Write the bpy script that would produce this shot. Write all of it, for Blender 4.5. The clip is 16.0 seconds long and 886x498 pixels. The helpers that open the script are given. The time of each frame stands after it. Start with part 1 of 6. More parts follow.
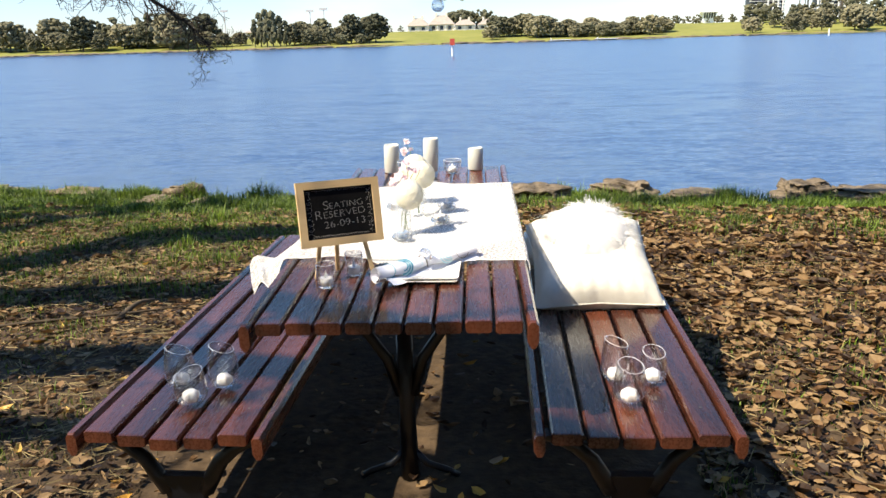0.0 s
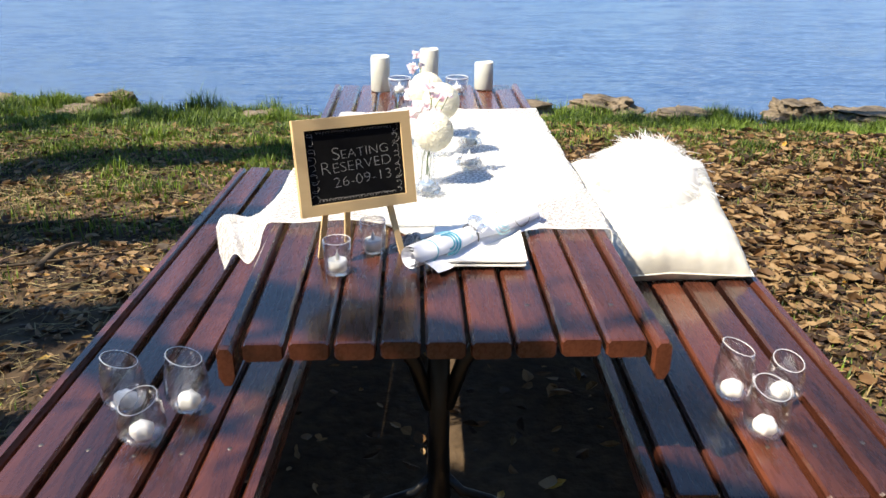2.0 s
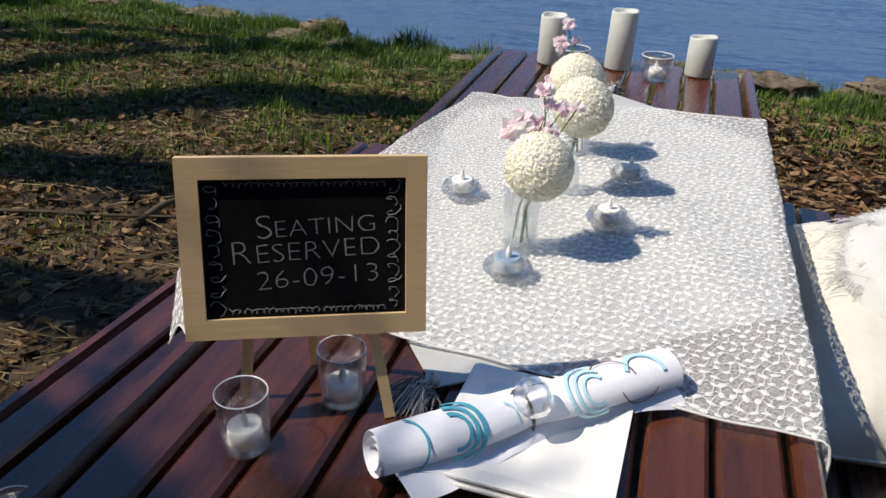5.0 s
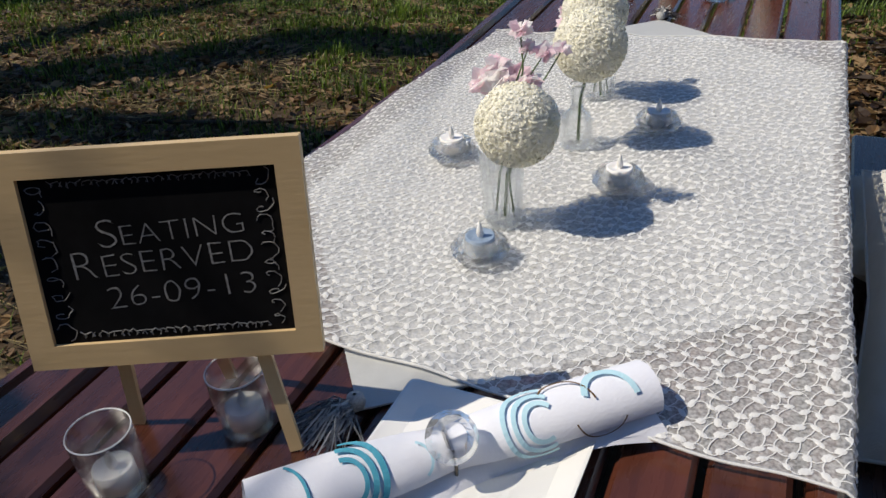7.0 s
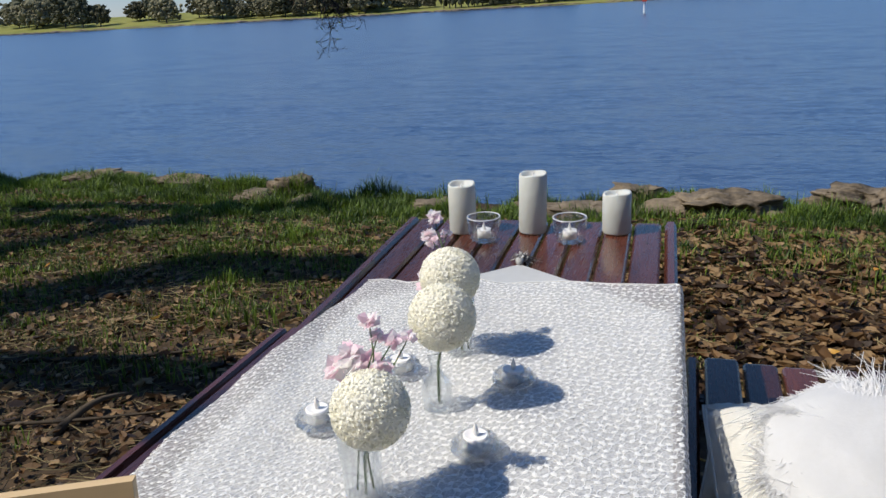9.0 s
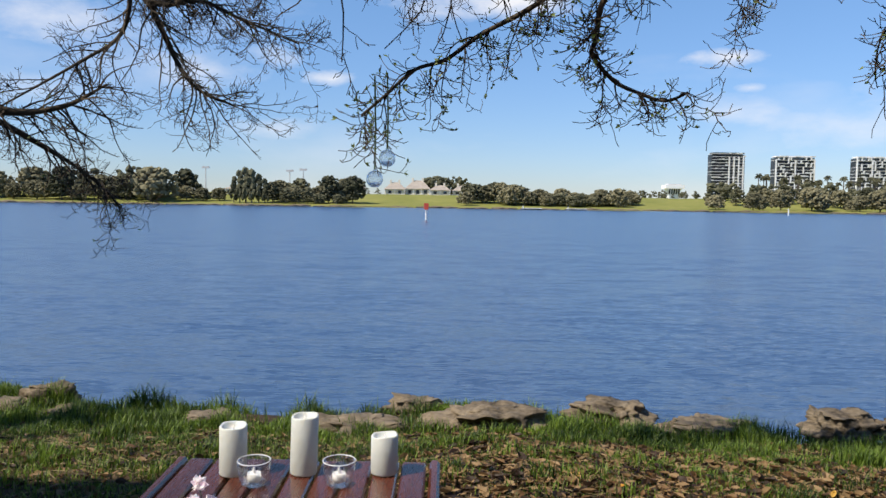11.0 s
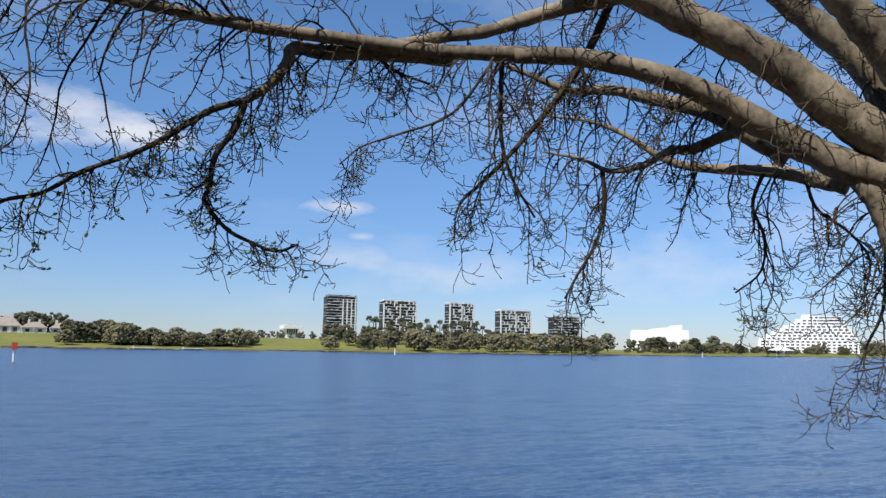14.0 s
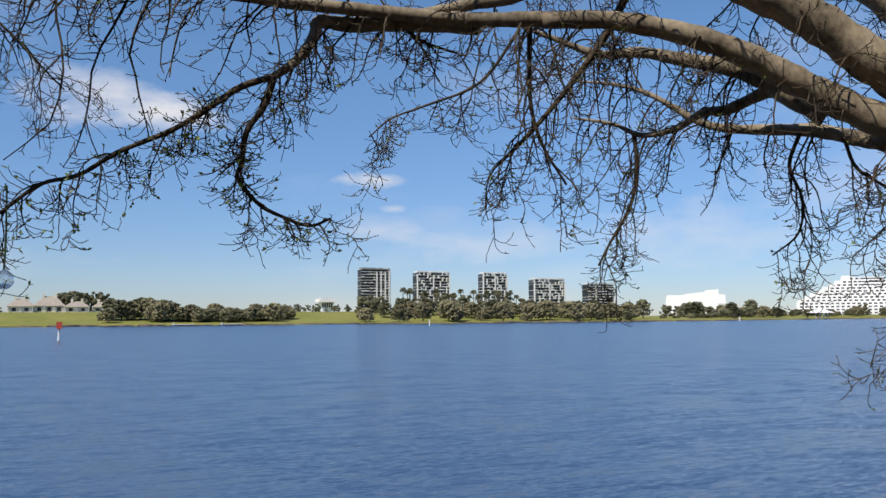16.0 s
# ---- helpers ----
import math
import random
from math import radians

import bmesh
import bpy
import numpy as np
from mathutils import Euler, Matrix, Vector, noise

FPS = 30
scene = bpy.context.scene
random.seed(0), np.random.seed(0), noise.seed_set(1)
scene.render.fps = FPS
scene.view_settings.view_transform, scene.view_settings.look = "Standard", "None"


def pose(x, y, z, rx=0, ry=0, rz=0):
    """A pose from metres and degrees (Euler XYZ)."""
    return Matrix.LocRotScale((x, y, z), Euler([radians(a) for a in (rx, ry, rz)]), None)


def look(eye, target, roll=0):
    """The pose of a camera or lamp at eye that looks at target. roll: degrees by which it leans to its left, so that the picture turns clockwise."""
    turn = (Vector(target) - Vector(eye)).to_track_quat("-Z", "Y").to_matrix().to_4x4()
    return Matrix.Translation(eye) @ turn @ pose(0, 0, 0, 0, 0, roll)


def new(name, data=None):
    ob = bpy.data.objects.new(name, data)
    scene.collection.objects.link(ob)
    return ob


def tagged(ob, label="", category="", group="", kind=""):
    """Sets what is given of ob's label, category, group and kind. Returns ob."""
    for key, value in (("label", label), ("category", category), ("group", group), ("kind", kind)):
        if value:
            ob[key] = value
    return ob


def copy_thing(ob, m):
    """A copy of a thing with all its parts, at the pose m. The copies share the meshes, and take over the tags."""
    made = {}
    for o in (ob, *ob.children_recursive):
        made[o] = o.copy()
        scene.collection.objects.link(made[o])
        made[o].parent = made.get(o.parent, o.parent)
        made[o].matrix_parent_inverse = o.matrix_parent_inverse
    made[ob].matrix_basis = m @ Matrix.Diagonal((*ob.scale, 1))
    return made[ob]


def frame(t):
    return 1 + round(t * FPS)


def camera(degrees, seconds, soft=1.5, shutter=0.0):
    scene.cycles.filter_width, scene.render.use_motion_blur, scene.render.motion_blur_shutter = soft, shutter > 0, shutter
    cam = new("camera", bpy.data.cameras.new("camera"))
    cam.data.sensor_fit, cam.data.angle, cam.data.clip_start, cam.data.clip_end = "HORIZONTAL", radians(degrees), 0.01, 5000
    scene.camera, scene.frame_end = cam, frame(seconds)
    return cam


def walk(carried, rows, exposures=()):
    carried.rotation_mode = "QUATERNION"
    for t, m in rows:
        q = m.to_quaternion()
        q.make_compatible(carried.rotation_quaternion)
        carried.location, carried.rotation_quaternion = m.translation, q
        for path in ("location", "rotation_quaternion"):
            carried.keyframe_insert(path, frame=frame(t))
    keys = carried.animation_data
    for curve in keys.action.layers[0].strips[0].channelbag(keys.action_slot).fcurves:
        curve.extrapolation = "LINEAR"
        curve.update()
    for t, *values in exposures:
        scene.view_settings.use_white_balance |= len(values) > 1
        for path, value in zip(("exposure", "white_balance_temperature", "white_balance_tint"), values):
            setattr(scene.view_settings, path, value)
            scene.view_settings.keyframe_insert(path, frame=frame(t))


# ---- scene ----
cam = camera(58.9, 16.0)
PATH = [
    (0, (0.25, -2.016, 1.499), (0.162, -0.087, 0.978), -1.7),
    (0.5, (0.002, -1.835, 1.499), (0.099, 0.053, 0.844), -1.5),
    (1, (-0.078, -1.65, 1.482), (0.117, 0.182, 0.703), -0.4),
    (1.5, (-0.121, -1.448, 1.446), (0.103, 0.377, 0.659), 0.6),
    (2, (-0.052, -1.259, 1.436), (0.015, 0.596, 0.691), 0.2),
    (2.5, (0.042, -1.061, 1.45), (-0.075, 0.83, 0.809), -0.1),
    (3, (0.049, -0.856, 1.463), (-0.047, 1.037, 0.826), 0.8),
    (3.5, (0.078, -0.738, 1.447), (-0.162, 1.131, 0.774), 0.4),
    (4, (0.162, -0.578, 1.391), (-0.212, 1.228, 0.618), 2.7),
    (4.5, (0.2, -0.443, 1.38), (-0.204, 1.29, 0.468), 3.1),
    (4.7, (0.173, -0.388, 1.375), (-0.264, 1.353, 0.493), 3.0),
    (7, (0.301, -0.056, 1.328), (-0.419, 1.501, 0.299), -3.8),
    (7.5, (0.333, -0.021, 1.377), (-0.355, 1.64, 0.502), -4.4),
    (8, (0.348, -0.02, 1.412), (-0.281, 1.736, 0.688), -4.0),
    (8.5, (0.362, -0.005, 1.428), (-0.215, 1.792, 0.767), -2.9),
    (8.7, (0.367, -0.013, 1.438), (-0.194, 1.799, 0.804), -3.0),
    (10.8, (0.425, -0.161, 1.614), (0.312, 1.825, 1.406), -0.1),
    (11, (0.43, -0.133, 1.625), (0.417, 1.863, 1.503), 0.8),
    (11.5, (0.437, -0.137, 1.648), (0.584, 1.857, 1.684), 1.9),
    (12, (0.446, -0.157, 1.653), (0.692, 1.824, 1.772), 3.2),
    (12.5, (0.45, -0.152, 1.665), (0.818, 1.807, 1.829), 3.9),
    (13, (0.454, -0.15, 1.671), (0.969, 1.765, 1.926), 3.6),
    (13.5, (0.469, -0.142, 1.675), (1.171, 1.716, 1.907), 1.7),
    (14, (0.476, -0.161, 1.675), (1.367, 1.613, 1.922), 1.0),
    (14.5, (0.481, -0.201, 1.667), (1.582, 1.456, 1.868), 1.0),
    (15, (0.491, -0.188, 1.67), (1.642, 1.439, 1.847), 0.7),
    (15.5, (0.483, -0.195, 1.666), (1.548, 1.489, 1.842), 0.3),
    (16, (0.472, -0.166, 1.673), (1.293, 1.65, 1.845), -0.3),
]
walk(cam, [(t, look(eye, target, roll)) for t, eye, target, roll in PATH],
     exposures=[(0, 1.1, 7550, 10), (0.5, 1.15, 7600, 10), (1.5, 1.2, 7800, 10), (2, 1.2, 7300, 10), (2.5, 0.95, 6950, 10), (3.5, 0.35, 6450, 10), (4.5, 0.2, 6750, 10), (7, -0.2, 6750, 10),
                (7.5, -0.2, 6700, 10), (8.5, -0.1, 6400, 10), (11, 0.36, 6900, 10), (12, 0.2, 6550, 10), (14, 0.12, 6500, 10), (16, 0.08, 6850, 10)])


# ---- world, sun ----
SUN_WAY = Vector((0.56, 0.29, -0.775)).normalized()
world = bpy.data.worlds.new("sky")
scene.world = world
world.use_nodes = True
wn, wl = world.node_tree.nodes, world.node_tree.links
sky = wn.new("ShaderNodeTexSky")
sky.sky_type = 'NISHITA'
sky.sun_disc = False
sky.sun_elevation = math.asin(-SUN_WAY.z)
sky.sun_rotation = math.atan2(-SUN_WAY.x, -SUN_WAY.y)
sky.air_density, sky.dust_density, sky.ozone_density = 1.0, 0.0, 4.0
sky_tex = wn.new("ShaderNodeTexCoord")
sky_map = wn.new("ShaderNodeMapping")
sky_map.inputs["Scale"].default_value = (9.0, 9.0, 20.0)
cloud_noise = wn.new("ShaderNodeTexNoise")
cloud_noise.inputs["Scale"].default_value = 1.35
cloud_noise.inputs["Detail"].default_value = 8
cloud_noise.inputs["Roughness"].default_value = 0.6
thin_map = wn.new("ShaderNodeMapping")
thin_map.inputs["Scale"].default_value = (2.6, 2.6, 7.0)
thin_map.inputs["Location"].default_value = (0.35, 0.1, 0.55)
thin_noise = wn.new("ShaderNodeTexNoise")
thin_noise.inputs["Scale"].default_value = 1.35
thin_noise.inputs["Detail"].default_value = 7


def sky_math(kind, a, b, c=None):
    n = wn.new("ShaderNodeMath")
    n.operation = kind
    for slot, v in zip(n.inputs, (a, b, c)):
        if v is None:
            continue
        if isinstance(v, (int, float)):
            slot.default_value = v
        else:
            wl.new(v, slot)
    return n.outputs[0]


def sky_dot(vec, way):
    n = wn.new("ShaderNodeVectorMath")
    n.operation = 'DOT_PRODUCT'
    n.inputs[1].default_value = way
    wl.new(vec, n.inputs[0])
    return n.outputs["Value"]


# small fair-weather clouds: the way to each, its half width and half height as angles, and how thick it is
CLOUDS = (
    ((0.012, 0.967, 0.254), 0.086, 0.040, 0.80),
    ((0.075, 0.967, 0.245), 0.079, 0.027, 0.95),
    ((0.327, 0.929, 0.173), 0.058, 0.011, 0.85),
    ((0.350, 0.927, 0.137), 0.020, 0.006, 0.60),
    ((0.332, 0.937, 0.109), 0.068, 0.016, 0.50),
    ((0.495, 0.863, 0.096), 0.108, 0.032, 0.40),
    ((0.684, 0.722, 0.103), 0.137, 0.043, 0.45),
    ((0.774, 0.616, 0.146), 0.144, 0.050, 0.25),
    ((-0.148, 0.978, 0.148), 0.040, 0.011, 0.85),
    ((-0.211, 0.962, 0.176), 0.043, 0.017, 0.60),
    ((0.446, 0.890, 0.089), 0.079, 0.029, 0.50),
    ((-0.220, 0.972, 0.085), 0.058, 0.016, 0.45),
    ((-0.426, 0.883, 0.199), 0.122, 0.032, 0.60),
    ((0.329, 0.938, 0.112), 0.079, 0.020, 0.35),
    ((-0.463, 0.878, 0.123), 0.108, 0.029, 0.30),
    ((-0.297, 0.943, 0.149), 0.079, 0.029, 0.50),
)
ragged = sky_math('MULTIPLY_ADD', cloud_noise.outputs["Fac"], 2.6, -1.3)
cover = sky_math('MULTIPLY', sky_math('MAXIMUM', sky_math('MULTIPLY_ADD', thin_noise.outputs["Fac"], 3.2, -1.72), 0.0), 0.45)
for way, wide, high, thick in CLOUDS:
    way = Vector(way).normalized()
    along = Vector((way.y, -way.x, 0)).normalized()
    up = along.cross(way)
    u = sky_math('DIVIDE', sky_dot(sky_tex.outputs["Generated"], along), wide)
    v = sky_math('DIVIDE', sky_math('SUBTRACT', sky_dot(sky_tex.outputs["Generated"], up), 0.0), high)
    far = sky_math('POWER', sky_math('ADD', sky_math('MULTIPLY', u, u), sky_math('MULTIPLY', v, v)), 0.5)
    front = sky_math('GREATER_THAN', sky_dot(sky_tex.outputs["Generated"], way), 0.0)
    body = sky_math('MAXIMUM', sky_math('SUBTRACT', sky_math('ADD', 1.0, ragged), far), 0.0)
    body = sky_math('MINIMUM', sky_math('MULTIPLY', body, 0.9), 1.0)
    cover = sky_math('MAXIMUM', cover, sky_math('MULTIPLY', sky_math('MULTIPLY', body, front), thick))
cloud_mix = wn.new("ShaderNodeMix")
cloud_mix.data_type = 'RGBA'
cloud_mix.inputs["B"].default_value = (5.6, 5.8, 6.4, 1)
sky_tint = wn.new("ShaderNodeHueSaturation")
sky_tint.inputs["Saturation"].default_value = 1.13
wl.new(sky_tex.outputs["Generated"], sky_map.inputs["Vector"])
wl.new(sky_map.outputs["Vector"], cloud_noise.inputs["Vector"])
wl.new(sky_tex.outputs["Generated"], thin_map.inputs["Vector"])
wl.new(thin_map.outputs["Vector"], thin_noise.inputs["Vector"])
wl.new(cover, cloud_mix.inputs["Factor"])
wl.new(sky.outputs["Color"], sky_tint.inputs["Color"])
sky_blue = wn.new("ShaderNodeMix")
sky_blue.data_type, sky_blue.blend_type = 'RGBA', 'MULTIPLY'
sky_blue.inputs["Factor"].default_value = 1.0
sky_blue.inputs["B"].default_value = (1.0, 1.0, 1.04, 1)
split = wn.new("ShaderNodeSeparateXYZ")
wl.new(sky_tex.outputs["Generated"], split.inputs["Vector"])
low = wn.new("ShaderNodeMapRange")
low.inputs["From Min"].default_value, low.inputs["From Max"].default_value = 0.0, 0.32
wl.new(split.outputs["Z"], low.inputs["Value"])
veil = wn.new("ShaderNodeMix")
veil.data_type = 'RGBA'
veil.inputs["A"].default_value = (0.445, 0.525, 0.735, 1)
veil.inputs["B"].default_value = (1, 1, 1, 1)
wl.new(low.outputs["Result"], veil.inputs["Factor"])
calm = wn.new("ShaderNodeMix")
calm.data_type, calm.blend_type = 'RGBA', 'MULTIPLY'
calm.inputs["Factor"].default_value = 1.0
wl.new(sky_tint.outputs["Color"], calm.inputs["A"])
wl.new(veil.outputs["Result"], calm.inputs["B"])
wl.new(calm.outputs["Result"], sky_blue.inputs["A"])
wl.new(sky_blue.outputs["Result"], cloud_mix.inputs["A"])
wl.new(cloud_mix.outputs["Result"], wn["Background"].inputs["Color"])
wn["Background"].inputs["Strength"].default_value = 0.128

sun = new("sun", bpy.data.lights.new("sun", 'SUN'))
sun.data.energy = 4.8
sun.data.angle = radians(0.53)
sun.data.color = (1.0, 0.93, 0.81)
sun.matrix_world = look(tuple(-SUN_WAY * 30), (0, 0, 0))


# ---- materials ----
def mat(name, c1, c2, scale=8.0, rough=0.6, bump=0.0, bump_scale=60.0, metal=0.0, stretch=(1, 1, 1), fine=0.35,
        vary=0.0, island=False, coat=0.0, spec=0.5, sub=0.0, trans=0.0):
    """Two colours mixed by noise at two scales, with relief, roughness that varies and a shade of its own for each piece."""
    m = bpy.data.materials.new(name)
    m.use_nodes = True
    nt = m.node_tree
    N, L = nt.nodes, nt.links
    b = N["Principled BSDF"]
    co = N.new("ShaderNodeTexCoord")
    mp = N.new("ShaderNodeMapping")
    mp.inputs["Scale"].default_value = stretch
    L.new(co.outputs["Object"], mp.inputs["Vector"])
    big = N.new("ShaderNodeTexNoise")
    big.inputs["Scale"].default_value = scale
    big.inputs["Detail"].default_value = 4
    small = N.new("ShaderNodeTexNoise")
    small.inputs["Scale"].default_value = scale * 9
    small.inputs["Detail"].default_value = 3
    L.new(mp.outputs["Vector"], big.inputs["Vector"])
    L.new(mp.outputs["Vector"], small.inputs["Vector"])
    mixf = N.new("ShaderNodeMix")
    mixf.inputs["Factor"].default_value = fine
    L.new(big.outputs["Fac"], mixf.inputs["A"])
    L.new(small.outputs["Fac"], mixf.inputs["B"])
    last = mixf.outputs["Result"]
    if vary:
        if island:
            src = N.new("ShaderNodeNewGeometry").outputs["Random Per Island"]
        else:
            src = N.new("ShaderNodeObjectInfo").outputs["Random"]
        ma = N.new("ShaderNodeMath")
        ma.operation = 'MULTIPLY_ADD'
        ma.inputs[1].default_value = vary
        ma.inputs[2].default_value = -vary / 2
        L.new(src, ma.inputs[0])
        add = N.new("ShaderNodeMath")
        L.new(last, add.inputs[0])
        L.new(ma.outputs[0], add.inputs[1])
        last = add.outputs[0]
    ramp = N.new("ShaderNodeValToRGB")
    ramp.color_ramp.elements[0].position, ramp.color_ramp.elements[1].position = 0.3, 0.7
    ramp.color_ramp.elements[0].color, ramp.color_ramp.elements[1].color = (*c1, 1), (*c2, 1)
    L.new(last, ramp.inputs["Fac"])
    L.new(ramp.outputs["Color"], b.inputs["Base Color"])
    rr = N.new("ShaderNodeMapRange")
    rr.inputs["To Min"].default_value, rr.inputs["To Max"].default_value = max(rough - 0.12, 0.02), min(rough + 0.12, 1)
    L.new(small.outputs["Fac"], rr.inputs["Value"])
    L.new(rr.outputs["Result"], b.inputs["Roughness"])
    b.inputs["Metallic"].default_value = metal
    b.inputs["Specular IOR Level"].default_value = spec
    b.inputs["Coat Weight"].default_value = coat
    b.inputs["Coat Roughness"].default_value = 0.12
    if sub:
        b.inputs["Subsurface Weight"].default_value = sub
        b.inputs["Subsurface Radius"].default_value = (0.01, 0.008, 0.006)
    if bump:
        n2 = N.new("ShaderNodeTexNoise")
        n2.inputs["Scale"].default_value = bump_scale
        n2.inputs["Detail"].default_value = 5
        L.new(mp.outputs["Vector"], n2.inputs["Vector"])
        bp = N.new("ShaderNodeBump")
        bp.inputs["Strength"].default_value = bump
        bp.inputs["Distance"].default_value = 0.01
        L.new(n2.outputs["Fac"], bp.inputs["Height"])
        L.new(bp.outputs["Normal"], b.inputs["Normal"])
    if trans:
        out = N["Material Output"]
        tr = N.new("ShaderNodeBsdfTranslucent")
        L.new(ramp.outputs["Color"], tr.inputs["Color"])
        mx = N.new("ShaderNodeMixShader")
        mx.inputs[0].default_value = trans
        L.new(b.outputs[0], mx.inputs[1])
        L.new(tr.outputs[0], mx.inputs[2])
        L.new(mx.outputs[0], out.inputs["Surface"])
    return m


def crystal_mat(name, clear=0.45, shine=0.6, face=0.05, power=3.0):
    m = bpy.data.materials.new(name)
    m.use_nodes = True
    N, L = m.node_tree.nodes, m.node_tree.links
    b = N["Principled BSDF"]
    b.inputs["Base Color"].default_value = (1, 1, 1, 1)
    b.inputs["Roughness"].default_value = 0.02
    b.inputs["IOR"].default_value = 1.5
    b.inputs["Transmission Weight"].default_value = 1
    tr = N.new("ShaderNodeBsdfTransparent")
    tr.inputs["Color"].default_value = (0.97, 0.98, 0.985, 1)
    gl = N.new("ShaderNodeBsdfGlossy")
    gl.inputs["Color"].default_value = (1, 1, 1, 1)
    gl.inputs["Roughness"].default_value = 0.04
    edge = N.new("ShaderNodeLayerWeight")
    edge.inputs["Blend"].default_value = 0.5
    steep = N.new("ShaderNodeMath")
    steep.operation = 'POWER'
    steep.inputs[1].default_value = power
    L.new(edge.outputs["Facing"], steep.inputs[0])
    amount = N.new("ShaderNodeMath")
    amount.operation = 'MULTIPLY_ADD'
    amount.inputs[1].default_value, amount.inputs[2].default_value = shine, face
    L.new(steep.outputs[0], amount.inputs[0])
    thin = N.new("ShaderNodeMixShader")
    L.new(amount.outputs[0], thin.inputs[0])
    L.new(tr.outputs[0], thin.inputs[1])
    L.new(gl.outputs[0], thin.inputs[2])
    mx = N.new("ShaderNodeMixShader")
    mx.inputs[0].default_value = clear
    L.new(b.outputs[0], mx.inputs[1])
    L.new(thin.outputs[0], mx.inputs[2])
    L.new(mx.outputs[0], N["Material Output"].inputs["Surface"])
    return m


def rim_mat(name):
    """The fire-polished lip of a glass, its bright highlight put into a part-white colour."""
    m = bpy.data.materials.new(name)
    m.use_nodes = True
    N, L = m.node_tree.nodes, m.node_tree.links
    b = N["Principled BSDF"]
    b.inputs["Base Color"].default_value = (0.9, 0.92, 0.95, 1)
    b.inputs["Roughness"].default_value = 0.12
    tr = N.new("ShaderNodeBsdfTransparent")
    mx = N.new("ShaderNodeMixShader")
    mx.inputs[0].default_value = 0.42
    L.new(b.outputs[0], mx.inputs[1])
    L.new(tr.outputs[0], mx.inputs[2])
    L.new(mx.outputs[0], N["Material Output"].inputs["Surface"])
    return m


def net_mat(name):
    """Sheer white net: fine threads with holes between them."""
    m = bpy.data.materials.new(name)
    m.use_nodes = True
    N, L = m.node_tree.nodes, m.node_tree.links
    b = N["Principled BSDF"]
    b.inputs["Base Color"].default_value = (0.86, 0.86, 0.86, 1)
    b.inputs["Roughness"].default_value = 0.9
    b.inputs["Specular IOR Level"].default_value = 0.2
    co = N.new("ShaderNodeTexCoord")
    net = N.new("ShaderNodeTexNoise")
    net.inputs["Scale"].default_value = 260
    net.inputs["Detail"].default_value = 2
    L.new(co.outputs["Object"], net.inputs["Vector"])
    gap = N.new("ShaderNodeMapRange")
    gap.inputs["From Min"].default_value, gap.inputs["From Max"].default_value = 0.35, 0.65
    gap.inputs["To Min"].default_value, gap.inputs["To Max"].default_value = 0.32, 0.68
    L.new(net.outputs["Fac"], gap.inputs["Value"])
    tl = N.new("ShaderNodeBsdfTranslucent")
    tl.inputs["Color"].default_value = (0.84, 0.84, 0.83, 1)
    hole = N.new("ShaderNodeBsdfTransparent")
    mix1 = N.new("ShaderNodeMixShader")
    mix1.inputs[0].default_value = 0.3
    mix2 = N.new("ShaderNodeMixShader")
    L.new(b.outputs[0], mix1.inputs[1])
    L.new(tl.outputs[0], mix1.inputs[2])
    L.new(gap.outputs["Result"], mix2.inputs[0])
    L.new(hole.outputs[0], mix2.inputs[1])
    L.new(mix1.outputs[0], mix2.inputs[2])
    L.new(mix2.outputs[0], N["Material Output"].inputs["Surface"])
    return m


def water_mat():
    m = bpy.data.materials.new("river_water")
    m.use_nodes = True
    N, L = m.node_tree.nodes, m.node_tree.links
    b = N["Principled BSDF"]
    b.inputs["Base Color"].default_value = (0.037, 0.073, 0.150, 1)
    b.inputs["Roughness"].default_value = 0.25
    b.inputs["IOR"].default_value = 1.43
    co = N.new("ShaderNodeTexCoord")
    last = None
    for sc, stretch, turn, slope in ((0.7, (0.45, 1.0, 1), 0.35, (0.14, 0.27, 0)), (3.6, (0.26, 1.0, 1), 0.3, (0.28, 0.44, 0)), (11.0, (0.34, 1.0, 1), -0.22, (0.36, 0.58, 0))):
        mp = N.new("ShaderNodeMapping")
        mp.inputs["Scale"].default_value = stretch
        mp.inputs["Rotation"].default_value = (0, 0, turn)
        L.new(co.outputs["Object"], mp.inputs["Vector"])
        n = N.new("ShaderNodeTexNoise")
        n.inputs["Scale"].default_value = sc
        n.inputs["Detail"].default_value = 2
        n.inputs["Roughness"].default_value = 0.5
        L.new(mp.outputs["Vector"], n.inputs["Vector"])
        mid_ = N.new("ShaderNodeVectorMath")
        mid_.operation = 'SUBTRACT'
        mid_.inputs[1].default_value = (0.5, 0.5, 0.5)
        L.new(n.outputs["Color"], mid_.inputs[0])
        tip = N.new("ShaderNodeVectorMath")
        tip.operation = 'MULTIPLY_ADD'
        tip.inputs[1].default_value = slope
        tip.inputs[2].default_value = (0, 0, 1)
        L.new(mid_.outputs[0], tip.inputs[0])
        if last:
            L.new(last, tip.inputs[2])
        last = tip.outputs[0]
    unit = N.new("ShaderNodeVectorMath")
    unit.operation = 'NORMALIZE'
    L.new(last, unit.inputs[0])
    last = unit.outputs[0]
    L.new(last, b.inputs["Normal"])
    return m


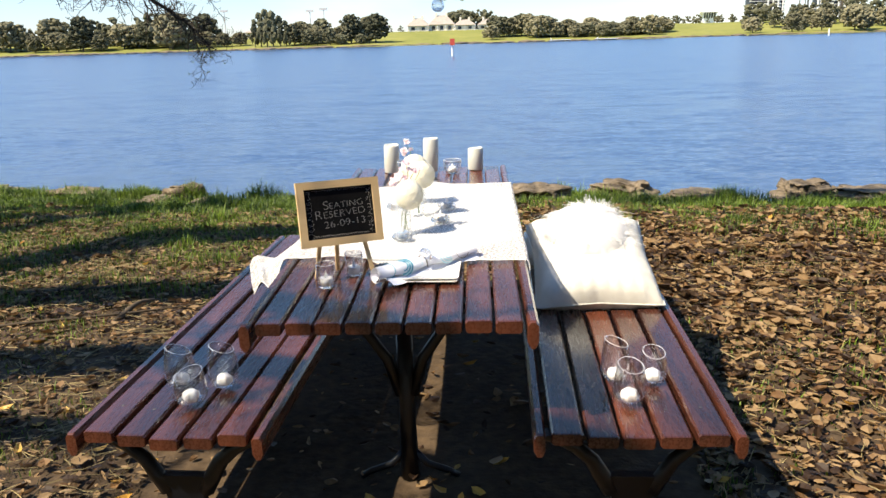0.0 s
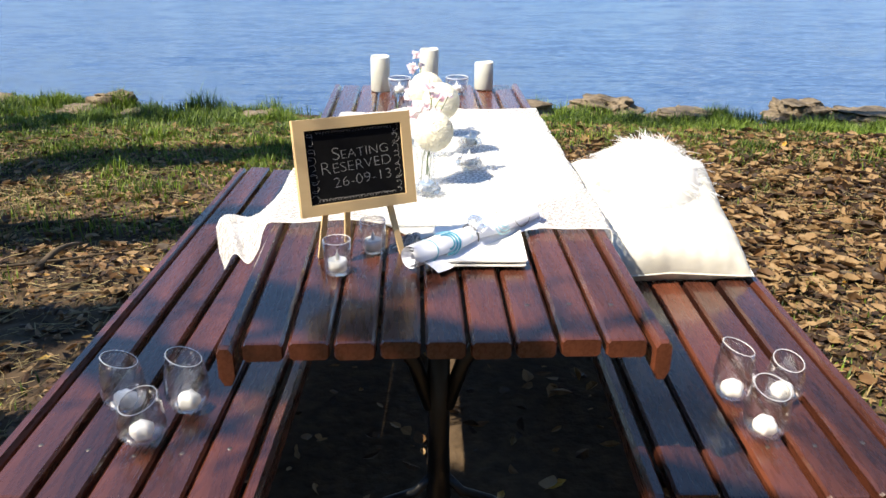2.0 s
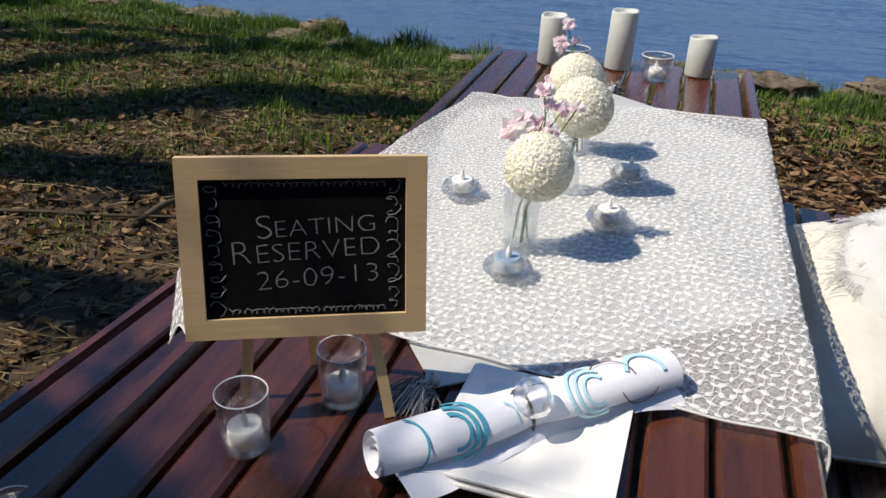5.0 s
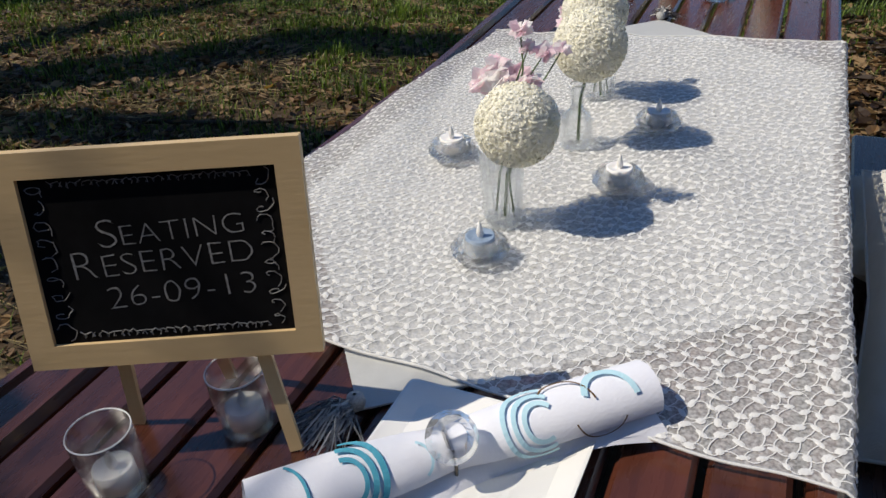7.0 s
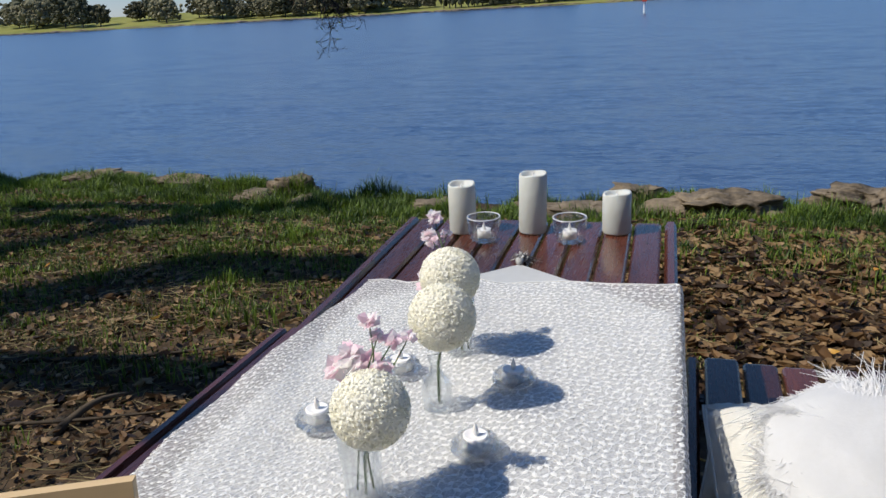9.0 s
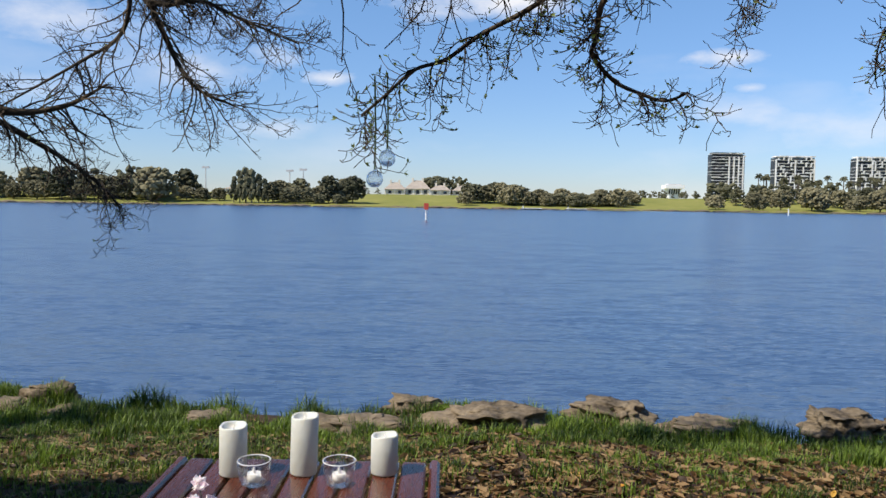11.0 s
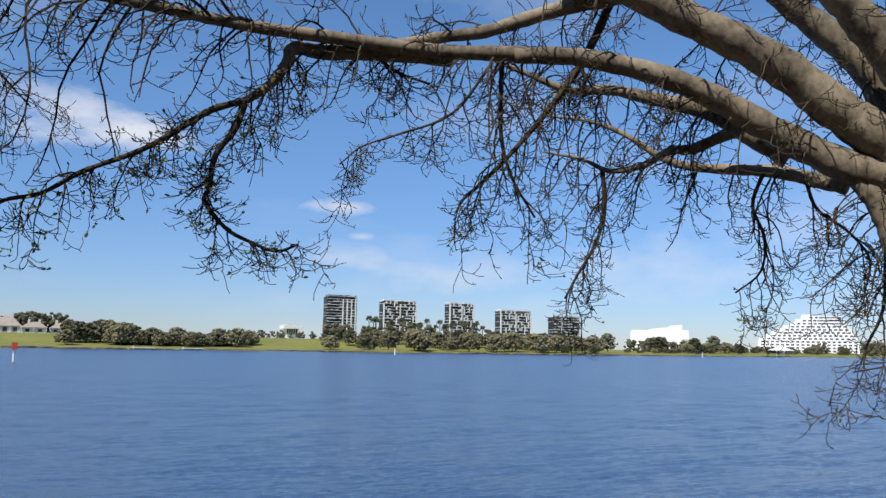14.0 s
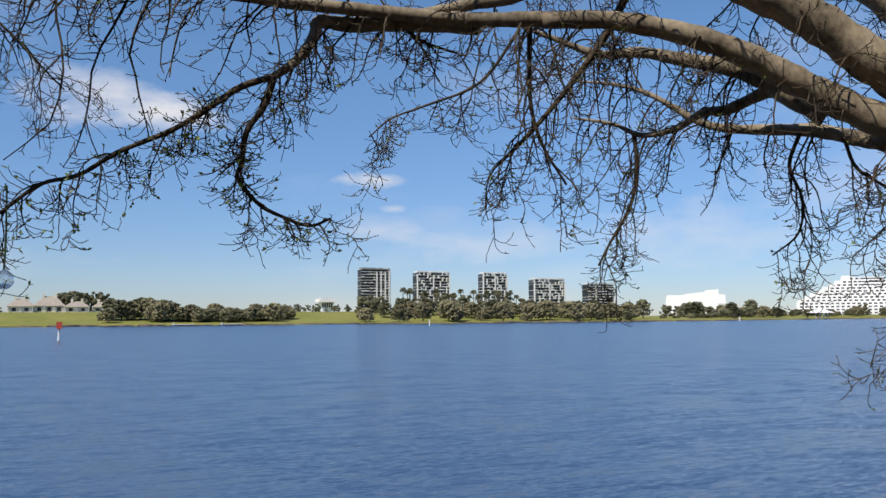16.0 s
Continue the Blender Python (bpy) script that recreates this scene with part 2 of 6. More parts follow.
WOOD = mat("dark_red_varnished_wood", (0.020, 0.0078, 0.0066), (0.112, 0.033, 0.017), 2.4, 0.28, 0.04, 40, stretch=(5, 0.7, 5), fine=0.22, vary=0.25, coat=0.5, spec=0.45)
IRON = mat("black_painted_iron", (0.0018, 0.0026, 0.005), (0.004, 0.0055, 0.010), 12, 0.34, 0.1, 80, spec=0.5)
STEEL = mat("dull_steel", (0.10, 0.09, 0.08), (0.22, 0.20, 0.18), 40, 0.5, metal=1.0)
SOIL = mat("leafy_soil", (0.022, 0.015, 0.009), (0.108, 0.073, 0.044), 2.2, 0.95, 0.9, 30, fine=0.55, spec=0.2)
LEAF = mat("dry_leaf", (0.034, 0.018, 0.009), (0.27, 0.175, 0.085), 3.0, 0.6, 0.2, 90, fine=0.2, vary=0.95, island=True, spec=0.35, trans=0.2)
mid = LEAF.node_tree.nodes["Color Ramp"].color_ramp.elements.new(0.5)
mid.color = (0.158, 0.082, 0.032, 1)
YELLOW_LEAF = mat("yellow_leaf", (0.45, 0.22, 0.03), (0.62, 0.40, 0.09), 6, 0.5, 0.2, 90, vary=0.6, island=True, trans=0.2)
GRASS = mat("grass_blade", (0.016, 0.044, 0.004), (0.175, 0.265, 0.028), 0.9, 0.55, vary=0.55, island=True, fine=0.2, trans=0.35)
STRAW = mat("dry_grass", (0.10, 0.075, 0.028), (0.33, 0.26, 0.12), 3, 0.7, vary=0.6, island=True, trans=0.2)
ROCK = mat("shore_rock", (0.022, 0.017, 0.012), (0.30, 0.24, 0.17), 3.2, 0.9, 0.9, 18, fine=0.4, spec=0.2, stretch=(0.8, 0.8, 3.0))
BARK = mat("smooth_grey_bark", (0.050, 0.039, 0.028), (0.38, 0.32, 0.235), 3.0, 0.8, 0.6, 22, stretch=(1, 1, 0.7), fine=0.4, spec=0.25)
TWIG = mat("twig_bark", (0.020, 0.016, 0.012), (0.105, 0.080, 0.055), 6, 0.8, vary=0.4, island=True, spec=0.2)
BUD = mat("young_leaf", (0.07, 0.11, 0.02), (0.22, 0.27, 0.06), 8, 0.5, vary=0.5, island=True, trans=0.3)
LACE_NET = net_mat("white_net")
LACE_TUFT = mat("white_lace_thread", (0.86, 0.86, 0.85), (0.92, 0.92, 0.91), 60, 0.85, 0.3, 500, spec=0.2, trans=0.25)
SATIN = mat("pale_satin", (0.42, 0.43, 0.43), (0.52, 0.53, 0.53), 5, 0.5, 0.05, 200)
LINEN = mat("cream_linen", (0.56, 0.545, 0.49), (0.67, 0.655, 0.60), 5, 0.85, 0.25, 420, sub=0.05)
FUR = mat("white_feather", (0.89, 0.89, 0.89), (0.94, 0.94, 0.94), 9, 0.7, 0.12, 160, trans=0.5)
PORCELAIN = mat("white_porcelain", (0.78, 0.77, 0.74), (0.84, 0.83, 0.80), 4, 0.22, spec=0.5)
NAPKIN = mat("white_cotton_napkin", (0.76, 0.77, 0.85), (0.85, 0.86, 0.91), 6, 0.85, 0.08, 300)
TEAL = mat("teal_printed_ink", (0.04, 0.30, 0.42), (0.10, 0.42, 0.55), 30, 0.8)
AQUA = mat("pale_aqua_printed_ink", (0.42, 0.68, 0.78), (0.55, 0.78, 0.86), 30, 0.8)
BROWN_INK = mat("brown_printed_ink", (0.10, 0.05, 0.02), (0.16, 0.09, 0.03), 30, 0.8)
WAX = mat("ivory_wax", (0.50, 0.52, 0.505), (0.58, 0.60, 0.58), 6, 0.5, 0.1, 60, sub=0.9)
WAX.node_tree.nodes["Principled BSDF"].inputs["Subsurface Radius"].default_value = (0.035, 0.03, 0.025)
PLASTIC = mat("white_tealight_plastic", (0.80, 0.79, 0.78), (0.86, 0.85, 0.84), 10, 0.4, sub=0.1)
# tealight plastic with the crystal's bluish reflection put into its colour
BLUE_REFLEX = mat("tealight_plastic_blue_reflex", (0.20, 0.28, 0.40), (0.32, 0.40, 0.52), 10, 0.25)
GLASS = crystal_mat("clear_glass", 0.92, 0.9, 0.03, 2.4)
VASE_GLASS = crystal_mat("fluted_clear_glass", 0.78, 0.5, 0.02, 2.4)
THICK_GLASS = crystal_mat("thick_clear_glass", 0.86, 0.9, 0.03, 2.2)
CRYSTAL = crystal_mat("cut_crystal", 0.38, 0.9, 0.04, 2.6)
RIM_GLINT = rim_mat("glass_lip_painted_glint")
PINE = mat("pale_pine", (0.57, 0.405, 0.21), (0.67, 0.485, 0.265), 2.2, 0.6, 0.04, 40, stretch=(1, 5, 5))
SLATE = mat("chalk_dusted_blackboard", (0.004, 0.004, 0.0045), (0.011, 0.011, 0.012), 9, 0.8, spec=0.06)
DIM_CHALK = mat("smudged_chalk", (0.08, 0.08, 0.085), (0.34, 0.34, 0.35), 300, 0.95)
CHALK = mat("white_chalk", (0.09, 0.09, 0.092), (0.38, 0.38, 0.385), 240, 0.95)
PETAL = mat("cream_petal", (0.97, 0.945, 0.80), (0.99, 0.98, 0.92), 30, 0.7, vary=0.3, island=True, trans=0.3, spec=0.2)
PINK = mat("pink_petal", (0.95, 0.76, 0.83), (0.97, 0.96, 0.95), 60, 0.7, vary=0.8, island=True, trans=0.5)
STEM = mat("green_stem", (0.05, 0.10, 0.025), (0.10, 0.17, 0.05), 30, 0.5)
RIBBON = mat("green_satin_ribbon", (0.26, 0.36, 0.15), (0.38, 0.48, 0.22), 20, 0.5, trans=0.2)
TASSEL = mat("grey_tassel_thread", (0.10, 0.10, 0.11), (0.55, 0.55, 0.53), 60, 0.7, vary=0.6, island=True)
FAR_GRASS = mat("park_grass", (0.13, 0.15, 0.035), (0.27, 0.26, 0.08), 0.03, 0.95, fine=0.4, spec=0.1)
FAR_LEAF = mat("far_foliage", (0.095, 0.090, 0.055), (0.215, 0.195, 0.118), 0.28, 0.9, 0.0, vary=0.5, spec=0.1, fine=0.45)
DARK_LEAF = mat("dark_far_foliage", (0.058, 0.060, 0.038), (0.140, 0.136, 0.084), 0.28, 0.9, vary=0.45, spec=0.1, fine=0.45)
FAR_BARK = mat("far_trunk", (0.06, 0.05, 0.04), (0.12, 0.10, 0.08), 1, 0.9)
CONCRETE = mat("pale_concrete", (0.46, 0.46, 0.47), (0.58, 0.58, 0.58), 0.3, 0.8)
TAN_WALL = mat("tan_render", (0.42, 0.34, 0.27), (0.52, 0.43, 0.35), 0.3, 0.8)
WHITE_WALL = mat("white_cladding", (0.80, 0.80, 0.82), (0.86, 0.86, 0.88), 0.2, 0.6)
TOWER_WHITE = mat("white_tower_render", (0.62, 0.62, 0.63), (0.76, 0.76, 0.77), 0.3, 0.7)
WINDOW = mat("dark_window_glass", (0.012, 0.015, 0.02), (0.05, 0.06, 0.08), 0.25, 0.3, vary=0.5, spec=0.25)
ROOF = mat("grey_brown_roof", (0.27, 0.23, 0.20), (0.40, 0.35, 0.30), 0.6, 0.8)
CREAM_WALL = mat("cream_render", (0.62, 0.57, 0.48), (0.74, 0.70, 0.62), 0.5, 0.8)
RED_PAINT = mat("red_marker_paint", (0.45, 0.05, 0.03), (0.60, 0.09, 0.05), 5, 0.5)
WHITE_PAINT = mat("white_marker_paint", (0.68, 0.68, 0.68), (0.80, 0.80, 0.80), 5, 0.5)
WATER = water_mat()


# ---- mesh making ----
class Shape:
    """Gathers vertices and faces for one mesh."""

    def __init__(self):
        self.v, self.f = [], []

    def box(self, x0, x1, y0, y1, z0, z1):
        n = len(self.v)
        self.v += [(x, y, z) for z in (z0, z1) for y in (y0, y1) for x in (x0, x1)]
        self.f += [(n, n + 2, n + 3, n + 1), (n + 4, n + 5, n + 7, n + 6), (n, n + 1, n + 5, n + 4), (n + 2, n + 6, n + 7, n + 3),
                   (n, n + 4, n + 6, n + 2), (n + 1, n + 3, n + 7, n + 5)]
        return self

    def sweep(self, ring, path, cap=True):
        """ring: points (x, z); path: list of functions from a ring point to a place."""
        n, k = len(self.v), len(ring)
        for put in path:
            self.v += [put(p) for p in ring]
        for i in range(len(path) - 1):
            for j in range(k):
                a, b = n + i * k + j, n + i * k + (j + 1) % k
                self.f.append((a, b, b + k, a + k))
        if cap:
            self.f.append(tuple(n + j for j in range(k))[::-1])
            self.f.append(tuple(n + (len(path) - 1) * k + j for j in range(k)))
        return self

    def tube(self, pts, radii, sides=6, cap=True, flat=1.0):
        pts = [Vector(p) for p in pts]
        n = len(self.v)
        side = None
        for i, p in enumerate(pts):
            d = (pts[min(i + 1, len(pts) - 1)] - pts[max(i - 1, 0)])
            if d.length < 1e-9:
                d = Vector((0, 0, 1))
            d.normalize()
            if side is None:
                side = d.orthogonal().normalized()
            side = (side - d * side.dot(d))
            side = side.normalized() if side.length > 1e-6 else d.orthogonal().normalized()
            up = d.cross(side)
            for j in range(sides):
                a = 2 * math.pi * j / sides
                self.v.append(tuple(p + (side * math.cos(a) + up * math.sin(a) * flat) * radii[i]))
        for i in range(len(pts) - 1):
            for j in range(sides):
                a, b = n + i * sides + j, n + i * sides + (j + 1) % sides
                self.f.append((a, b, b + sides, a + sides))
        if cap:
            self.f.append(tuple(n + j for j in range(sides))[::-1])
            self.f.append(tuple(n + (len(pts) - 1) * sides + j for j in range(sides)))
        return self

    def lathe(self, profile, seg=24, wave=None, at=(0, 0, 0), closed=False):
        """profile: (radius, height) points. wave(angle, i) scales the radius."""
        n = len(self.v)
        for i, (r, h) in enumerate(profile):
            for j in range(seg):
                a = 2 * math.pi * j / seg
                k = wave(a, i) if wave else 1
                self.v.append((at[0] + r * k * math.cos(a), at[1] + r * k * math.sin(a), at[2] + h))
        for i in range(len(profile) - 1):
            for j in range(seg):
                a, b = n + i * seg + j, n + i * seg + (j + 1) % seg
                self.f.append((a, b, b + seg, a + seg))
        if closed:
            self.f.append(tuple(n + j for j in range(seg))[::-1])
            e = n + (len(profile) - 1) * seg
            self.f.append(tuple(e + j for j in range(seg)))
        return self

    def grid(self, nx, ny, put):
        n = len(self.v)
        for j in range(ny + 1):
            for i in range(nx + 1):
                self.v.append(put(i / nx, j / ny))
        for j in range(ny):
            for i in range(nx):
                a = n + j * (nx + 1) + i
                self.f.append((a, a + 1, a + nx + 2, a + nx + 1))
        return self

    def ball(self, centre, size, rough=0.0, div=2, seed=0.0, freq=1.0):
        bm = bmesh.new()
        bmesh.ops.create_icosphere(bm, subdivisions=div, radius=1)
        n = len(self.v)
        for v in bm.verts:
            k = 1 + rough * noise.fractal(v.co * freq + Vector((seed, seed * 1.7, -seed)), 0.8, 2.2, 4)
            self.v.append((centre[0] + v.co.x * size[0] * k, centre[1] + v.co.y * size[1] * k, centre[2] + v.co.z * size[2] * k))
        self.f += [tuple(n + v.index for v in f.verts) for f in bm.faces]
        bm.free()
        return self

    def mesh(self, name, material, smooth=False):
        me = bpy.data.meshes.new(name)
        me.from_pydata(self.v, [], self.f)
        me.materials.append(material)
        if smooth:
            me.polygons.foreach_set("use_smooth", [True] * len(me.polygons))
        me.update()
        return me


def part(name, shape, material, parent=None, label="", smooth=False, m=None):
    """One mesh object, under a thing or a part if one is given. m: its pose under the parent."""
    data = shape if isinstance(shape, bpy.types.Mesh) else shape.mesh(name, material, smooth)
    ob = new(name, data)
    if parent is not None:
        ob.parent = parent
    if m is not None:
        ob.matrix_basis = m
    if label:
        tagged(ob, label)
    return ob


def thing(name, label, category, m=None, group="", kind=""):
    ob = new(name)
    ob.empty_display_size = 0.05
    if m is not None:
        ob.matrix_basis = m
    return tagged(ob, label, category, group, kind)


def text_mesh(name, body, size, wide, high, material):
    cu = bpy.data.curves.new(name, 'FONT')
    cu.body, cu.size, cu.align_x, cu.align_y = body, size, 'CENTER', 'CENTER'
    cu.extrude = 0.0001
    cu.offset = -0.026 * size
    tmp = new(name, cu)
    bpy.context.view_layer.update()
    me = bpy.data.meshes.new_from_object(tmp.evaluated_get(bpy.context.evaluated_depsgraph_get()))
    bpy.data.objects.remove(tmp)
    me.materials.clear()
    me.materials.append(material)
    xs, ys = [v.co.x for v in me.vertices], [v.co.y for v in me.vertices]
    kx, ky = wide / (max(xs) - min(xs)), high / (max(ys) - min(ys))
    cx, cy = (max(xs) + min(xs)) / 2, (max(ys) + min(ys)) / 2
    for v in me.vertices:
        x, y = (v.co.x - cx) * kx, (v.co.y - cy) * ky
        shake = noise.noise_vector(Vector((x * 140, y * 140, wide * 900)))
        v.co.x, v.co.y = x + 0.0009 * shake.x, y + 0.0009 * shake.y
    return me


RISE = 0.0255
TILT = math.degrees(math.atan(RISE))


def table_z(y, h=0.0):
    return 0.75 + RISE * y + h


def bench_z(y, h=0.0):
    return 0.43 + RISE * y + h


def edge_y(x):
    """The line of the river bank."""
    return 6.5 - 0.13 * x - 0.07 * max(0, x - 3) ** 2 + 0.22 * math.sin(1.1 * x + 0.6) + 0.12 * math.sin(2.9 * x)


def ground_z(x, y):
    e = edge_y(x)
    z = 0.012 * max(-3, min(y, 4.0)) + 0.03 * noise.noise(Vector((x * 0.7, y * 0.7, 0))) + 0.012 * noise.noise(Vector((x * 3, y * 3, 4)))
    s = max(0.0, min(1.0, (y - 4.0) / max(e - 4.0, 0.3)))
    z -= 0.27 * s * s * (3 - 2 * s)
    if y > e:
        z -= min(3.0, (y - e) * 1.3)
    return z


# ---- near bank, river, far bank ----
def build_ground():
    xs = [-90, -60, -40, -28, -20] + [-15 + 0.25 * i for i in range(121)] + [20, 28, 40, 60, 90]
    ys = [-90, -60, -40, -25, -15, -10, -7] + [-5 + 0.25 * i for i in range(40)] + [5 + 0.1 * i for i in range(56)] + [11.5, 13]
    s = Shape()
    s.v = [(x, y, ground_z(max(-15, min(15, x)), y) if abs(x) <= 15 else ground_z(15 if x > 0 else -15, y)) for y in ys for x in xs]
    k = len(xs)
    s.f = [(j * k + i, j * k + i + 1, (j + 1) * k + i + 1, (j + 1) * k + i) for j in range(len(ys) - 1) for i in range(k - 1)]
    tagged(part("ground", s, SOIL, smooth=True), "brown soil bank covered in dry leaves and grass", "ground", kind="structure")


def build_water():
    s = Shape()
    s.v = [(-2500, 5, -1.3), (2500, 5, -1.3), (2500, 640, -1.3), (-2500, 640, -1.3)]
    s.f = [(0, 1, 2, 3)]
    tagged(part("water", s, WATER), "wide rippled blue river water in sunlight", "water", kind="structure")


def recede(x):
    """The far shore draws away downstream."""
    return 1 + min(0.5, 0.0016 * max(0.0, x - 280))


def far_z(x, y):
    a = max(0.0, min(1.0, (y - 321) / 75))
    low_end = 1 - 0.72 * max(0.0, min(1.0, (x - 170) / 120))
    return -1.5 + min(1.0, max(0, y - 318) * 0.25) + 5.2 * low_end * a * a * (3 - 2 * a) + 0.5 * noise.noise(Vector((x * 0.03, y * 0.03, 1)))


def build_far_bank():
    xs = [-2400, -1500, -900, -600] + [-420 + 12 * i for i in range(105)] + [1000, 1400, 2400]
    ys = [312, 316, 319, 321, 324, 328, 334, 342, 352, 364, 378, 394, 410, 440, 520, 800, 1500, 2600]
    s = Shape()
    s.v = [(x * recede(x), (y + 2.0 * noise.noise(Vector((x * 0.05, 3, 3)))) * recede(x), far_z(x, y)) for y in ys for x in xs]
    k = len(xs)
    s.f = [(j * k + i, j * k + i + 1, (j + 1) * k + i + 1, (j + 1) * k + i) for j in range(len(ys) - 1) for i in range(k - 1)]
    tagged(part("ground_far_bank", s, FAR_GRASS, smooth=True), "sunlit grassy parkland bank across the river", "ground", kind="structure")
    e = Shape()
    e.v, n = [], 0
    for i in range(260):
        x = -700 + 6 * i + random.uniform(-2, 2)
        e.ball((x * recede(x), (318.6 + 2.0 * noise.noise(Vector((x * 0.05, 3, 3)))) * recede(x), -1.1), (4.2 * recede(x), 1.0, random.uniform(0.3, 0.75)), 0.3, 1, i * 0.37)
    tagged(part("shore_stones", e, ROCK), "low stone edging along the far waterline", "stones", kind="stuff")


build_ground()
build_water()
build_far_bank()


# ---- far trees and buildings ----
def crown_shape(seed, height, width, base, clumps=16, pointed=False):
    rng = random.Random(seed)
    s = Shape()
    for k in range(clumps):
        h = rng.uniform(0, 1)
        spread = (1 - h) * 0.8 + 0.12 if pointed else math.sqrt(max(0.05, 1 - (2 * h - 0.8) ** 2 / 1.5))
        a = rng.uniform(0, 6.28)
        r = width / 2 * spread * rng.uniform(0.3, 1.0) * (1 + 0.35 * math.sin(2 * a + seed) * math.cos(3 * a + 2 * h))
        c = (r * math.cos(a), r * math.sin(a), base + (height - base) * (0.12 + 0.78 * h))
        w = width * (0.10 if pointed else 0.047) * rng.uniform(0.5, 1.8)
        s.ball(c, (w, w, w * (1.5 if pointed else 0.8)), 1.1, 1, seed * 3.1 + k * 1.3, 2.4)
    return s


def far_tree(seed, height, width, dark, pointed=False):
    t = thing("far_tree", "dark conifer on the far river bank" if pointed else
              ("dark leafy tree on the far river bank" if dark else "olive-green leafy tree on the far river bank"), "tree", group="trees on the far bank")
    tr = Shape().tube([(0, 0, -0.6), (0.1, 0, height * 0.3), (0.25, 0.1, height * 0.6)], [0.30, 0.22, 0.10], 6)
    part("trunk", tr, FAR_BARK, t)
    part("crown", crown_shape(seed, height, width, height * (0.05 if pointed else 0.04), 380 if not pointed else 80, pointed), DARK_LEAF if dark else FAR_LEAF, t)
    return t


protos = [far_tree(i, h, w, d, p) for i, (h, w, d, p) in enumerate(
    ((10, 11, False, False), (8, 10, False, False), (12, 10, True, False), (14, 5, True, True), (7, 9, True, False), (11, 13, False, False)))]
used = [False] * len(protos)


def plant(kind, x, y, k):
    q = recede(x)
    m = Matrix.Translation((x * q, y * q, far_z(x, y))) @ pose(0, 0, 0, 0, 0, random.uniform(0, 360)) @ Matrix.Scale(k * q, 4)
    if not used[kind]:
        used[kind] = True
        protos[kind].matrix_basis = m
        return
    t = copy_thing(protos[kind], m)
    t.matrix_basis = m


def tree_belt(x0, x1, count, kinds, y0=327, y1=350, k0=0.7, k1=1.15):
    for i in range(count):
        x = x0 + (x1 - x0) * (i + random.uniform(0.1, 0.9)) / count
        plant(random.choice(kinds), x, random.uniform(y0, y1), random.uniform(k0, k1))


woods = Shape()


def wood_belt(x0, x1, count, y0, y1, h0, h1):
    """Far woods too small to tell apart, as one mass of clumps."""
    for i in range(count):
        x, y, h = x0 + (x1 - x0) * (i + random.random()) / count, random.uniform(y0, y1), random.uniform(h0, h1)
        q = recede(x)
        h *= q
        for k in range(26):
            f, a = random.random(), random.uniform(0, 6.28)
            r = h * 0.5 * random.uniform(0.2, 1) * math.sqrt(max(0.1, 1 - (2 * f - 0.7) ** 2 / 1.8))
            w = h * random.uniform(0.06, 0.17)
            woods.ball((x * q + r * math.cos(a), y * q + r * math.sin(a), far_z(x, y) + h * (0.06 + 0.86 * f)), (w, w, w * 0.8), 0.7, 1, x + k * 1.7, 1.9)


random.seed(4)
tree_belt(-330, -196, 14, (0, 2, 5), 335, 360, 0.9, 1.5)
tree_belt(-196, -112, 17, (0, 2, 5, 2), 330, 352, 0.6, 1.45)
tree_belt(-112, -96, 2, (1,), 335, 345, 0.6, 0.8)
for x, k in ((-90, 0.85), (-87.5, 1.05), (-85, 1.15), (-82.5, 1.1), (-79.5, 0.95), (-77, 0.8)):
    plant(3, x, 330, k)
tree_belt(-76, -40, 14, (0, 2, 4, 2), 328, 342, 0.6, 1.15)
tree_belt(-74, -42, 4, (2, 4), 325, 328, 0.5, 0.75)
tree_belt(6, 34, 14, (5, 2, 0), 334, 350, 0.6, 0.95)
tree_belt(34, 82, 34, (1, 0, 4), 332, 352, 0.5, 0.85)
tree_belt(111, 262, 14, (0, 5, 0, 1), 324, 330, 0.72, 1.02)
tree_belt(118, 262, 7, (1, 4), 323, 326, 0.45, 0.7)
tree_belt(125, 262, 12, (2, 0, 5), 345, 365, 0.65, 0.95)
wood_belt(125, 262, 40, 368, 392, 6, 9.5)
tree_belt(255, 288, 12, (2, 4, 1), 345, 380, 0.5, 1.0)
tree_belt(288, 334, 12, (1, 4), 336, 350, 0.25, 0.45)
tree_belt(334, 385, 26, (2, 4, 1), 345, 390, 0.5, 0.95)
tree_belt(385, 490, 36, (1, 4, 0), 345, 385, 0.35, 0.68)
wood_belt(490, 560, 34, 345, 420, 5, 10)
wood_belt(560, 900, 110, 345, 420, 6, 12)
wood_belt(-700, -330, 40, 345, 400, 13, 19)
wood_belt(-190, -116, 22, 352, 366, 8, 14)
wood_belt(335, 386, 22, 380, 400, 5, 10)
wood_belt(78, 132, 30, 398, 430, 2.2, 4.2)
wood_belt(-42, 10, 16, 398, 430, 2.0, 3.6)


def palm(x, y, h):
    t = thing("palm_tree", "tall slim palm among the far park trees", "palm", pose(x, y, far_z(x, y)), group="palms on the far bank")
    part("trunk", Shape().tube([(0, 0, -0.5), (0.1, 0, h * 0.5), (0, 0.1, h)], [0.35, 0.26, 0.22], 6), FAR_BARK, t)
    s = Shape()
    rng = random.Random(x)
    for i in range(26):
        a, e = rng.uniform(0, 6.28), rng.uniform(-0.7, 1.1)
        d = Vector((math.cos(a) * math.cos(e), math.sin(a) * math.cos(e), math.sin(e)))
        p = Vector((0, 0, h))
        s.tube([p, p + d * 1.2, p + d * 2.2 + Vector((0, 0, -0.8))], [0.28, 0.35, 0.05], 3)
    part("crown", s, DARK_LEAF, t)


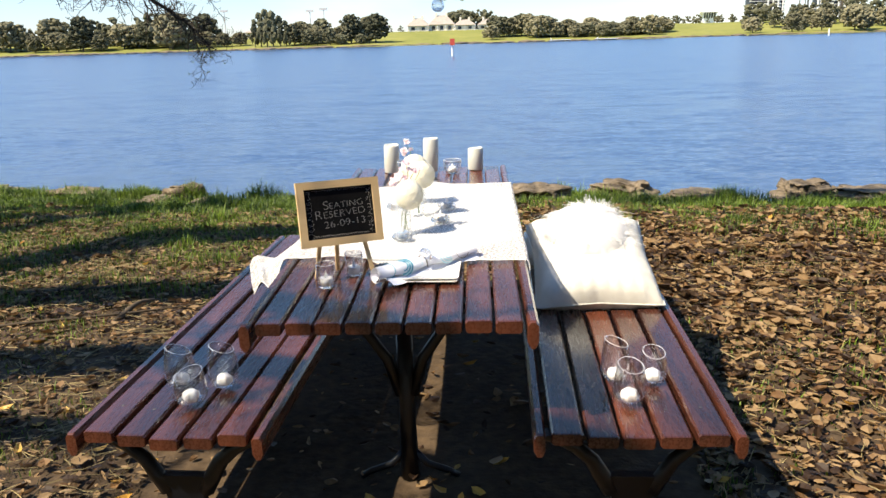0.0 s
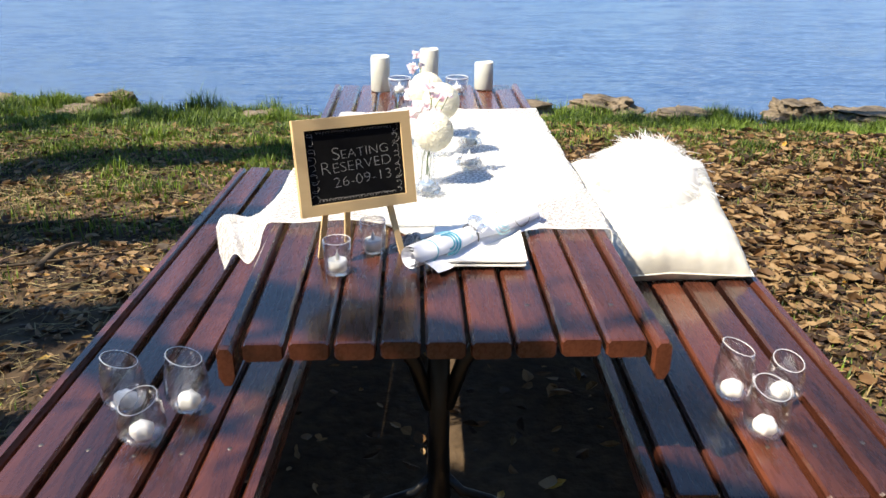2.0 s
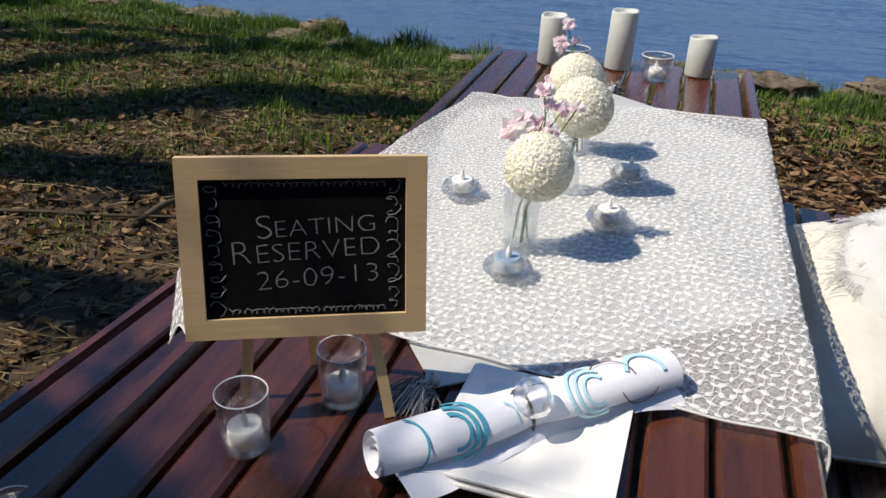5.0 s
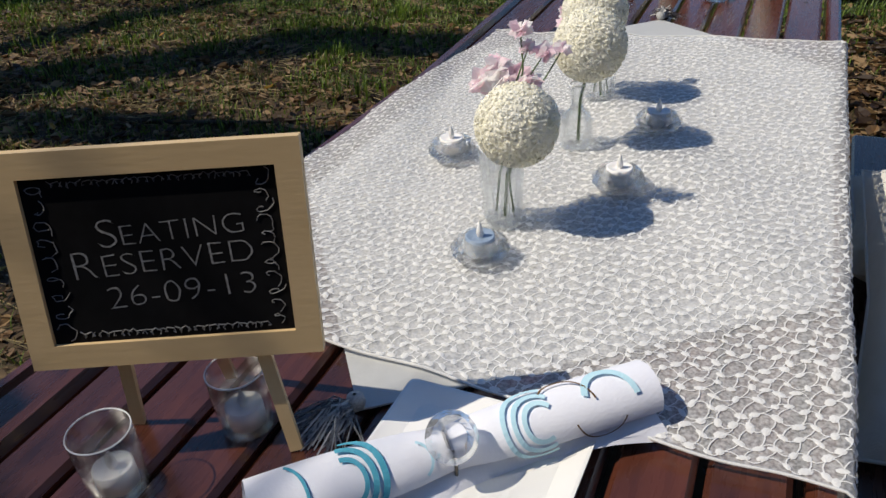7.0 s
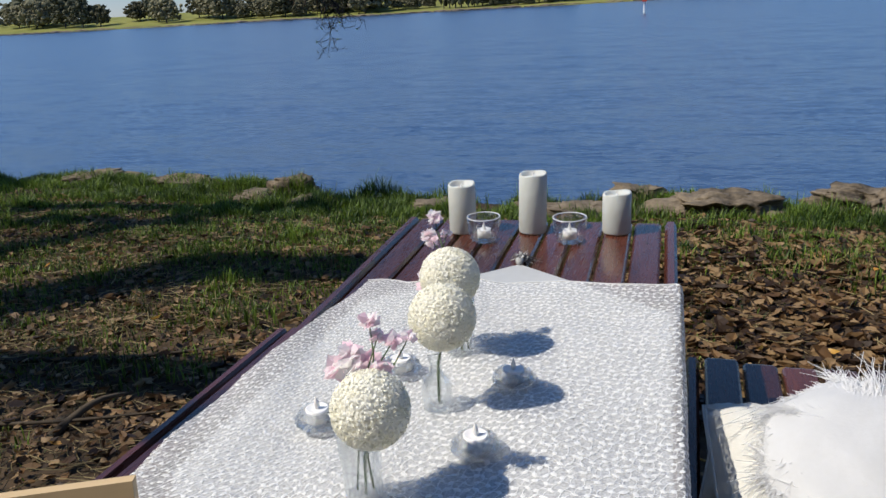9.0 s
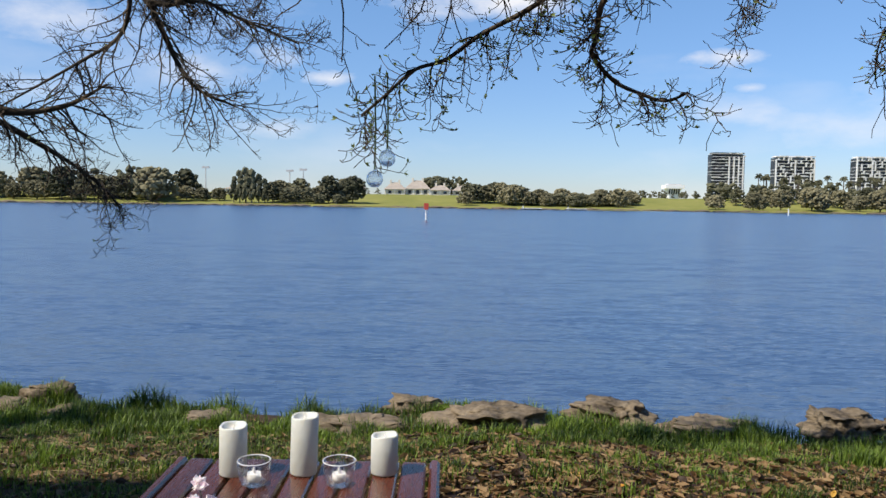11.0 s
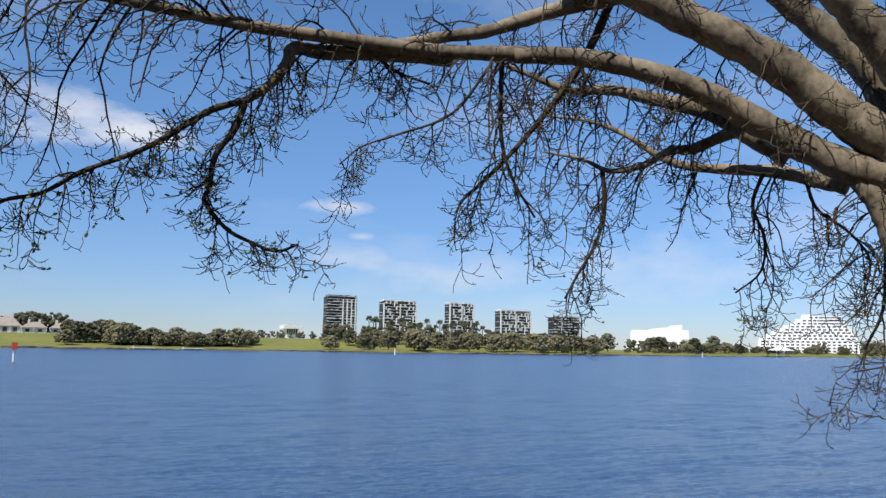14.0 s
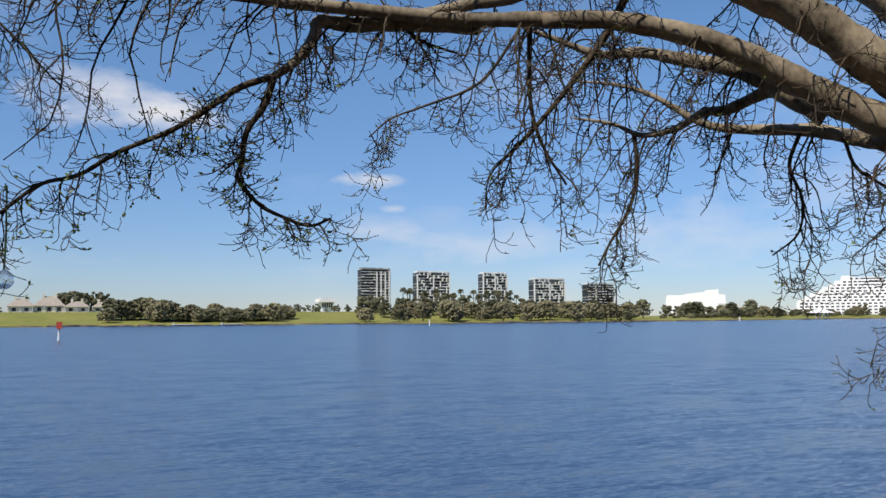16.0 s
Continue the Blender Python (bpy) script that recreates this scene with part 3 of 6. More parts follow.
random.seed(11)
for i in range(34):
    palm(162 + 2.1 * i + random.uniform(-1.5, 1.5), random.uniform(395, 425), random.uniform(9, 12.5))


def tower(x0, x1, y, top, storeys, bays, striped, label):
    """Dark glass behind a white frame of slabs, piers and balcony fronts that jog from storey to storey."""
    base = 2.0
    dep = 14.0
    x0 += dep * x0 / (y + dep)
    w = x1 - x0
    t = thing("apartment_tower", label, "apartment building", pose((x0 + x1) / 2, y, base), group="apartment towers")
    h = top - base
    fl = h / storeys
    bay = w / bays
    rng = random.Random(int(x0))
    part("wall", Shape().box(-w / 2 + 0.6, w / 2 - 0.6, 1.6, dep, 0, h - fl * 0.3), WINDOW, t)
    for i in range(storeys):
        ends = (rng.uniform(0, 0.9), rng.uniform(0, 0.9))
        sl = part("floor_slab", Shape().box(-w / 2 + ends[0], w / 2 - ends[1], 0.2, dep - 1, -0.2, 0.2), TOWER_WHITE, t, m=pose(0, 0, (i + 1) * fl))
        for b in range(bays):
            a = -w / 2 + b * bay
            if rng.random() < ((0.32 if bays == 10 else 0.7) if striped else 0.42):
                part("balcony_front", Shape().box(a + 0.15, a + bay * rng.uniform(0.55, 1.0), -0.25, 0.1, 0.1, fl * rng.uniform(0.28, 0.42)), TOWER_WHITE, sl)
            if not striped and rng.random() < 0.62:
                c = a + bay * rng.choice((0.0, 0.0, 0.5)) + 0.2
                part("pier", Shape().box(c, c + rng.uniform(0.7, 1.3), -0.35, 1.5, -fl + 0.1, 0.1), TOWER_WHITE, sl)
    for k in ((0.52, 0.66, 0.80, 0.93) if bays == 10 else ((0.02, 0.5, 0.98) if not striped else (0.3, 0.98))):
        part("pier", Shape().box(-w / 2 + w * k - 0.5, -w / 2 + w * k + 0.5, -0.5, 1.5, 0, h - fl), TOWER_WHITE, t)
    part("roof", Shape().box(-w / 2 + 1.5, w / 2 - 1.5, 1, dep - 2, h + 0.2, h + 1.3), TOWER_WHITE if bays != 10 else WINDOW, t)


tower(261.5, 300.5, 800, 53.4, 17, 10, True, "tall slim apartment tower with white piers and thin balcony bands")
tower(325, 371, 800, 51.0, 15, 8, False, "apartment tower with a white frame of balconies")
tower(405.5, 444.5, 800, 51.2, 15, 7, False, "pale apartment tower with white balcony frames")
tower(472, 523.5, 800, 45.6, 13, 9, False, "broad apartment tower with dark windows and white balconies")
tower(547, 596, 800, 41.0, 12, 8, True, "lower pale apartment tower with white balcony bands")


def hotel():
    t = thing("stepped_hotel", "white hotel with sloping ends and rows of small windows", "hotel building", pose(628, 555, 2, 0, 0, -51.6))
    fl, n = 2.92, 12
    win = Shape().box(-1.3, 1.3, -0.12, 0.3, 0.75, 2.15).mesh("window", WINDOW)
    band = Shape().box(-2.25, 2.25, -0.12, 0.3, 0.85, 2.0).mesh("window", WINDOW)
    for i in range(n):
        z = i * fl
        x0 = max(0.0, (z - 11.0) / 22 * 41)
        x1 = 89 - max(0.0, (z - 9) / 24 * 14)
        flo = part("storey", Shape().box(x0, x1, i * 0.3, 9, z, z + fl), WHITE_WALL, t)
        k = max(3, int((x1 - x0 - 2) / 4.5))
        for j in range(k):
            x = x0 + 2 + (j + 0.5) * (x1 - x0 - 3) / k
            if x < x0 + 5 and i > 3:
                continue
            part("window", band if i > 8 and x > 55 else win, WINDOW, flo, m=pose(x, i * 0.3, z))
    part("roof_screen", Shape().box(40, 50, 3.6, 9, n * fl, n * fl + 1.6), WHITE_WALL, t)


def white_hall():
    t = thing("white_hall", "large plain white hall with an uneven roofline", "exhibition hall", pose(486.5, 577.6, 1, 0, 0, -42))
    s = Shape()
    ring = [(0, 0), (52.7, 0), (52.7, 19.3), (47, 19.8), (47, 24.3), (36, 23.4), (34.5, 22.0), (18, 20.2), (16.5, 19.2), (2.5, 19.4), (1, 17.5)]
    s.sweep(ring, [lambda p: (p[0], 0, p[1]), lambda p: (p[0], 25, p[1])])
    part("wall", s, WHITE_WALL, t)
    part("low_wing", Shape().box(46, 65, -2, 12, 0, 11.5), CONCRETE, t)


def low_block():
    """A pavilion that flares out from its foot to a deep flat roof, with fins between the upper windows."""
    t = thing("small_office_block", "small white flared pavilion with dark upper windows", "office building", pose(166, 600, 4))
    wall = Shape()
    rings = ((0, 3.0), (5.0, 2.6), (9.5, 1.0))
    wall.v = [(x, y, z) for z, q in rings for x, y in ((q, q), (13 - q, q), (13 - q, 11 - q), (q, 11 - q))]
    wall.f = [(4 * i + k, 4 * i + (k + 1) % 4, 4 * i + 4 + (k + 1) % 4, 4 * i + 4 + k) for i in range(2) for k in range(4)] + [(3, 2, 1, 0), (8, 9, 10, 11)]
    part("wall", wall, WHITE_WALL, t)
    part("roof", Shape().box(-0.8, 13.8, -1.0, 12, 9.5, 12.2), WHITE_WALL, t)
    part("parapet", Shape().box(1.5, 11.5, 1.5, 9.5, 12.2, 13.2), CONCRETE, t)
    for i in range(5):
        x = 2.3 + i * 1.75
        pane = Shape()
        pane.v = [(x, 2.45, 5.4), (x + 1.2, 2.45, 5.4), (x + 1.2, 0.95, 9.3), (x, 0.95, 9.3), (x, 2.75, 5.4), (x + 1.2, 2.75, 5.4), (x + 1.2, 1.25, 9.3), (x, 1.25, 9.3)]
        pane.f = [(0, 1, 2, 3), (7, 6, 5, 4), (0, 4, 5, 1), (1, 5, 6, 2), (2, 6, 7, 3), (3, 7, 4, 0)]
        part("window", pane, WINDOW, t)


def house(x, y, w, d, h, rise, label):
    t = thing("house", label, "house", pose(x, y, far_z(x, y) - 0.4), group="houses on the far bank")
    wall = part("wall", Shape().box(-w / 2, w / 2, 0, d, 0, h), CREAM_WALL, t)
    s = Shape()
    s.v = [(-w / 2 - 0.6, -0.8, h), (w / 2 + 0.6, -0.8, h), (w / 2 + 0.6, d + 0.8, h), (-w / 2 - 0.6, d + 0.8, h),
           (-w / 2 + d * 0.4, d / 2, h + rise), (w / 2 - d * 0.4, d / 2, h + rise)]
    s.f = [(0, 1, 5, 4), (1, 2, 5), (2, 3, 4, 5), (3, 0, 4), (0, 3, 2, 1)]
    part("roof", s, ROOF, t)
    for k in (-0.22, 0.2):
        part("chimney", Shape().box(w * k - 0.5, w * k + 0.5, d * 0.4, d * 0.4 + 0.9, h, h + rise + 1.2), CREAM_WALL, t)
    n = max(2, int(w / 3.4))
    for i in range(n):
        cx = -w / 2 + (i + 0.5) * w / n
        part("window", Shape().box(cx - 0.8, cx + 0.8, -0.1, 0.15, 0.9, h - 0.6), WINDOW, wall)
    for i in range(n + 1):
        cx = -w / 2 + i * w / n
        part("veranda_post", Shape().box(cx - 0.12, cx + 0.12, -0.75, -0.5, 0, h), WHITE_PAINT, t)


hotel()
white_hall()
low_block()
house(-49, 396, 13, 9, 3.4, 4.0, "cream house with a steep grey hipped roof")
wood_belt(-14, 10, 9, 416, 428, 8, 11)
tagged(part("far_woods", woods, DARK_LEAF), "muted olive belt of far woodland", "woods", kind="stuff")
house(-27, 398, 10, 8, 3.0, 3.6, "cream house with a hipped roof and two chimneys")
house(-15.5, 400, 12, 9, 3.4, 4.4, "tall cream house with verandas and a hipped roof")
house(-4, 396, 10, 8, 2.8, 2.6, "cream house with a white veranda facing the river")
house(7, 399, 9, 8, 2.7, 2.6, "pale house with a low brown roof")
house(-100, 372, 11, 7, 3.0, 1.6, "small white boathouse among trees")
pav = thing("riverside_pavilion", "small white pavilion roof by the far water", "pavilion", pose(400, 336, far_z(340, 330)))
part("roof", Shape().tube([(0, 0, 3.2), (0, 0, 5.2)], [8, 2], 8), WHITE_WALL, pav)
for i in range(4):
    part("post", Shape().box(-5 + 3.2 * i, -4.6 + 3.2 * i, -1, -0.6, -0.3, 3.3), WHITE_PAINT, pav)
for x, h in ((1320, 27), (1345, 33)):
    b = thing("brick_tower", "distant reddish brick tower block", "tower block", pose(x, 800, 3), group="brick towers")
    part("wall", Shape().box(-9, 9, 0, 14, 0, h), TAN_WALL, b)
    for i in range(6):
        part("window_band", Shape().box(-8, 8, -0.2, 0.1, 3 + i * 4, 4.6 + i * 4), WINDOW, b)


def flood_light(x, y, h):
    t = thing("floodlight_mast", "tall thin sports floodlight mast", "light mast", pose(x, y, far_z(x, y)), group="floodlight masts")
    part("pole", Shape().tube([(0, 0, -0.5), (0, 0, h)], [0.28, 0.2], 6), CONCRETE, t)
    part("lamp_bar", Shape().box(-1.6, 1.6, -0.3, 0.3, h, h + 0.9), CONCRETE, t)


for x, h in ((-108, 13.5), (-70.5, 12.5), (-64.5, 13)):
    flood_light(x, 350, h)


def marker(x, y, h, red):
    t = thing("channel_marker", "red and white channel marker post in the river" if red else "small white marker buoy in the river", "marker", pose(x, y, -1.5), group="channel markers")
    k = 0.18 if red else 0.22
    part("post", Shape().tube([(0, 0, 0), (0, 0, h)], [k, k * 0.8], 8), WHITE_PAINT, t)
    if red:
        part("top_mark", Shape().box(-0.35, 0.35, -0.35, 0.35, h * 0.72, h + 0.25), RED_PAINT, t)


marker(-3.0, 120, 2.5, True)
marker(104, 240, 2.2, False)
marker(300, 300, 2.6, False)
for x in (34, 52):
    j = thing("small_jetty", "low white landing at the far waterline", "jetty", pose(x, 317, -1.2), group="landings")
    part("deck", Shape().box(-4, 4, -1.5, 3, 0.3, 0.5), WHITE_PAINT, j)
    part("pile", Shape().box(-3.8, -3.5, -1.4, -1.1, -1, 1.2), WHITE_PAINT, j)


# ---- table and benches ----
def board_shape(w, t, length, end=0.006, round_=0.006):
    """A planed board along y from 0 to length, its top at 0, with eased edges and ends."""
    a, r = w / 2, round_
    ring = [(-a, -t + r), (-a, -r), (-a + r, 0), (a - r, 0), (a, -r), (a, -t + r), (a - r, -t), (-a + r, -t)]

    def put(y, k):
        return lambda p: (p[0] * k, y, (p[1] + t / 2) * k - t / 2)
    return Shape().sweep(ring, [put(0, 0.93), put(end, 1), put(length - end, 1), put(length, 0.93)])


def rail_shape(w, t, length):
    """A side rail with a rounded lower end, deeper than the boards."""
    a = w / 2
    ring = [(-a, -t + 0.02), (-a, -0.012), (-a + 0.008, 0), (a - 0.008, 0), (a, -0.012), (a, -t + 0.02), (a - 0.01, -t), (-a + 0.01, -t)]

    def put(y, k):
        return lambda p: (p[0] * k, y, (p[1] + t / 2) * k - t / 2)
    return Shape().sweep(ring, [put(0, 0.9), put(0.008, 1), put(length - 0.008, 1), put(length, 0.9)])


def arc(c, r, a0, a1, n=10):
    return [(c[0] + r * math.cos(radians(a0 + (a1 - a0) * i / n)), c[1], c[2] + r * math.sin(radians(a0 + (a1 - a0) * i / n))) for i in range(n + 1)]


def bolt_heads(parent, xs, ys, z):
    me = Shape().lathe([(0.0001, 0.0012), (0.0045, 0.0006), (0.0055, 0)], 10).mesh("bolt_head", STEEL, True)
    for x in xs:
        for y in ys:
            part("bolt_head", me, STEEL, parent, m=pose(x, y, z))


def picnic_table():
    t = thing("picnic_table", "dark red varnished slatted wooden picnic table on iron legs", "picnic table", pose(0, 0.019, 0, TILT))
    L = 2.285
    pitch = 0.75 / 9
    me = board_shape(pitch - 0.0085, 0.038, L).mesh("top_board", WOOD)
    for i in range(9):
        b = part("top_board", me, WOOD, t, m=pose(-0.375 + (i + 0.5) * pitch, random.uniform(-0.004, 0.004), 0.75 + random.uniform(-0.0015, 0.0015)))
        if i in (2, 6, 7, 8):
            bolt_heads(b, (0.0,), (0.14, 2.1), 0.0)
    rail = rail_shape(0.032, 0.085, L + 0.03).mesh("side_rail", WOOD)
    for x in (-0.398, 0.398):
        part("side_rail", rail, WOOD, t, m=pose(x, -0.015, 0.752))
    for y in (0.42, 1.86):
        part("iron_arm", Shape().tube([(-0.34, y, 0.695), (-0.2, y, 0.68), (0, y, 0.66), (0.2, y, 0.68), (0.34, y, 0.695)], [0.016] * 5, 8), IRON, t, smooth=True)
        s = Shape()
        s.tube([(0, y, 0.0), (0, y, 0.2), (0, y, 0.66)], [0.034, 0.028, 0.028], 10)
        for sx in (-1, 1):
            part("iron_brace", Shape().tube([(sx * 0.30, y, 0.68), (sx * 0.16, y, 0.60), (sx * 0.06, y, 0.45), (sx * 0.02, y, 0.32)], [0.016, 0.018, 0.02, 0.02], 8), IRON, t, smooth=True)
            part("iron_foot", Shape().tube([(sx * 0.02, y, 0.10), (sx * 0.06, y, 0.05), (sx * 0.14, y, 0.02), (sx * 0.17, y, 0.0)], [0.013, 0.013, 0.012, 0.013], 8), IRON, t, smooth=True)
        part("iron_post", s, IRON, t, smooth=True)
        part("cross_bearer", Shape().box(-0.375, 0.375, y - 0.03, y + 0.03, 0.700, 0.7105), IRON, t)


def bench(x, y0, turn, label):
    t = thing("bench", label, "bench", pose(x, y0 + 0.011, 0, TILT, 0, turn), group="benches at the table")
    L = 2.11
    pitch = 0.50 / 5
    me = board_shape(pitch - 0.012, 0.038, L).mesh("seat_board", WOOD)
    for i in range(5):
        b = part("seat_board", me, WOOD, t, m=pose(-0.25 + (i + 0.5) * pitch, random.uniform(-0.006, 0.006), 0.43 - (0.0, 0.009, 0.013, 0.009, 0.0)[i] + random.uniform(-0.001, 0.001)))
        bolt_heads(b, (0.0,), (0.16, 1.95), 0.0)
    rail = rail_shape(0.034, 0.075, L + 0.01).mesh("side_rail", WOOD)
    for sx in (-0.276, 0.276):
        part("side_rail", rail, WOOD, t, m=pose(sx, -0.006, 0.428))
    for y in (0.10, 1.97):
        leg = part("iron_leg", Shape().sweep([(-1, -0.016), (-1, 0.016), (1, 0.016), (1, -0.016)], [
            lambda p, w=w, z=z: (p[0] * w, y + p[1], z) for w, z in ((0.105, 0.0), (0.085, 0.02), (0.062, 0.06), (0.055, 0.13), (0.062, 0.19), (0.085, 0.225), (0.098, 0.24))]), IRON, t)
        for sx in (-1, 1):
            part("iron_arm", Shape().tube([(sx * 0.265, y, 0.366), (sx * 0.225, y, 0.358), (sx * 0.165, y, 0.330), (sx * 0.118, y, 0.288), (sx * 0.086, y, 0.232), (sx * 0.06, y, 0.18)],
                                          [0.014, 0.016, 0.020, 0.022, 0.024, 0.022], 8, flat=1.2), IRON, leg, smooth=True)
            part("iron_foot", Shape().tube([(sx * 0.05, y, 0.09), (sx * 0.09, y, 0.035), (sx * 0.15, y, 0.012), (sx * 0.19, y, 0.004)], [0.022, 0.02, 0.018, 0.016], 8), IRON, leg, smooth=True)
        part("iron_bar", Shape().box(-0.255, 0.255, y - 0.022, y + 0.022, 0.364, 0.3775), IRON, leg)


random.seed(21)
picnic_table()
bench(-0.656, -0.028, -3.3, "dark slatted wooden bench with three glass votives on it")
bench(0.690, -0.045, -1.4, "dark slatted wooden bench with cushions and glass votives on it")


# ---- cloths on the table ----
LACE_HALF = 0.417


def lace_point(flat, v, up=0.0):
    """A place on the cloth: flat runs across it from one hem to the other, v from its near to its far edge. It lies askew: its near
    corner blows out over one rail, its far corner lies on the boards."""
    u = (flat + 0.66) / 1.26
    near = 0.500 + 0.05 * math.sin(3.0 * u + 0.6) * (1 - u) + 0.035 * (1 - u) + 0.004 * math.sin(40 * u)
    far = 1.70 + 0.06 * u + 0.008 * math.sin(22 * u)
    y = near + (far - near) * v
    h = 0.010 + up + 0.007 * max(0, noise.noise(Vector((flat * 4, y * 4, 2)))) + 0.003 * noise.noise(Vector((flat * 14, y * 14, 5)))
    h += 0.008 * max(0.0, math.sin(flat * 9 + y * 5 + 0.7)) ** 3 + 0.004 * math.sin(y * 11 - flat * 6) ** 2
    if flat < 0:
        reach = 0.68 - 0.26 * min(1.0, v / 0.36) - 0.085 * max(0.0, (v - 0.36) / 0.64)
        flat *= reach / 0.66
    if abs(flat) <= LACE_HALF:
        return (flat, y, table_z(y, h))
    sgn = 1 if flat > 0 else -1
    over = abs(flat) - LACE_HALF
    lift = max(0.0, min(1.0, 1.30 - v * 3.6)) if sgn < 0 else 0.0
    blow = min(1.0, v / 0.09)
    sag = min(over, 0.07)
    rest = over - sag
    drop = sag * (0.98 - 0.62 * blow * lift) + rest * (0.96 - 0.66 * lift)
    out = 0.005 * min(1.0, over / 0.02) + up + sag * (0.04 + (0.22 + 0.55 * blow) * lift) + rest * (0.04 + (0.50 + 0.22 * blow) * lift)
    out += 0.003 * math.sin(y * 19 + 1) * min(1, over * 8)
    wave = lift * min(1.0, over * 6) * (0.022 * math.sin(over * 40 + v * 14) + 0.008 * math.sin(v * 90 + over * 30))
    return (sgn * (LACE_HALF + out), y + lift * (0.25 * rest - 0.2 * sag * (1 - blow)), table_z(y, h - up) - drop + wave)


def lace_cloth():
    """Sheer net over the table, hanging over both side rails, with vines of white leaf tufts worked into it."""
    t = thing("lace_tablecloth", "white leaf-patterned lace cloth draped over the table", "tablecloth")
    part("net", Shape().grid(96, 110, lambda u, v: lace_point(-0.66 + 1.26 * u, v)), LACE_NET, t, "sheer white net", True)
    rng = random.Random(12)
    tufts, vines = Shape(), Shape()
    px, py = 0.0158, 0.0176
    nx, ny = int(1.25 / px), int(1.21 / py)

    def middle(i, j):
        return (-0.653 + (i + 0.5 * (j % 2)) * px + 0.0035 * math.sin(j * 1.9 + i * 0.7), (j + 0.5) / ny + 0.0022 * math.sin(i * 2.3 + j))
    for j in range(ny):
        for i in range(nx):
            cx, cv = middle(i, j)
            cx += rng.uniform(-0.003, 0.003)
            cv += rng.uniform(-0.0025, 0.0025)
            a = (0.55 if (i + j) % 2 else -0.45) + rng.gauss(0, 0.45)
            ln, wd = rng.uniform(0.0042, 0.0076), rng.uniform(0.0026, 0.0042)
            b = len(tufts.v)
            tufts.v.append(lace_point(min(0.598, cx), cv, 0.0026))
            for k in range(7):
                an = 2 * math.pi * k / 7
                ex, ey = ln * math.cos(an), wd * math.sin(an) * (1.25 if k in (1, 2) else 1)
                tufts.v.append(lace_point(max(-0.66, min(0.60, cx + ex * math.cos(a) - ey * math.sin(a))), max(0, min(1, cv + (ex * math.sin(a) + ey * math.cos(a)) / 1.21)), 0.0011))
            tufts.f += [(b, b + 1 + k, b + 1 + (k + 1) % 7) for k in range(7)]
            for di, dj, bow in ((1, 0, 0.0045), (j % 2, 1, 0.003)):
                if j + dj >= ny or i + di >= nx:
                    continue
                ex, ev = middle(i + di, j + dj)
                b = len(vines.v)
                for k in range(5):
                    f = k / 4
                    w = bow * math.sin(math.pi * f) * (1 if (i + j) % 2 else -1)
                    qx, qv = cx + (ex - cx) * f + (w if dj else 0), cv + (ev - cv) * f + (0 if dj else w / 1.21)
                    for e in (-1, 1):
                        vines.v.append(lace_point(max(-0.66, min(0.60, qx + (e * 0.0007 if dj else 0))), max(0, min(1, qv + (0 if dj else e * 0.0007 / 1.21))), 0.0014))
                vines.f += [(b + 2 * k, b + 2 * k + 1, b + 2 * k + 3, b + 2 * k + 2) for k in range(4)]
    tagged(part("leaf_embroidery", tufts, LACE_TUFT, t, "raised white thread leaves", True), kind="stuff")
    tagged(part("vine_embroidery", vines, LACE_TUFT, t, "curling white threads"), kind="stuff")
    for v in (0.0, 1.0):
        line = [lace_point(-0.66 + 1.26 * k / 120, v, 0.001) for k in range(121)]
        part("hem", Shape().tube(line, [0.0018] * 121, 5), LACE_TUFT, t, smooth=True)


def tassel(parent, x, y, turn):
    s = Shape()
    rng = random.Random(int(x * 1000 + y * 77))
    z = table_z(y, 0.006)
    d0 = Vector((math.cos(turn), math.sin(turn), 0))
    for i in range(110):
        a = turn + rng.gauss(0, 0.38)
        ln = rng.uniform(0.03, 0.062)
        d = Vector((math.cos(a), math.sin(a), 0))
        p = Vector((x, y, z + rng.uniform(0.0, 0.012)))
        q = p + d * ln * 0.5 + Vector((0, 0, rng.uniform(-0.002, 0.008)))
        e = p + d * ln + Vector((rng.uniform(-0.012, 0.012), rng.uniform(-0.012, 0.012), -p.z + table_z(y, 0.002)))
        w1, w2 = (Vector((rng.uniform(-0.008, 0.008), rng.uniform(-0.008, 0.008), rng.uniform(0, 0.006))) for _ in range(2))
        s.tube([p, p.lerp(q, 0.6) + w1, q + w2, e], [0.0011, 0.0011, 0.0011, 0.0009], 3)
    part("tassel", s, TASSEL, parent, "frayed grey thread tassel")
    k = Shape().lathe([(0.002, 0.012), (0.009, 0.009), (0.011, 0), (0.008, -0.006)], 12, at=(x - d0.x * 0.006, y - d0.y * 0.006, z + 0.006))
    part("tassel_head", k, TASSEL, parent, smooth=True)


def runner():
    t = thing("table_runner", "pale satin table runner with pointed tasselled ends", "table runner")
    outline = [(-0.05, 0.465), (0.40, 0.80), (0.40, 1.60), (0.02, 1.875), (-0.31, 1.58), (-0.36, 0.88)]
    s = Shape()
    n = len(outline)
    s.v = [(x, y, table_z(y, 0.0055)) for x, y in outline] + [(x, y, table_z(y, 0.003)) for x, y in outline]
    s.f = [tuple(range(n))] + [(i, i + n, (i + 1) % n + n, (i + 1) % n) for i in range(n)]
    part("satin", s, SATIN, t)
    tassel(t, -0.055, 0.462, -1.9)
    tassel(t, 0.02, 1.882, 1.5)


runner()
lace_cloth()


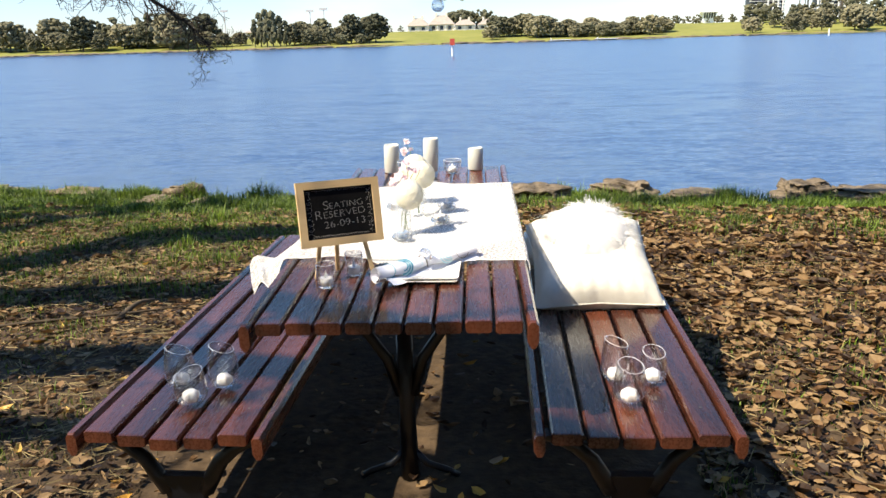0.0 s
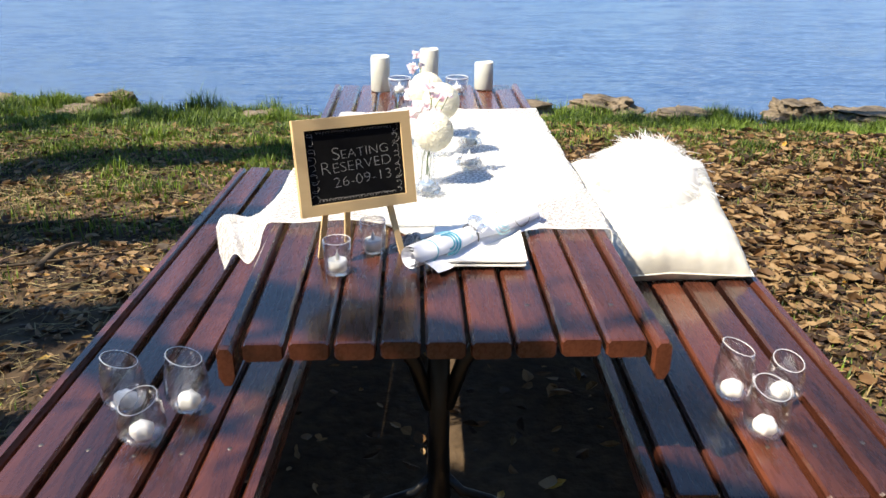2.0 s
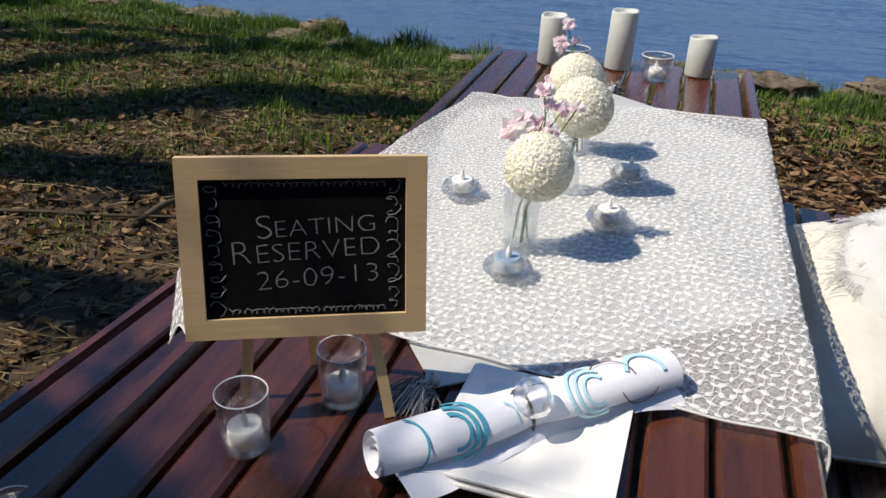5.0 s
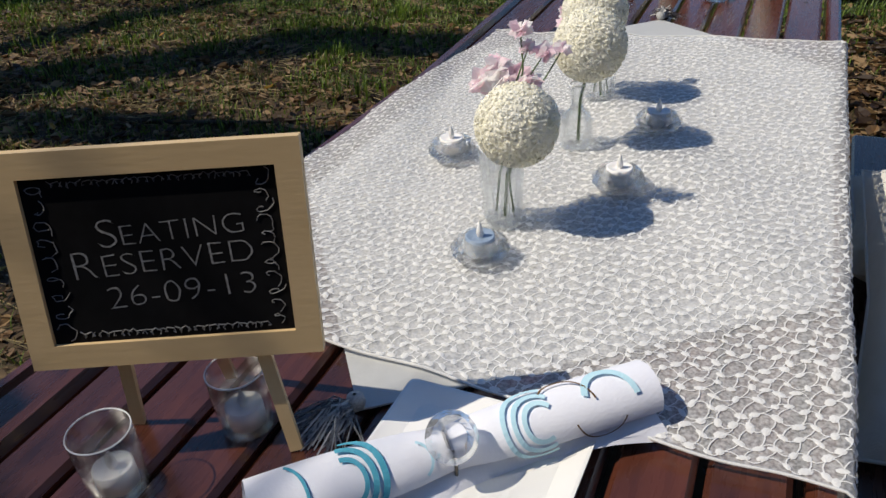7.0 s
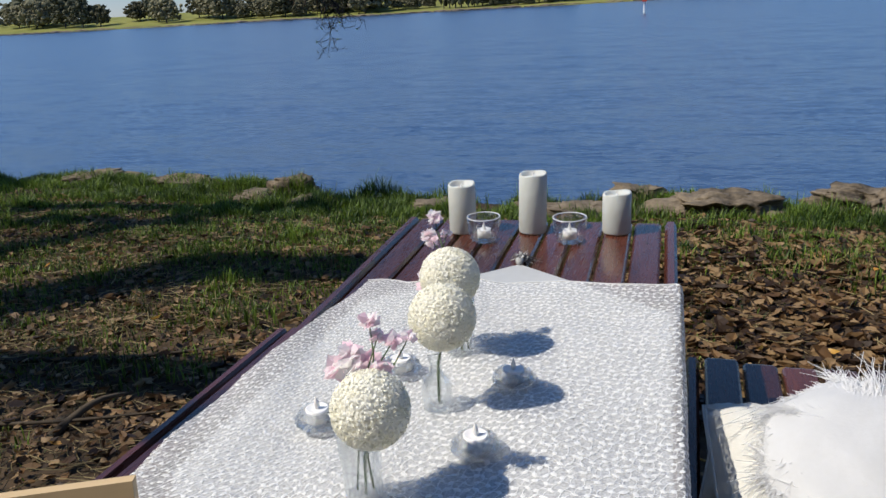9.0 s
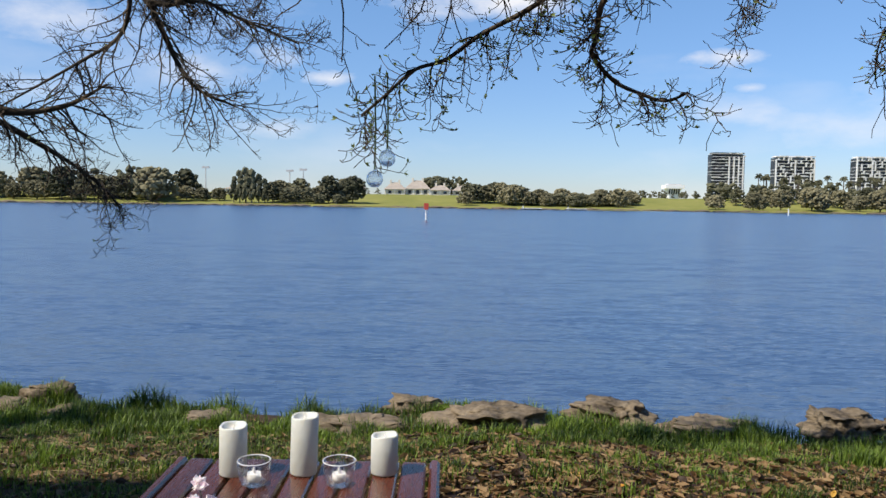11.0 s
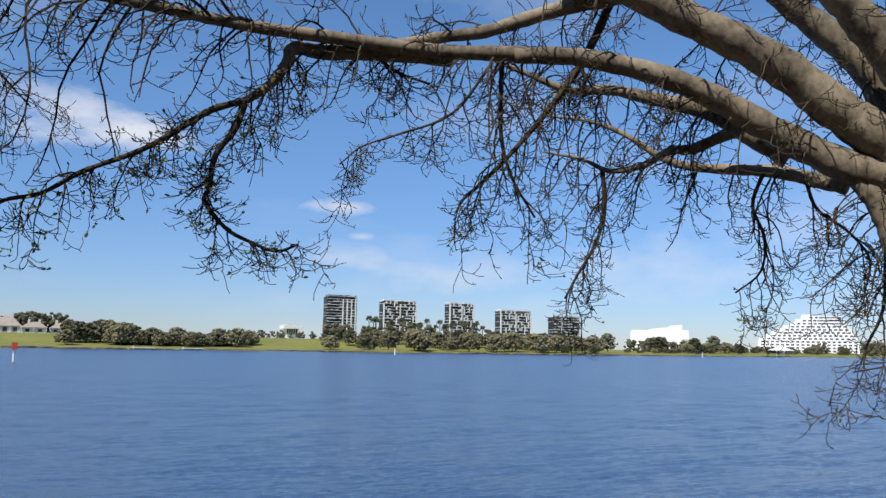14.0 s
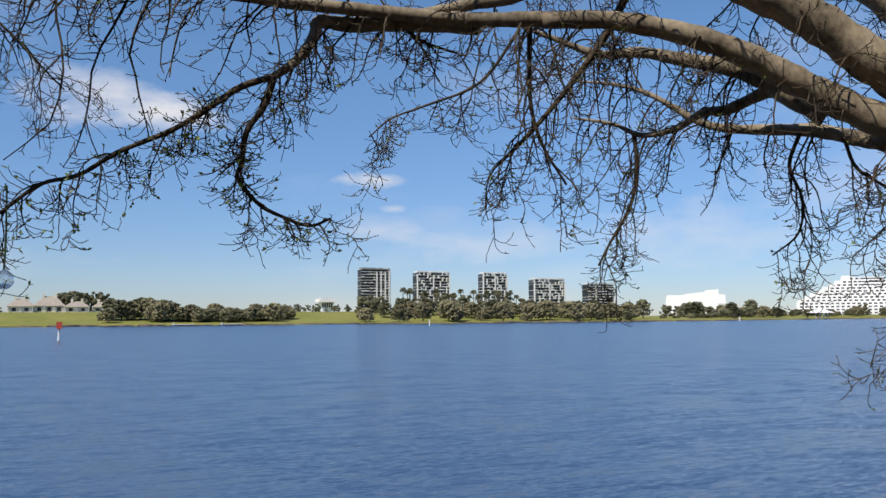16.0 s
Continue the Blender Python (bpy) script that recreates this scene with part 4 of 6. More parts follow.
# ---- chalkboard easel ----
def easel():
    # local: x along the board, z up its lean, y behind it
    u = Vector((0.241, 0.117, -0.003)).normalized()
    w = Vector((-0.015, 0.037, 0.201))
    w = (w - u * w.dot(u)).normalized()
    n = w.cross(u)
    c = Vector((-0.181, 0.389, 0.976))
    m = Matrix((( u.x, n.x, w.x, c.x), (u.y, n.y, w.y, c.y), (u.z, n.z, w.z, c.z), (0, 0, 0, 1)))
    t = thing("chalkboard_easel", "small pine-framed chalkboard sign on a three-legged easel", "chalkboard", m)
    W, H, B, D = 0.134, 0.102, 0.0235, 0.009
    part("slate", Shape().box(-W + 0.02, W - 0.02, -0.001, 0.004, -H + 0.02, H - 0.02), SLATE, t, "black chalkboard panel")

    def strip(a, b, c2, d):
        s = Shape()
        s.v = [(x, y, z) for y in (-D + 0.003, D) for x, z in (a, b, c2, d)]
        s.f = [(0, 1, 2, 3), (7, 6, 5, 4), (0, 4, 5, 1), (1, 5, 6, 2), (2, 6, 7, 3), (3, 7, 4, 0)]
        return s
    o = [(-W, -H), (W, -H), (W, H), (-W, H)]
    i = [(-W + B, -H + B), (W - B, -H + B), (W - B, H - B), (-W + B, H - B)]
    for k in range(4):
        part("frame_strip", strip(o[k], o[(k + 1) % 4], i[(k + 1) % 4], i[k]), PINE, t)
    for body, wide, high, z, x in (("S", 0.017, 0.025, 0.027, -0.042), ("EATING", 0.108, 0.018, 0.027, 0.025), ("R", 0.020, 0.026, -0.002, -0.066), ("ESERVED", 0.134, 0.021, 0.0, 0.017),
                                  ("26-09-13", 0.134, 0.021, -0.031, 0.015)):
        part("chalk_lettering", text_mesh("chalk_lettering", body, 0.03, wide, high, CHALK), CHALK, t, m=pose(x - 0.003, -0.0012, z - 0.002, 90, -3, 0))
    rng = random.Random(5)
    for sx, n_ in ((-1, 9), (1, 11)):
        for k in range(n_):
            z = -0.066 + 0.132 * k / (n_ - 1)
            r = rng.uniform(0.0035, 0.007)
            a0 = rng.uniform(0, 360)
            pts = [(sx * 0.097 + rng.uniform(-0.002, 0.002) + r * math.cos(radians(a0 + q * 34)) * (1 + q * 0.07), -0.0014, z + (q - 4) * 0.0011 + r * math.sin(radians(a0 + q * 34))) for q in range(10)]
            part("chalk_scroll", Shape().tube(pts, [0.0005] * 10, 4), DIM_CHALK, t)
    for sz in (-1, 1):
        for k in range(12):
            x0 = -0.086 + 0.0145 * k
            pts = [(x0 + 0.0145 * q / 7 + 0.003 * math.sin(q * 1.7 + k), -0.0014, sz * 0.0715 + rng.uniform(0.002, 0.004) * math.cos(q * 1.7 + k)) for q in range(8)]
            part("chalk_scroll", Shape().tube(pts, [0.0006 if sz < 0 else 0.0004] * 8, 4), DIM_CHALK, t)
    inv = m.inverted()
    for foot, top in (((-0.267, 0.377), (-0.06, 0.012, -0.02)), ((-0.085, 0.400), (0.06, 0.012, -0.02)), ((-0.215, 0.47), (-0.01, 0.014, 0.05))):
        f = inv @ Vector((foot[0], foot[1], table_z(foot[1], 0.001)))
        tp = Vector(top)
        d = (tp - f).normalized()
        sd = d.cross(Vector((0, 1, 0))).normalized() * 0.0065
        bk = d.cross(sd).normalized() * 0.0035
        s = Shape()
        s.v = [tuple(e + sd * a + bk * b) for e in (f, tp) for a, b in ((-1, -1), (1, -1), (1, 1), (-1, 1))]
        s.f = [(0, 1, 2, 3), (7, 6, 5, 4), (0, 4, 5, 1), (1, 5, 6, 2), (2, 6, 7, 3), (3, 7, 4, 0)]
        part("easel_leg", s, PINE, t)


# ---- tealights, candles and glasses ----
def tealight_shape(h=0.023, r=0.0195):
    return Shape().lathe([(0.0001, 0), (r, 0), (r, h), (r - 0.002, h + 0.0006), (r - 0.005, h - 0.0015), (0.0001, h - 0.0012)], 20)


def flame_shape(z):
    return Shape().lathe([(0.0035, z), (0.0052, z + 0.006), (0.0042, z + 0.012), (0.0018, z + 0.019), (0.0002, z + 0.024)], 10)


def tealight(parent, z, mat_=None):
    c = part("tealight", tealight_shape(), mat_ or PLASTIC, parent, "white battery tealight", True, pose(0, 0, z))
    part("flame_tip", flame_shape(0.021), PLASTIC, c, "white plastic flame", True)


def shell(profile, wall, seg=28, wave=None):
    """A glass vessel with an inside and an outside."""
    inner = [(max(r - wall, 0.0004), h + (wall if i < 2 else 0)) for i, (r, h) in enumerate(profile)]
    return Shape().lathe(profile + inner[::-1], seg, wave)


def lip(parent, r, h, thick, lean=0.0):
    """The rounded lip of a glass, level or slanted."""
    ring = [(r * math.cos(2 * math.pi * i / 32), r * math.sin(2 * math.pi * i / 32), h + lean * r * math.cos(2 * math.pi * i / 32)) for i in range(33)]
    part("rim", Shape().tube(ring, [thick] * 33, 6), RIM_GLINT, parent, "polished glass lip with its bright highlight painted in", True)


def straight_cup(x, y):
    t = thing("glass_votive", "straight clear glass votive holding a white tealight", "votive", pose(x, y, table_z(y, 0.0005), TILT), group="votives by the sign")
    prof = [(0.0001, 0.0), (0.024, 0.0), (0.0270, 0.003), (0.0285, 0.034), (0.0300, 0.076)]
    part("glass", shell(prof, 0.0018), GLASS, t, smooth=True).visible_shadow = False
    lip(t, 0.0292, 0.0762, 0.0008)
    part("glass_base", Shape().lathe([(0.0001, 0.0006), (0.0225, 0.0006), (0.0235, 0.006), (0.0001, 0.006)], 24), THICK_GLASS, t, smooth=True)
    tealight(t, 0.0075)
    return t


def round_cup(x, y):
    t = thing("round_glass_votive", "thick rounded glass votive holding a white tealight", "votive", pose(x, y, table_z(y, 0.0005), TILT), group="thick glass votives")
    prof = [(0.0001, 0.0), (0.030, 0.0), (0.0375, 0.005), (0.0425, 0.022), (0.0460, 0.046), (0.0485, 0.072)]
    part("glass", shell(prof, 0.005, 32), THICK_GLASS, t, smooth=True).visible_shadow = False
    lip(t, 0.0460, 0.0722, 0.0016)
    part("glass_base", Shape().lathe([(0.0001, 0.001), (0.029, 0.001), (0.036, 0.008), (0.0001, 0.0115)], 28), CRYSTAL, t, smooth=True)
    tealight(t, 0.012)


def crystal_holder(x, y, turn, seed, blue):
    t = thing("crystal_holder", "faceted crystal holder with a tealight painted in its bluish reflection" if blue else "faceted crystal holder with a white tealight", "candle holder",
              pose(x, y, table_z(y, 0.012), TILT, 0, turn), group="crystal holders")
    rng = random.Random(seed)
    s = Shape()
    n = 10
    prof = ((0.021, 0.0), (0.037, 0.012), (0.041, 0.019), (0.032, 0.032), (0.0225, 0.036), (0.0215, 0.014), (0.0001, 0.013))
    s.v = []
    for i, (r, h) in enumerate(prof):
        for j in range(n):
            a = 2 * math.pi * (j + 0.5 * (i % 2)) / n
            s.v.append((r * math.cos(a) * (1 + 0.04 * rng.uniform(-1, 1)), r * math.sin(a), h))
    for i in range(len(prof) - 1):
        for j in range(n):
            a, b = i * n + j, i * n + (j + 1) % n
            s.f += [(a, b, a + n), (b, b + n, a + n)]
    s.f.append(tuple(range(n))[::-1])
    part("crystal", s, CRYSTAL, t)
    tealight(t, 0.0142, BLUE_REFLEX if blue else PLASTIC)


def pillar_candle(x, y, h, seed):
    t = thing("pillar_candle", "ivory wax pillar candle with a wavy hollow top", "candle", pose(x, y, table_z(y, 0.0005), TILT, 0, seed * 40), group="pillar candles")
    R = 0.0405
    s = Shape()
    seg = 36
    prof = ((0.0001, 0), (R - 0.002, 0), (R, 0.004), (R, h * 0.5), (R, h - 0.004), (R - 0.003, h), (R - 0.009, h - 0.003), (R - 0.012, h - 0.012), (0.0001, h - 0.015))
    for i, (r, z) in enumerate(prof):
        for j in range(seg):
            a = 2 * math.pi * j / seg
            dz = (0.0024 * math.sin(a + seed) + 0.0014 * math.sin(3 * a + seed * 2)) if 4 <= i <= 6 else 0
            s.v.append((r * math.cos(a), r * math.sin(a), z + dz))
    for i in range(len(prof) - 1):
        for j in range(seg):
            a, b = i * seg + j, i * seg + (j + 1) % seg
            s.f.append((a, b, b + seg, a + seg))
    part("wax", s, WAX, t, smooth=True)
    part("wick", flame_shape(h - 0.022), PLASTIC, t, "white plastic flame tip", True)


def egg_votive(x, y, z, k, tall, turn):
    t = thing("egg_votive", "egg-shaped clear glass votive with a white candle inside", "votive", pose(x, y, z, TILT, 0, turn), group="egg votives on the benches")
    seg, s = 28, Shape()
    prof = [(0.0001, 0.0), (0.020, 0.0), (0.033, 0.008), (0.0425, 0.026), (0.044, 0.042), (0.042, 0.064), (0.0375, 0.088), (0.0345, 0.100)]
    full = prof + [(max(r - 0.0022, 0.0003), h + (0.0022 if r < 0.03 and h < 0.02 else 0)) for r, h in prof[::-1]]
    for r, h in full:
        for j in range(seg):
            a = 2 * math.pi * j / seg
            tip = 0.30 * r * math.cos(a) * max(0, (h - 0.06) / 0.04)
            s.v.append((r * k * math.cos(a), r * k * math.sin(a), (h * tall + tip) * k * 1.06))
    for i in range(len(full) - 1):
        for j in range(seg):
            a, b = i * seg + j, i * seg + (j + 1) % seg
            s.f.append((a, b, b + seg, a + seg))
    part("glass", s, GLASS, t, smooth=True).visible_shadow = False
    lip(t, 0.0335 * k, 0.106 * k * tall, 0.0009, 0.32)
    part("glass_base", Shape().lathe([(0.0001, 0.001), (0.020 * k, 0.001), (0.033 * k, 0.009), (0.030 * k, 0.0125), (0.0001, 0.0095)], 20), THICK_GLASS, t, smooth=True)
    c = Shape()
    c.lathe([(0.0001, 0.008), (0.020, 0.009), (0.0240, 0.019), (0.0225, 0.032), (0.015, 0.040), (0.0001, 0.042)], 25,
            lambda a, i: 1 + 0.13 * math.cos(5 * a + 0.4 * i))
    part("candle", c, PLASTIC, t, "small white moulded candle", True)


easel()
straight_cup(-0.222, 0.300)
straight_cup(-0.151, 0.412)
round_cup(-0.118, 2.075)
round_cup(0.125, 2.085)
crystal_holder(-0.023, 0.762, 10, 1, True)
crystal_holder(0.106, 1.000, 35, 2, False)
crystal_holder(0.124, 1.222, 60, 3, False)
crystal_holder(-0.175, 1.035, 20, 4, False)
crystal_holder(-0.093, 1.232, 80, 5, False)
pillar_candle(-0.202, 2.158, 0.148, 1)
pillar_candle(0.006, 2.172, 0.175, 2.6)
pillar_candle(0.247, 2.182, 0.117, 4.2)
for x, y, k, tall, a in ((-0.638, 0.162, 1.08, 0.84, 50), (-0.568, 0.271, 1.02, 1.14, 170), (-0.712, 0.28, 1.02, 1.06, 185),
                         (0.676, 0.284, 0.96, 1.12, 160), (0.693, 0.142, 1.02, 1.0, 110), (0.789, 0.273, 0.92, 0.86, 100)):
    egg_votive(x, y, bench_z(y, 0.0015), k * 1.1, tall / k, a)


# ---- flowers ----
def pompom(parent, centre, R, seed):
    """A round chrysanthemum head of many small curled petals."""
    rng = random.Random(seed)
    s = Shape()
    s.ball(centre, (R * 0.965,) * 3, 0.02, 4, seed)
    n = 3000
    for i in range(n):
        z = 1 - 2 * (i + 0.5) / n
        a = i * 2.39996 + rng.uniform(-0.15, 0.15)
        r = math.sqrt(max(0, 1 - z * z))
        d = Vector((r * math.cos(a), r * math.sin(a), z))
        side = d.orthogonal().normalized()
        side.rotate(Matrix.Rotation(rng.uniform(0, 6.28), 3, d))
        side = (side + (Vector((0, 0, 1)) - d * d.z) * 0.8).normalized()
        cross = d.cross(side) * R * rng.uniform(0.025, 0.037)
        mid = Vector(centre)
        b = len(s.v)
        for out, on, wide in ((0.93, -0.07, 0.5), (0.995, -0.015, 1.0), (rng.uniform(1.0, 1.05), 0.05, 0.9), (rng.uniform(0.99, 1.05), 0.10, 0.4)):
            p = mid + d * R * out + side * R * on
            s.v += [tuple(p - cross * wide), tuple(p + cross * wide)]
        s.f += [(b + k, b + k + 1, b + k + 3, b + k + 2) for k in (0, 2, 4)]
    part("bloom", s, PETAL, parent, "cream-white pompom chrysanthemum")


def sweet_pea(parent, base, tips, seed):
    rng = random.Random(seed)
    s, st = Shape(), Shape()
    for tip, size in tips:
        b, t_ = Vector(base), Vector(tip)
        mid = (b + t_) / 2 + Vector((rng.uniform(-0.01, 0.01), rng.uniform(-0.01, 0.01), 0.008))
        st.tube([b, mid, t_], [0.0014, 0.0012, 0.001], 5)
        size *= 0.92
        for k in range(16):
            d = Vector((rng.uniform(-1, 1), rng.uniform(-1, 1), rng.uniform(-0.4, 0.9))).normalized()
            sd = d.orthogonal().normalized()
            c = t_ + d * size * 0.25
            q = len(s.v)
            s.v += [tuple(t_), tuple(c + sd * size * 0.55 + d * size * 0.3), tuple(c + d * size * 0.95), tuple(c - sd * size * 0.55 + d * size * 0.3), tuple(c + d.cross(sd) * size * 0.22)]
            s.f += [(q, q + 1, q + 4), (q + 1, q + 2, q + 4), (q + 2, q + 3, q + 4), (q + 3, q, q + 4)]
    part("sweet_pea_stem", st, STEM, parent, smooth=True)
    part("sweet_pea_blossom", s, PINK, parent, "pink and white sweet pea blossom")


def vase_flutes(a, i):
    return 1 + 0.05 * math.cos(11 * a)


def flower_vase(x, y, z0, kind, head, R, peas, seed):
    t = thing("flower_vase", "fluted glass vase with a pompom flower and sweet peas" if kind == "fluted" else
              ("small clear bottle with one pompom flower" if kind == "bottle" else "clear glass vase with a pompom flower and pink sprig"), "vase", pose(x, y, table_z(y, z0), TILT), group="flower vases")
    if kind == "bottle":
        prof = [(0.0001, 0), (0.024, 0), (0.027, 0.004), (0.027, 0.045), (0.022, 0.058), (0.012, 0.068), (0.0105, 0.085), (0.013, 0.105), (0.0135, 0.108)]
        part("glass", shell(prof, 0.0025, 28), VASE_GLASS, t, smooth=True)
        lip(t, 0.0125, 0.1082, 0.0014)
    else:
        prof = [(0.0001, 0), (0.024, 0), (0.026, 0.004), (0.0275, 0.05), (0.031, 0.118)]
        part("glass", shell(prof, 0.003, 88, vase_flutes), VASE_GLASS, t, smooth=True)
        lip(t, 0.0296, 0.1182, 0.0015)
        part("glass_base", Shape().lathe([(0.0001, 0.001), (0.0235, 0.001), (0.0245, 0.012), (0.0001, 0.013)], 28), THICK_GLASS, t, smooth=True)
    hx, hy, hz = head
    part("stem", Shape().tube([(0.004, -0.004, 0.014), (hx * 0.3, hy * 0.3, hz * 0.5), (hx, hy, hz - R * 0.6)], [0.0028, 0.0026, 0.0026], 6), STEM, t, smooth=True)
    if peas:
        part("stem", Shape().tube([(-0.012, 0.004, 0.014), (-0.006, 0.008, hz * 0.5), (hx - 0.012, hy + 0.018, hz - R * 0.5)], [0.0018, 0.0018, 0.0016], 6), STEM, t, smooth=True)
        part("stem", Shape().tube([(0.013, 0.006, 0.014), (0.006, 0.010, hz * 0.45), (hx - 0.006, hy + 0.020, hz - R * 0.4)], [0.0016, 0.0016, 0.0014], 6), STEM, t, smooth=True)
    pompom(t, head, R, seed)
    if peas:
        sweet_pea(t, (hx - 0.01, hy + 0.02, hz), peas, seed)


flower_vase(-0.026, 0.862, 0.012, "fluted", (0.022, 0.0, 0.150), 0.054,
            [((-0.012, 0.035, 0.200), 0.024), ((0.008, 0.04, 0.197), 0.024), ((-0.032, 0.025, 0.196), 0.022), ((0.026, 0.04, 0.192), 0.02), ((-0.02, 0.045, 0.212), 0.02), ((0.012, 0.05, 0.262), 0.017),
             ((0.022, 0.05, 0.235), 0.014), ((0.045, 0.05, 0.232), 0.016), ((0.066, 0.055, 0.235), 0.013)], 1)
flower_vase(0.008, 1.130, 0.012, "bottle", (0.018, 0.0, 0.172), 0.055, [], 2)
flower_vase(0.0, 1.330, 0.012, "plain", (-0.014, 0.0, 0.165), 0.056,
            [((-0.062, 0.03, 0.175), 0.017), ((-0.072, 0.03, 0.15), 0.018), ((-0.06, 0.04, 0.228), 0.021), ((-0.05, 0.04, 0.27), 0.018), ((-0.075, 0.02, 0.135), 0.016), ((-0.03, 0.05, 0.235), 0.012)], 3)


# ---- plates, napkin, ring ----
def plate(x, y, z, turn, size):
    t = thing("square_plate", "square white porcelain plate with a low rim", "plate", pose(x, y, z, TILT, 0, turn), group="stacked plates")
    s = Shape()
    a = size / 2

    def ring(k, h, r):
        n0 = len(s.v)
        for cx, cy, a0 in ((1, 1, 0), (-1, 1, 90), (-1, -1, 180), (1, -1, 270)):
            for q in range(5):
                ang = radians(a0 + 22.5 * q)
                s.v.append((cx * (k - r) + r * math.cos(ang), cy * (k - r) + r * math.sin(ang), h))
        return n0
    rings = [ring(a * 0.72, 0, 0.01), ring(a * 0.74, 0.001, 0.01), ring(a, 0.0085, 0.008), ring(a, 0.0115, 0.008), ring(a * 0.97, 0.0115, 0.008), ring(a * 0.76, 0.006, 0.01)]
    for p, q in zip(rings, rings[1:]):
        for j in range(20):
            s.f.append((p + j, p + (j + 1) % 20, q + (j + 1) % 20, q + j))
    s.f += [tuple(rings[0] + j for j in range(20))[::-1], tuple(rings[-1] + j for j in range(20))]
    part("porcelain", s, PORCELAIN, t, smooth=False)


plate(0.087, 0.405, table_z(0.405, 0.001), -2, 0.205)
plate(0.090, 0.408, table_z(0.408, 0.0095), -2, 0.205)


def napkin():
    a, b = Vector((-0.066, 0.295, table_z(0.295, 0.034))), Vector((0.226, 0.560, table_z(0.56, 0.034)))
    d = b - a
    ln = d.length
    yaw = math.degrees(math.atan2(d.y, d.x))
    m = Matrix.Translation(a) @ pose(0, 0, 0, 0, 0, yaw) @ pose(0, 0, 0, 0, -math.degrees(math.asin(d.z / ln)), 0)
    t = thing("rolled_napkin", "rolled white napkin with blue swirls in a crystal ring", "napkin", m)
    # a spiral roll along x
    turns, seg, nx = 2.6, 60, 26
    s = Shape()
    for i in range(nx + 1):
        x = ln * i / nx
        k = 1 + 0.05 * math.sin(9 * i / nx) - 0.16 * math.exp(-((i / nx - 0.47) / 0.07) ** 2)
        for j in range(seg + 1):
            q = j / seg
            ang = 2 * math.pi * turns * q - 0.6
            r = (0.008 + 0.0218 * q ** 0.8) * k
            s.v.append((x + 0.004 * math.sin(ang) * (1 if i in (0, nx) else 0), r * math.cos(ang) * 1.12, r * math.sin(ang) * 0.9))
    for i in range(nx):
        for j in range(seg):
            p = i * (seg + 1) + j
            s.f.append((p, p + 1, p + seg + 2, p + seg + 1))
    part("roll", s, NAPKIN, t, smooth=True)
    # the loose flap along the front
    f = Shape().grid(26, 5, lambda u, v: (ln * (0.03 + 0.95 * u) + 0.01 * v, -0.020 - 0.045 * v * (0.8 + 0.3 * math.sin(5 * u + 1)) * (0.45 + abs(u - 0.45)),
                                           -0.004 - 0.018 * v + 0.004 * math.sin(14 * u + 3 * v)))
    part("flap", f, NAPKIN, t, "loose fold of white napkin", True)

    def swirl(cx, r, a0, a1, width, ink):
        """A printed arc that lies on the rolled cloth."""
        q = Shape()
        n = 22

        def on_roll(x, w):
            th = 0.85 + w / 0.026
            rr = 0.0311
            k = 1 + 0.05 * math.sin(9 * x / ln) - 0.16 * math.exp(-((x / ln - 0.47) / 0.07) ** 2)
            return (x, -rr * k * 1.12 * math.cos(th), rr * k * 0.9 * math.sin(th))
        for i in range(n + 1):
            an = radians(a0 + (a1 - a0) * i / n)
            for e in (-0.5, 0.5):
                q.v.append(on_roll(cx + (r + e * width) * math.cos(an), (r + e * width) * math.sin(an)))
        q.f = [(2 * i, 2 * i + 1, 2 * i + 3, 2 * i + 2) for i in range(n)]
        part("printed_swirl", q, ink, t)
    for cx, r, a0, a1, w, ink in ((0.088, 0.017, -105, 95, 0.0042, TEAL), (0.086, 0.027, -105, 92, 0.0052, TEAL), (0.084, 0.038, -98, 82, 0.0058, TEAL), (0.024, 0.030, -70, 60, 0.0028, TEAL),
                                  (0.150, 0.016, -60, 70, 0.0026, AQUA),
                                  (0.268, 0.032, 60, 300, 0.0045, AQUA), (0.270, 0.024, 50, 300, 0.0045, AQUA), (0.272, 0.016, 40, 300, 0.0045, AQUA), (0.345, 0.026, 0, 160, 0.006, AQUA),
                                  (0.300, 0.030, 10, 130, 0.0018, BROWN_INK), (0.330, 0.028, 200, 330, 0.0014, BROWN_INK)):
        swirl(cx, r, a0, a1, w, ink)
    ring = part("napkin_ring", Shape().tube([(ln * 0.47, 0.0268 * math.cos(radians(18 * i)), 0.0246 * math.sin(radians(18 * i))) for i in range(21)], [0.0018] * 21, 6), STEEL, t, "silver napkin ring", True)
    g = Shape()
    n = 16
    prof = ((0.0001, 0.009), (0.012, 0.0088), (0.019, 0.005), (0.0245, -0.001), (0.0238, -0.004), (0.012, -0.013), (0.0001, -0.021))
    for i, (r, h) in enumerate(prof):
        for j in range(n):
            an = 2 * math.pi * (j + 0.5 * (i % 2)) / n
            g.v.append((r * math.cos(an), r * math.sin(an), h))
    for i in range(len(prof) - 1):
        for j in range(n):
            p, q = i * n + j, i * n + (j + 1) % n
            g.f += [(p, q, p + n), (q, q + n, p + n)]
    part("crystal", g, CRYSTAL, ring, "round cut crystal", m=Matrix.Translation((ln * 0.47, -0.022, 0.036)) @ pose(0, 0, 0, 42, 0, 0))


napkin()


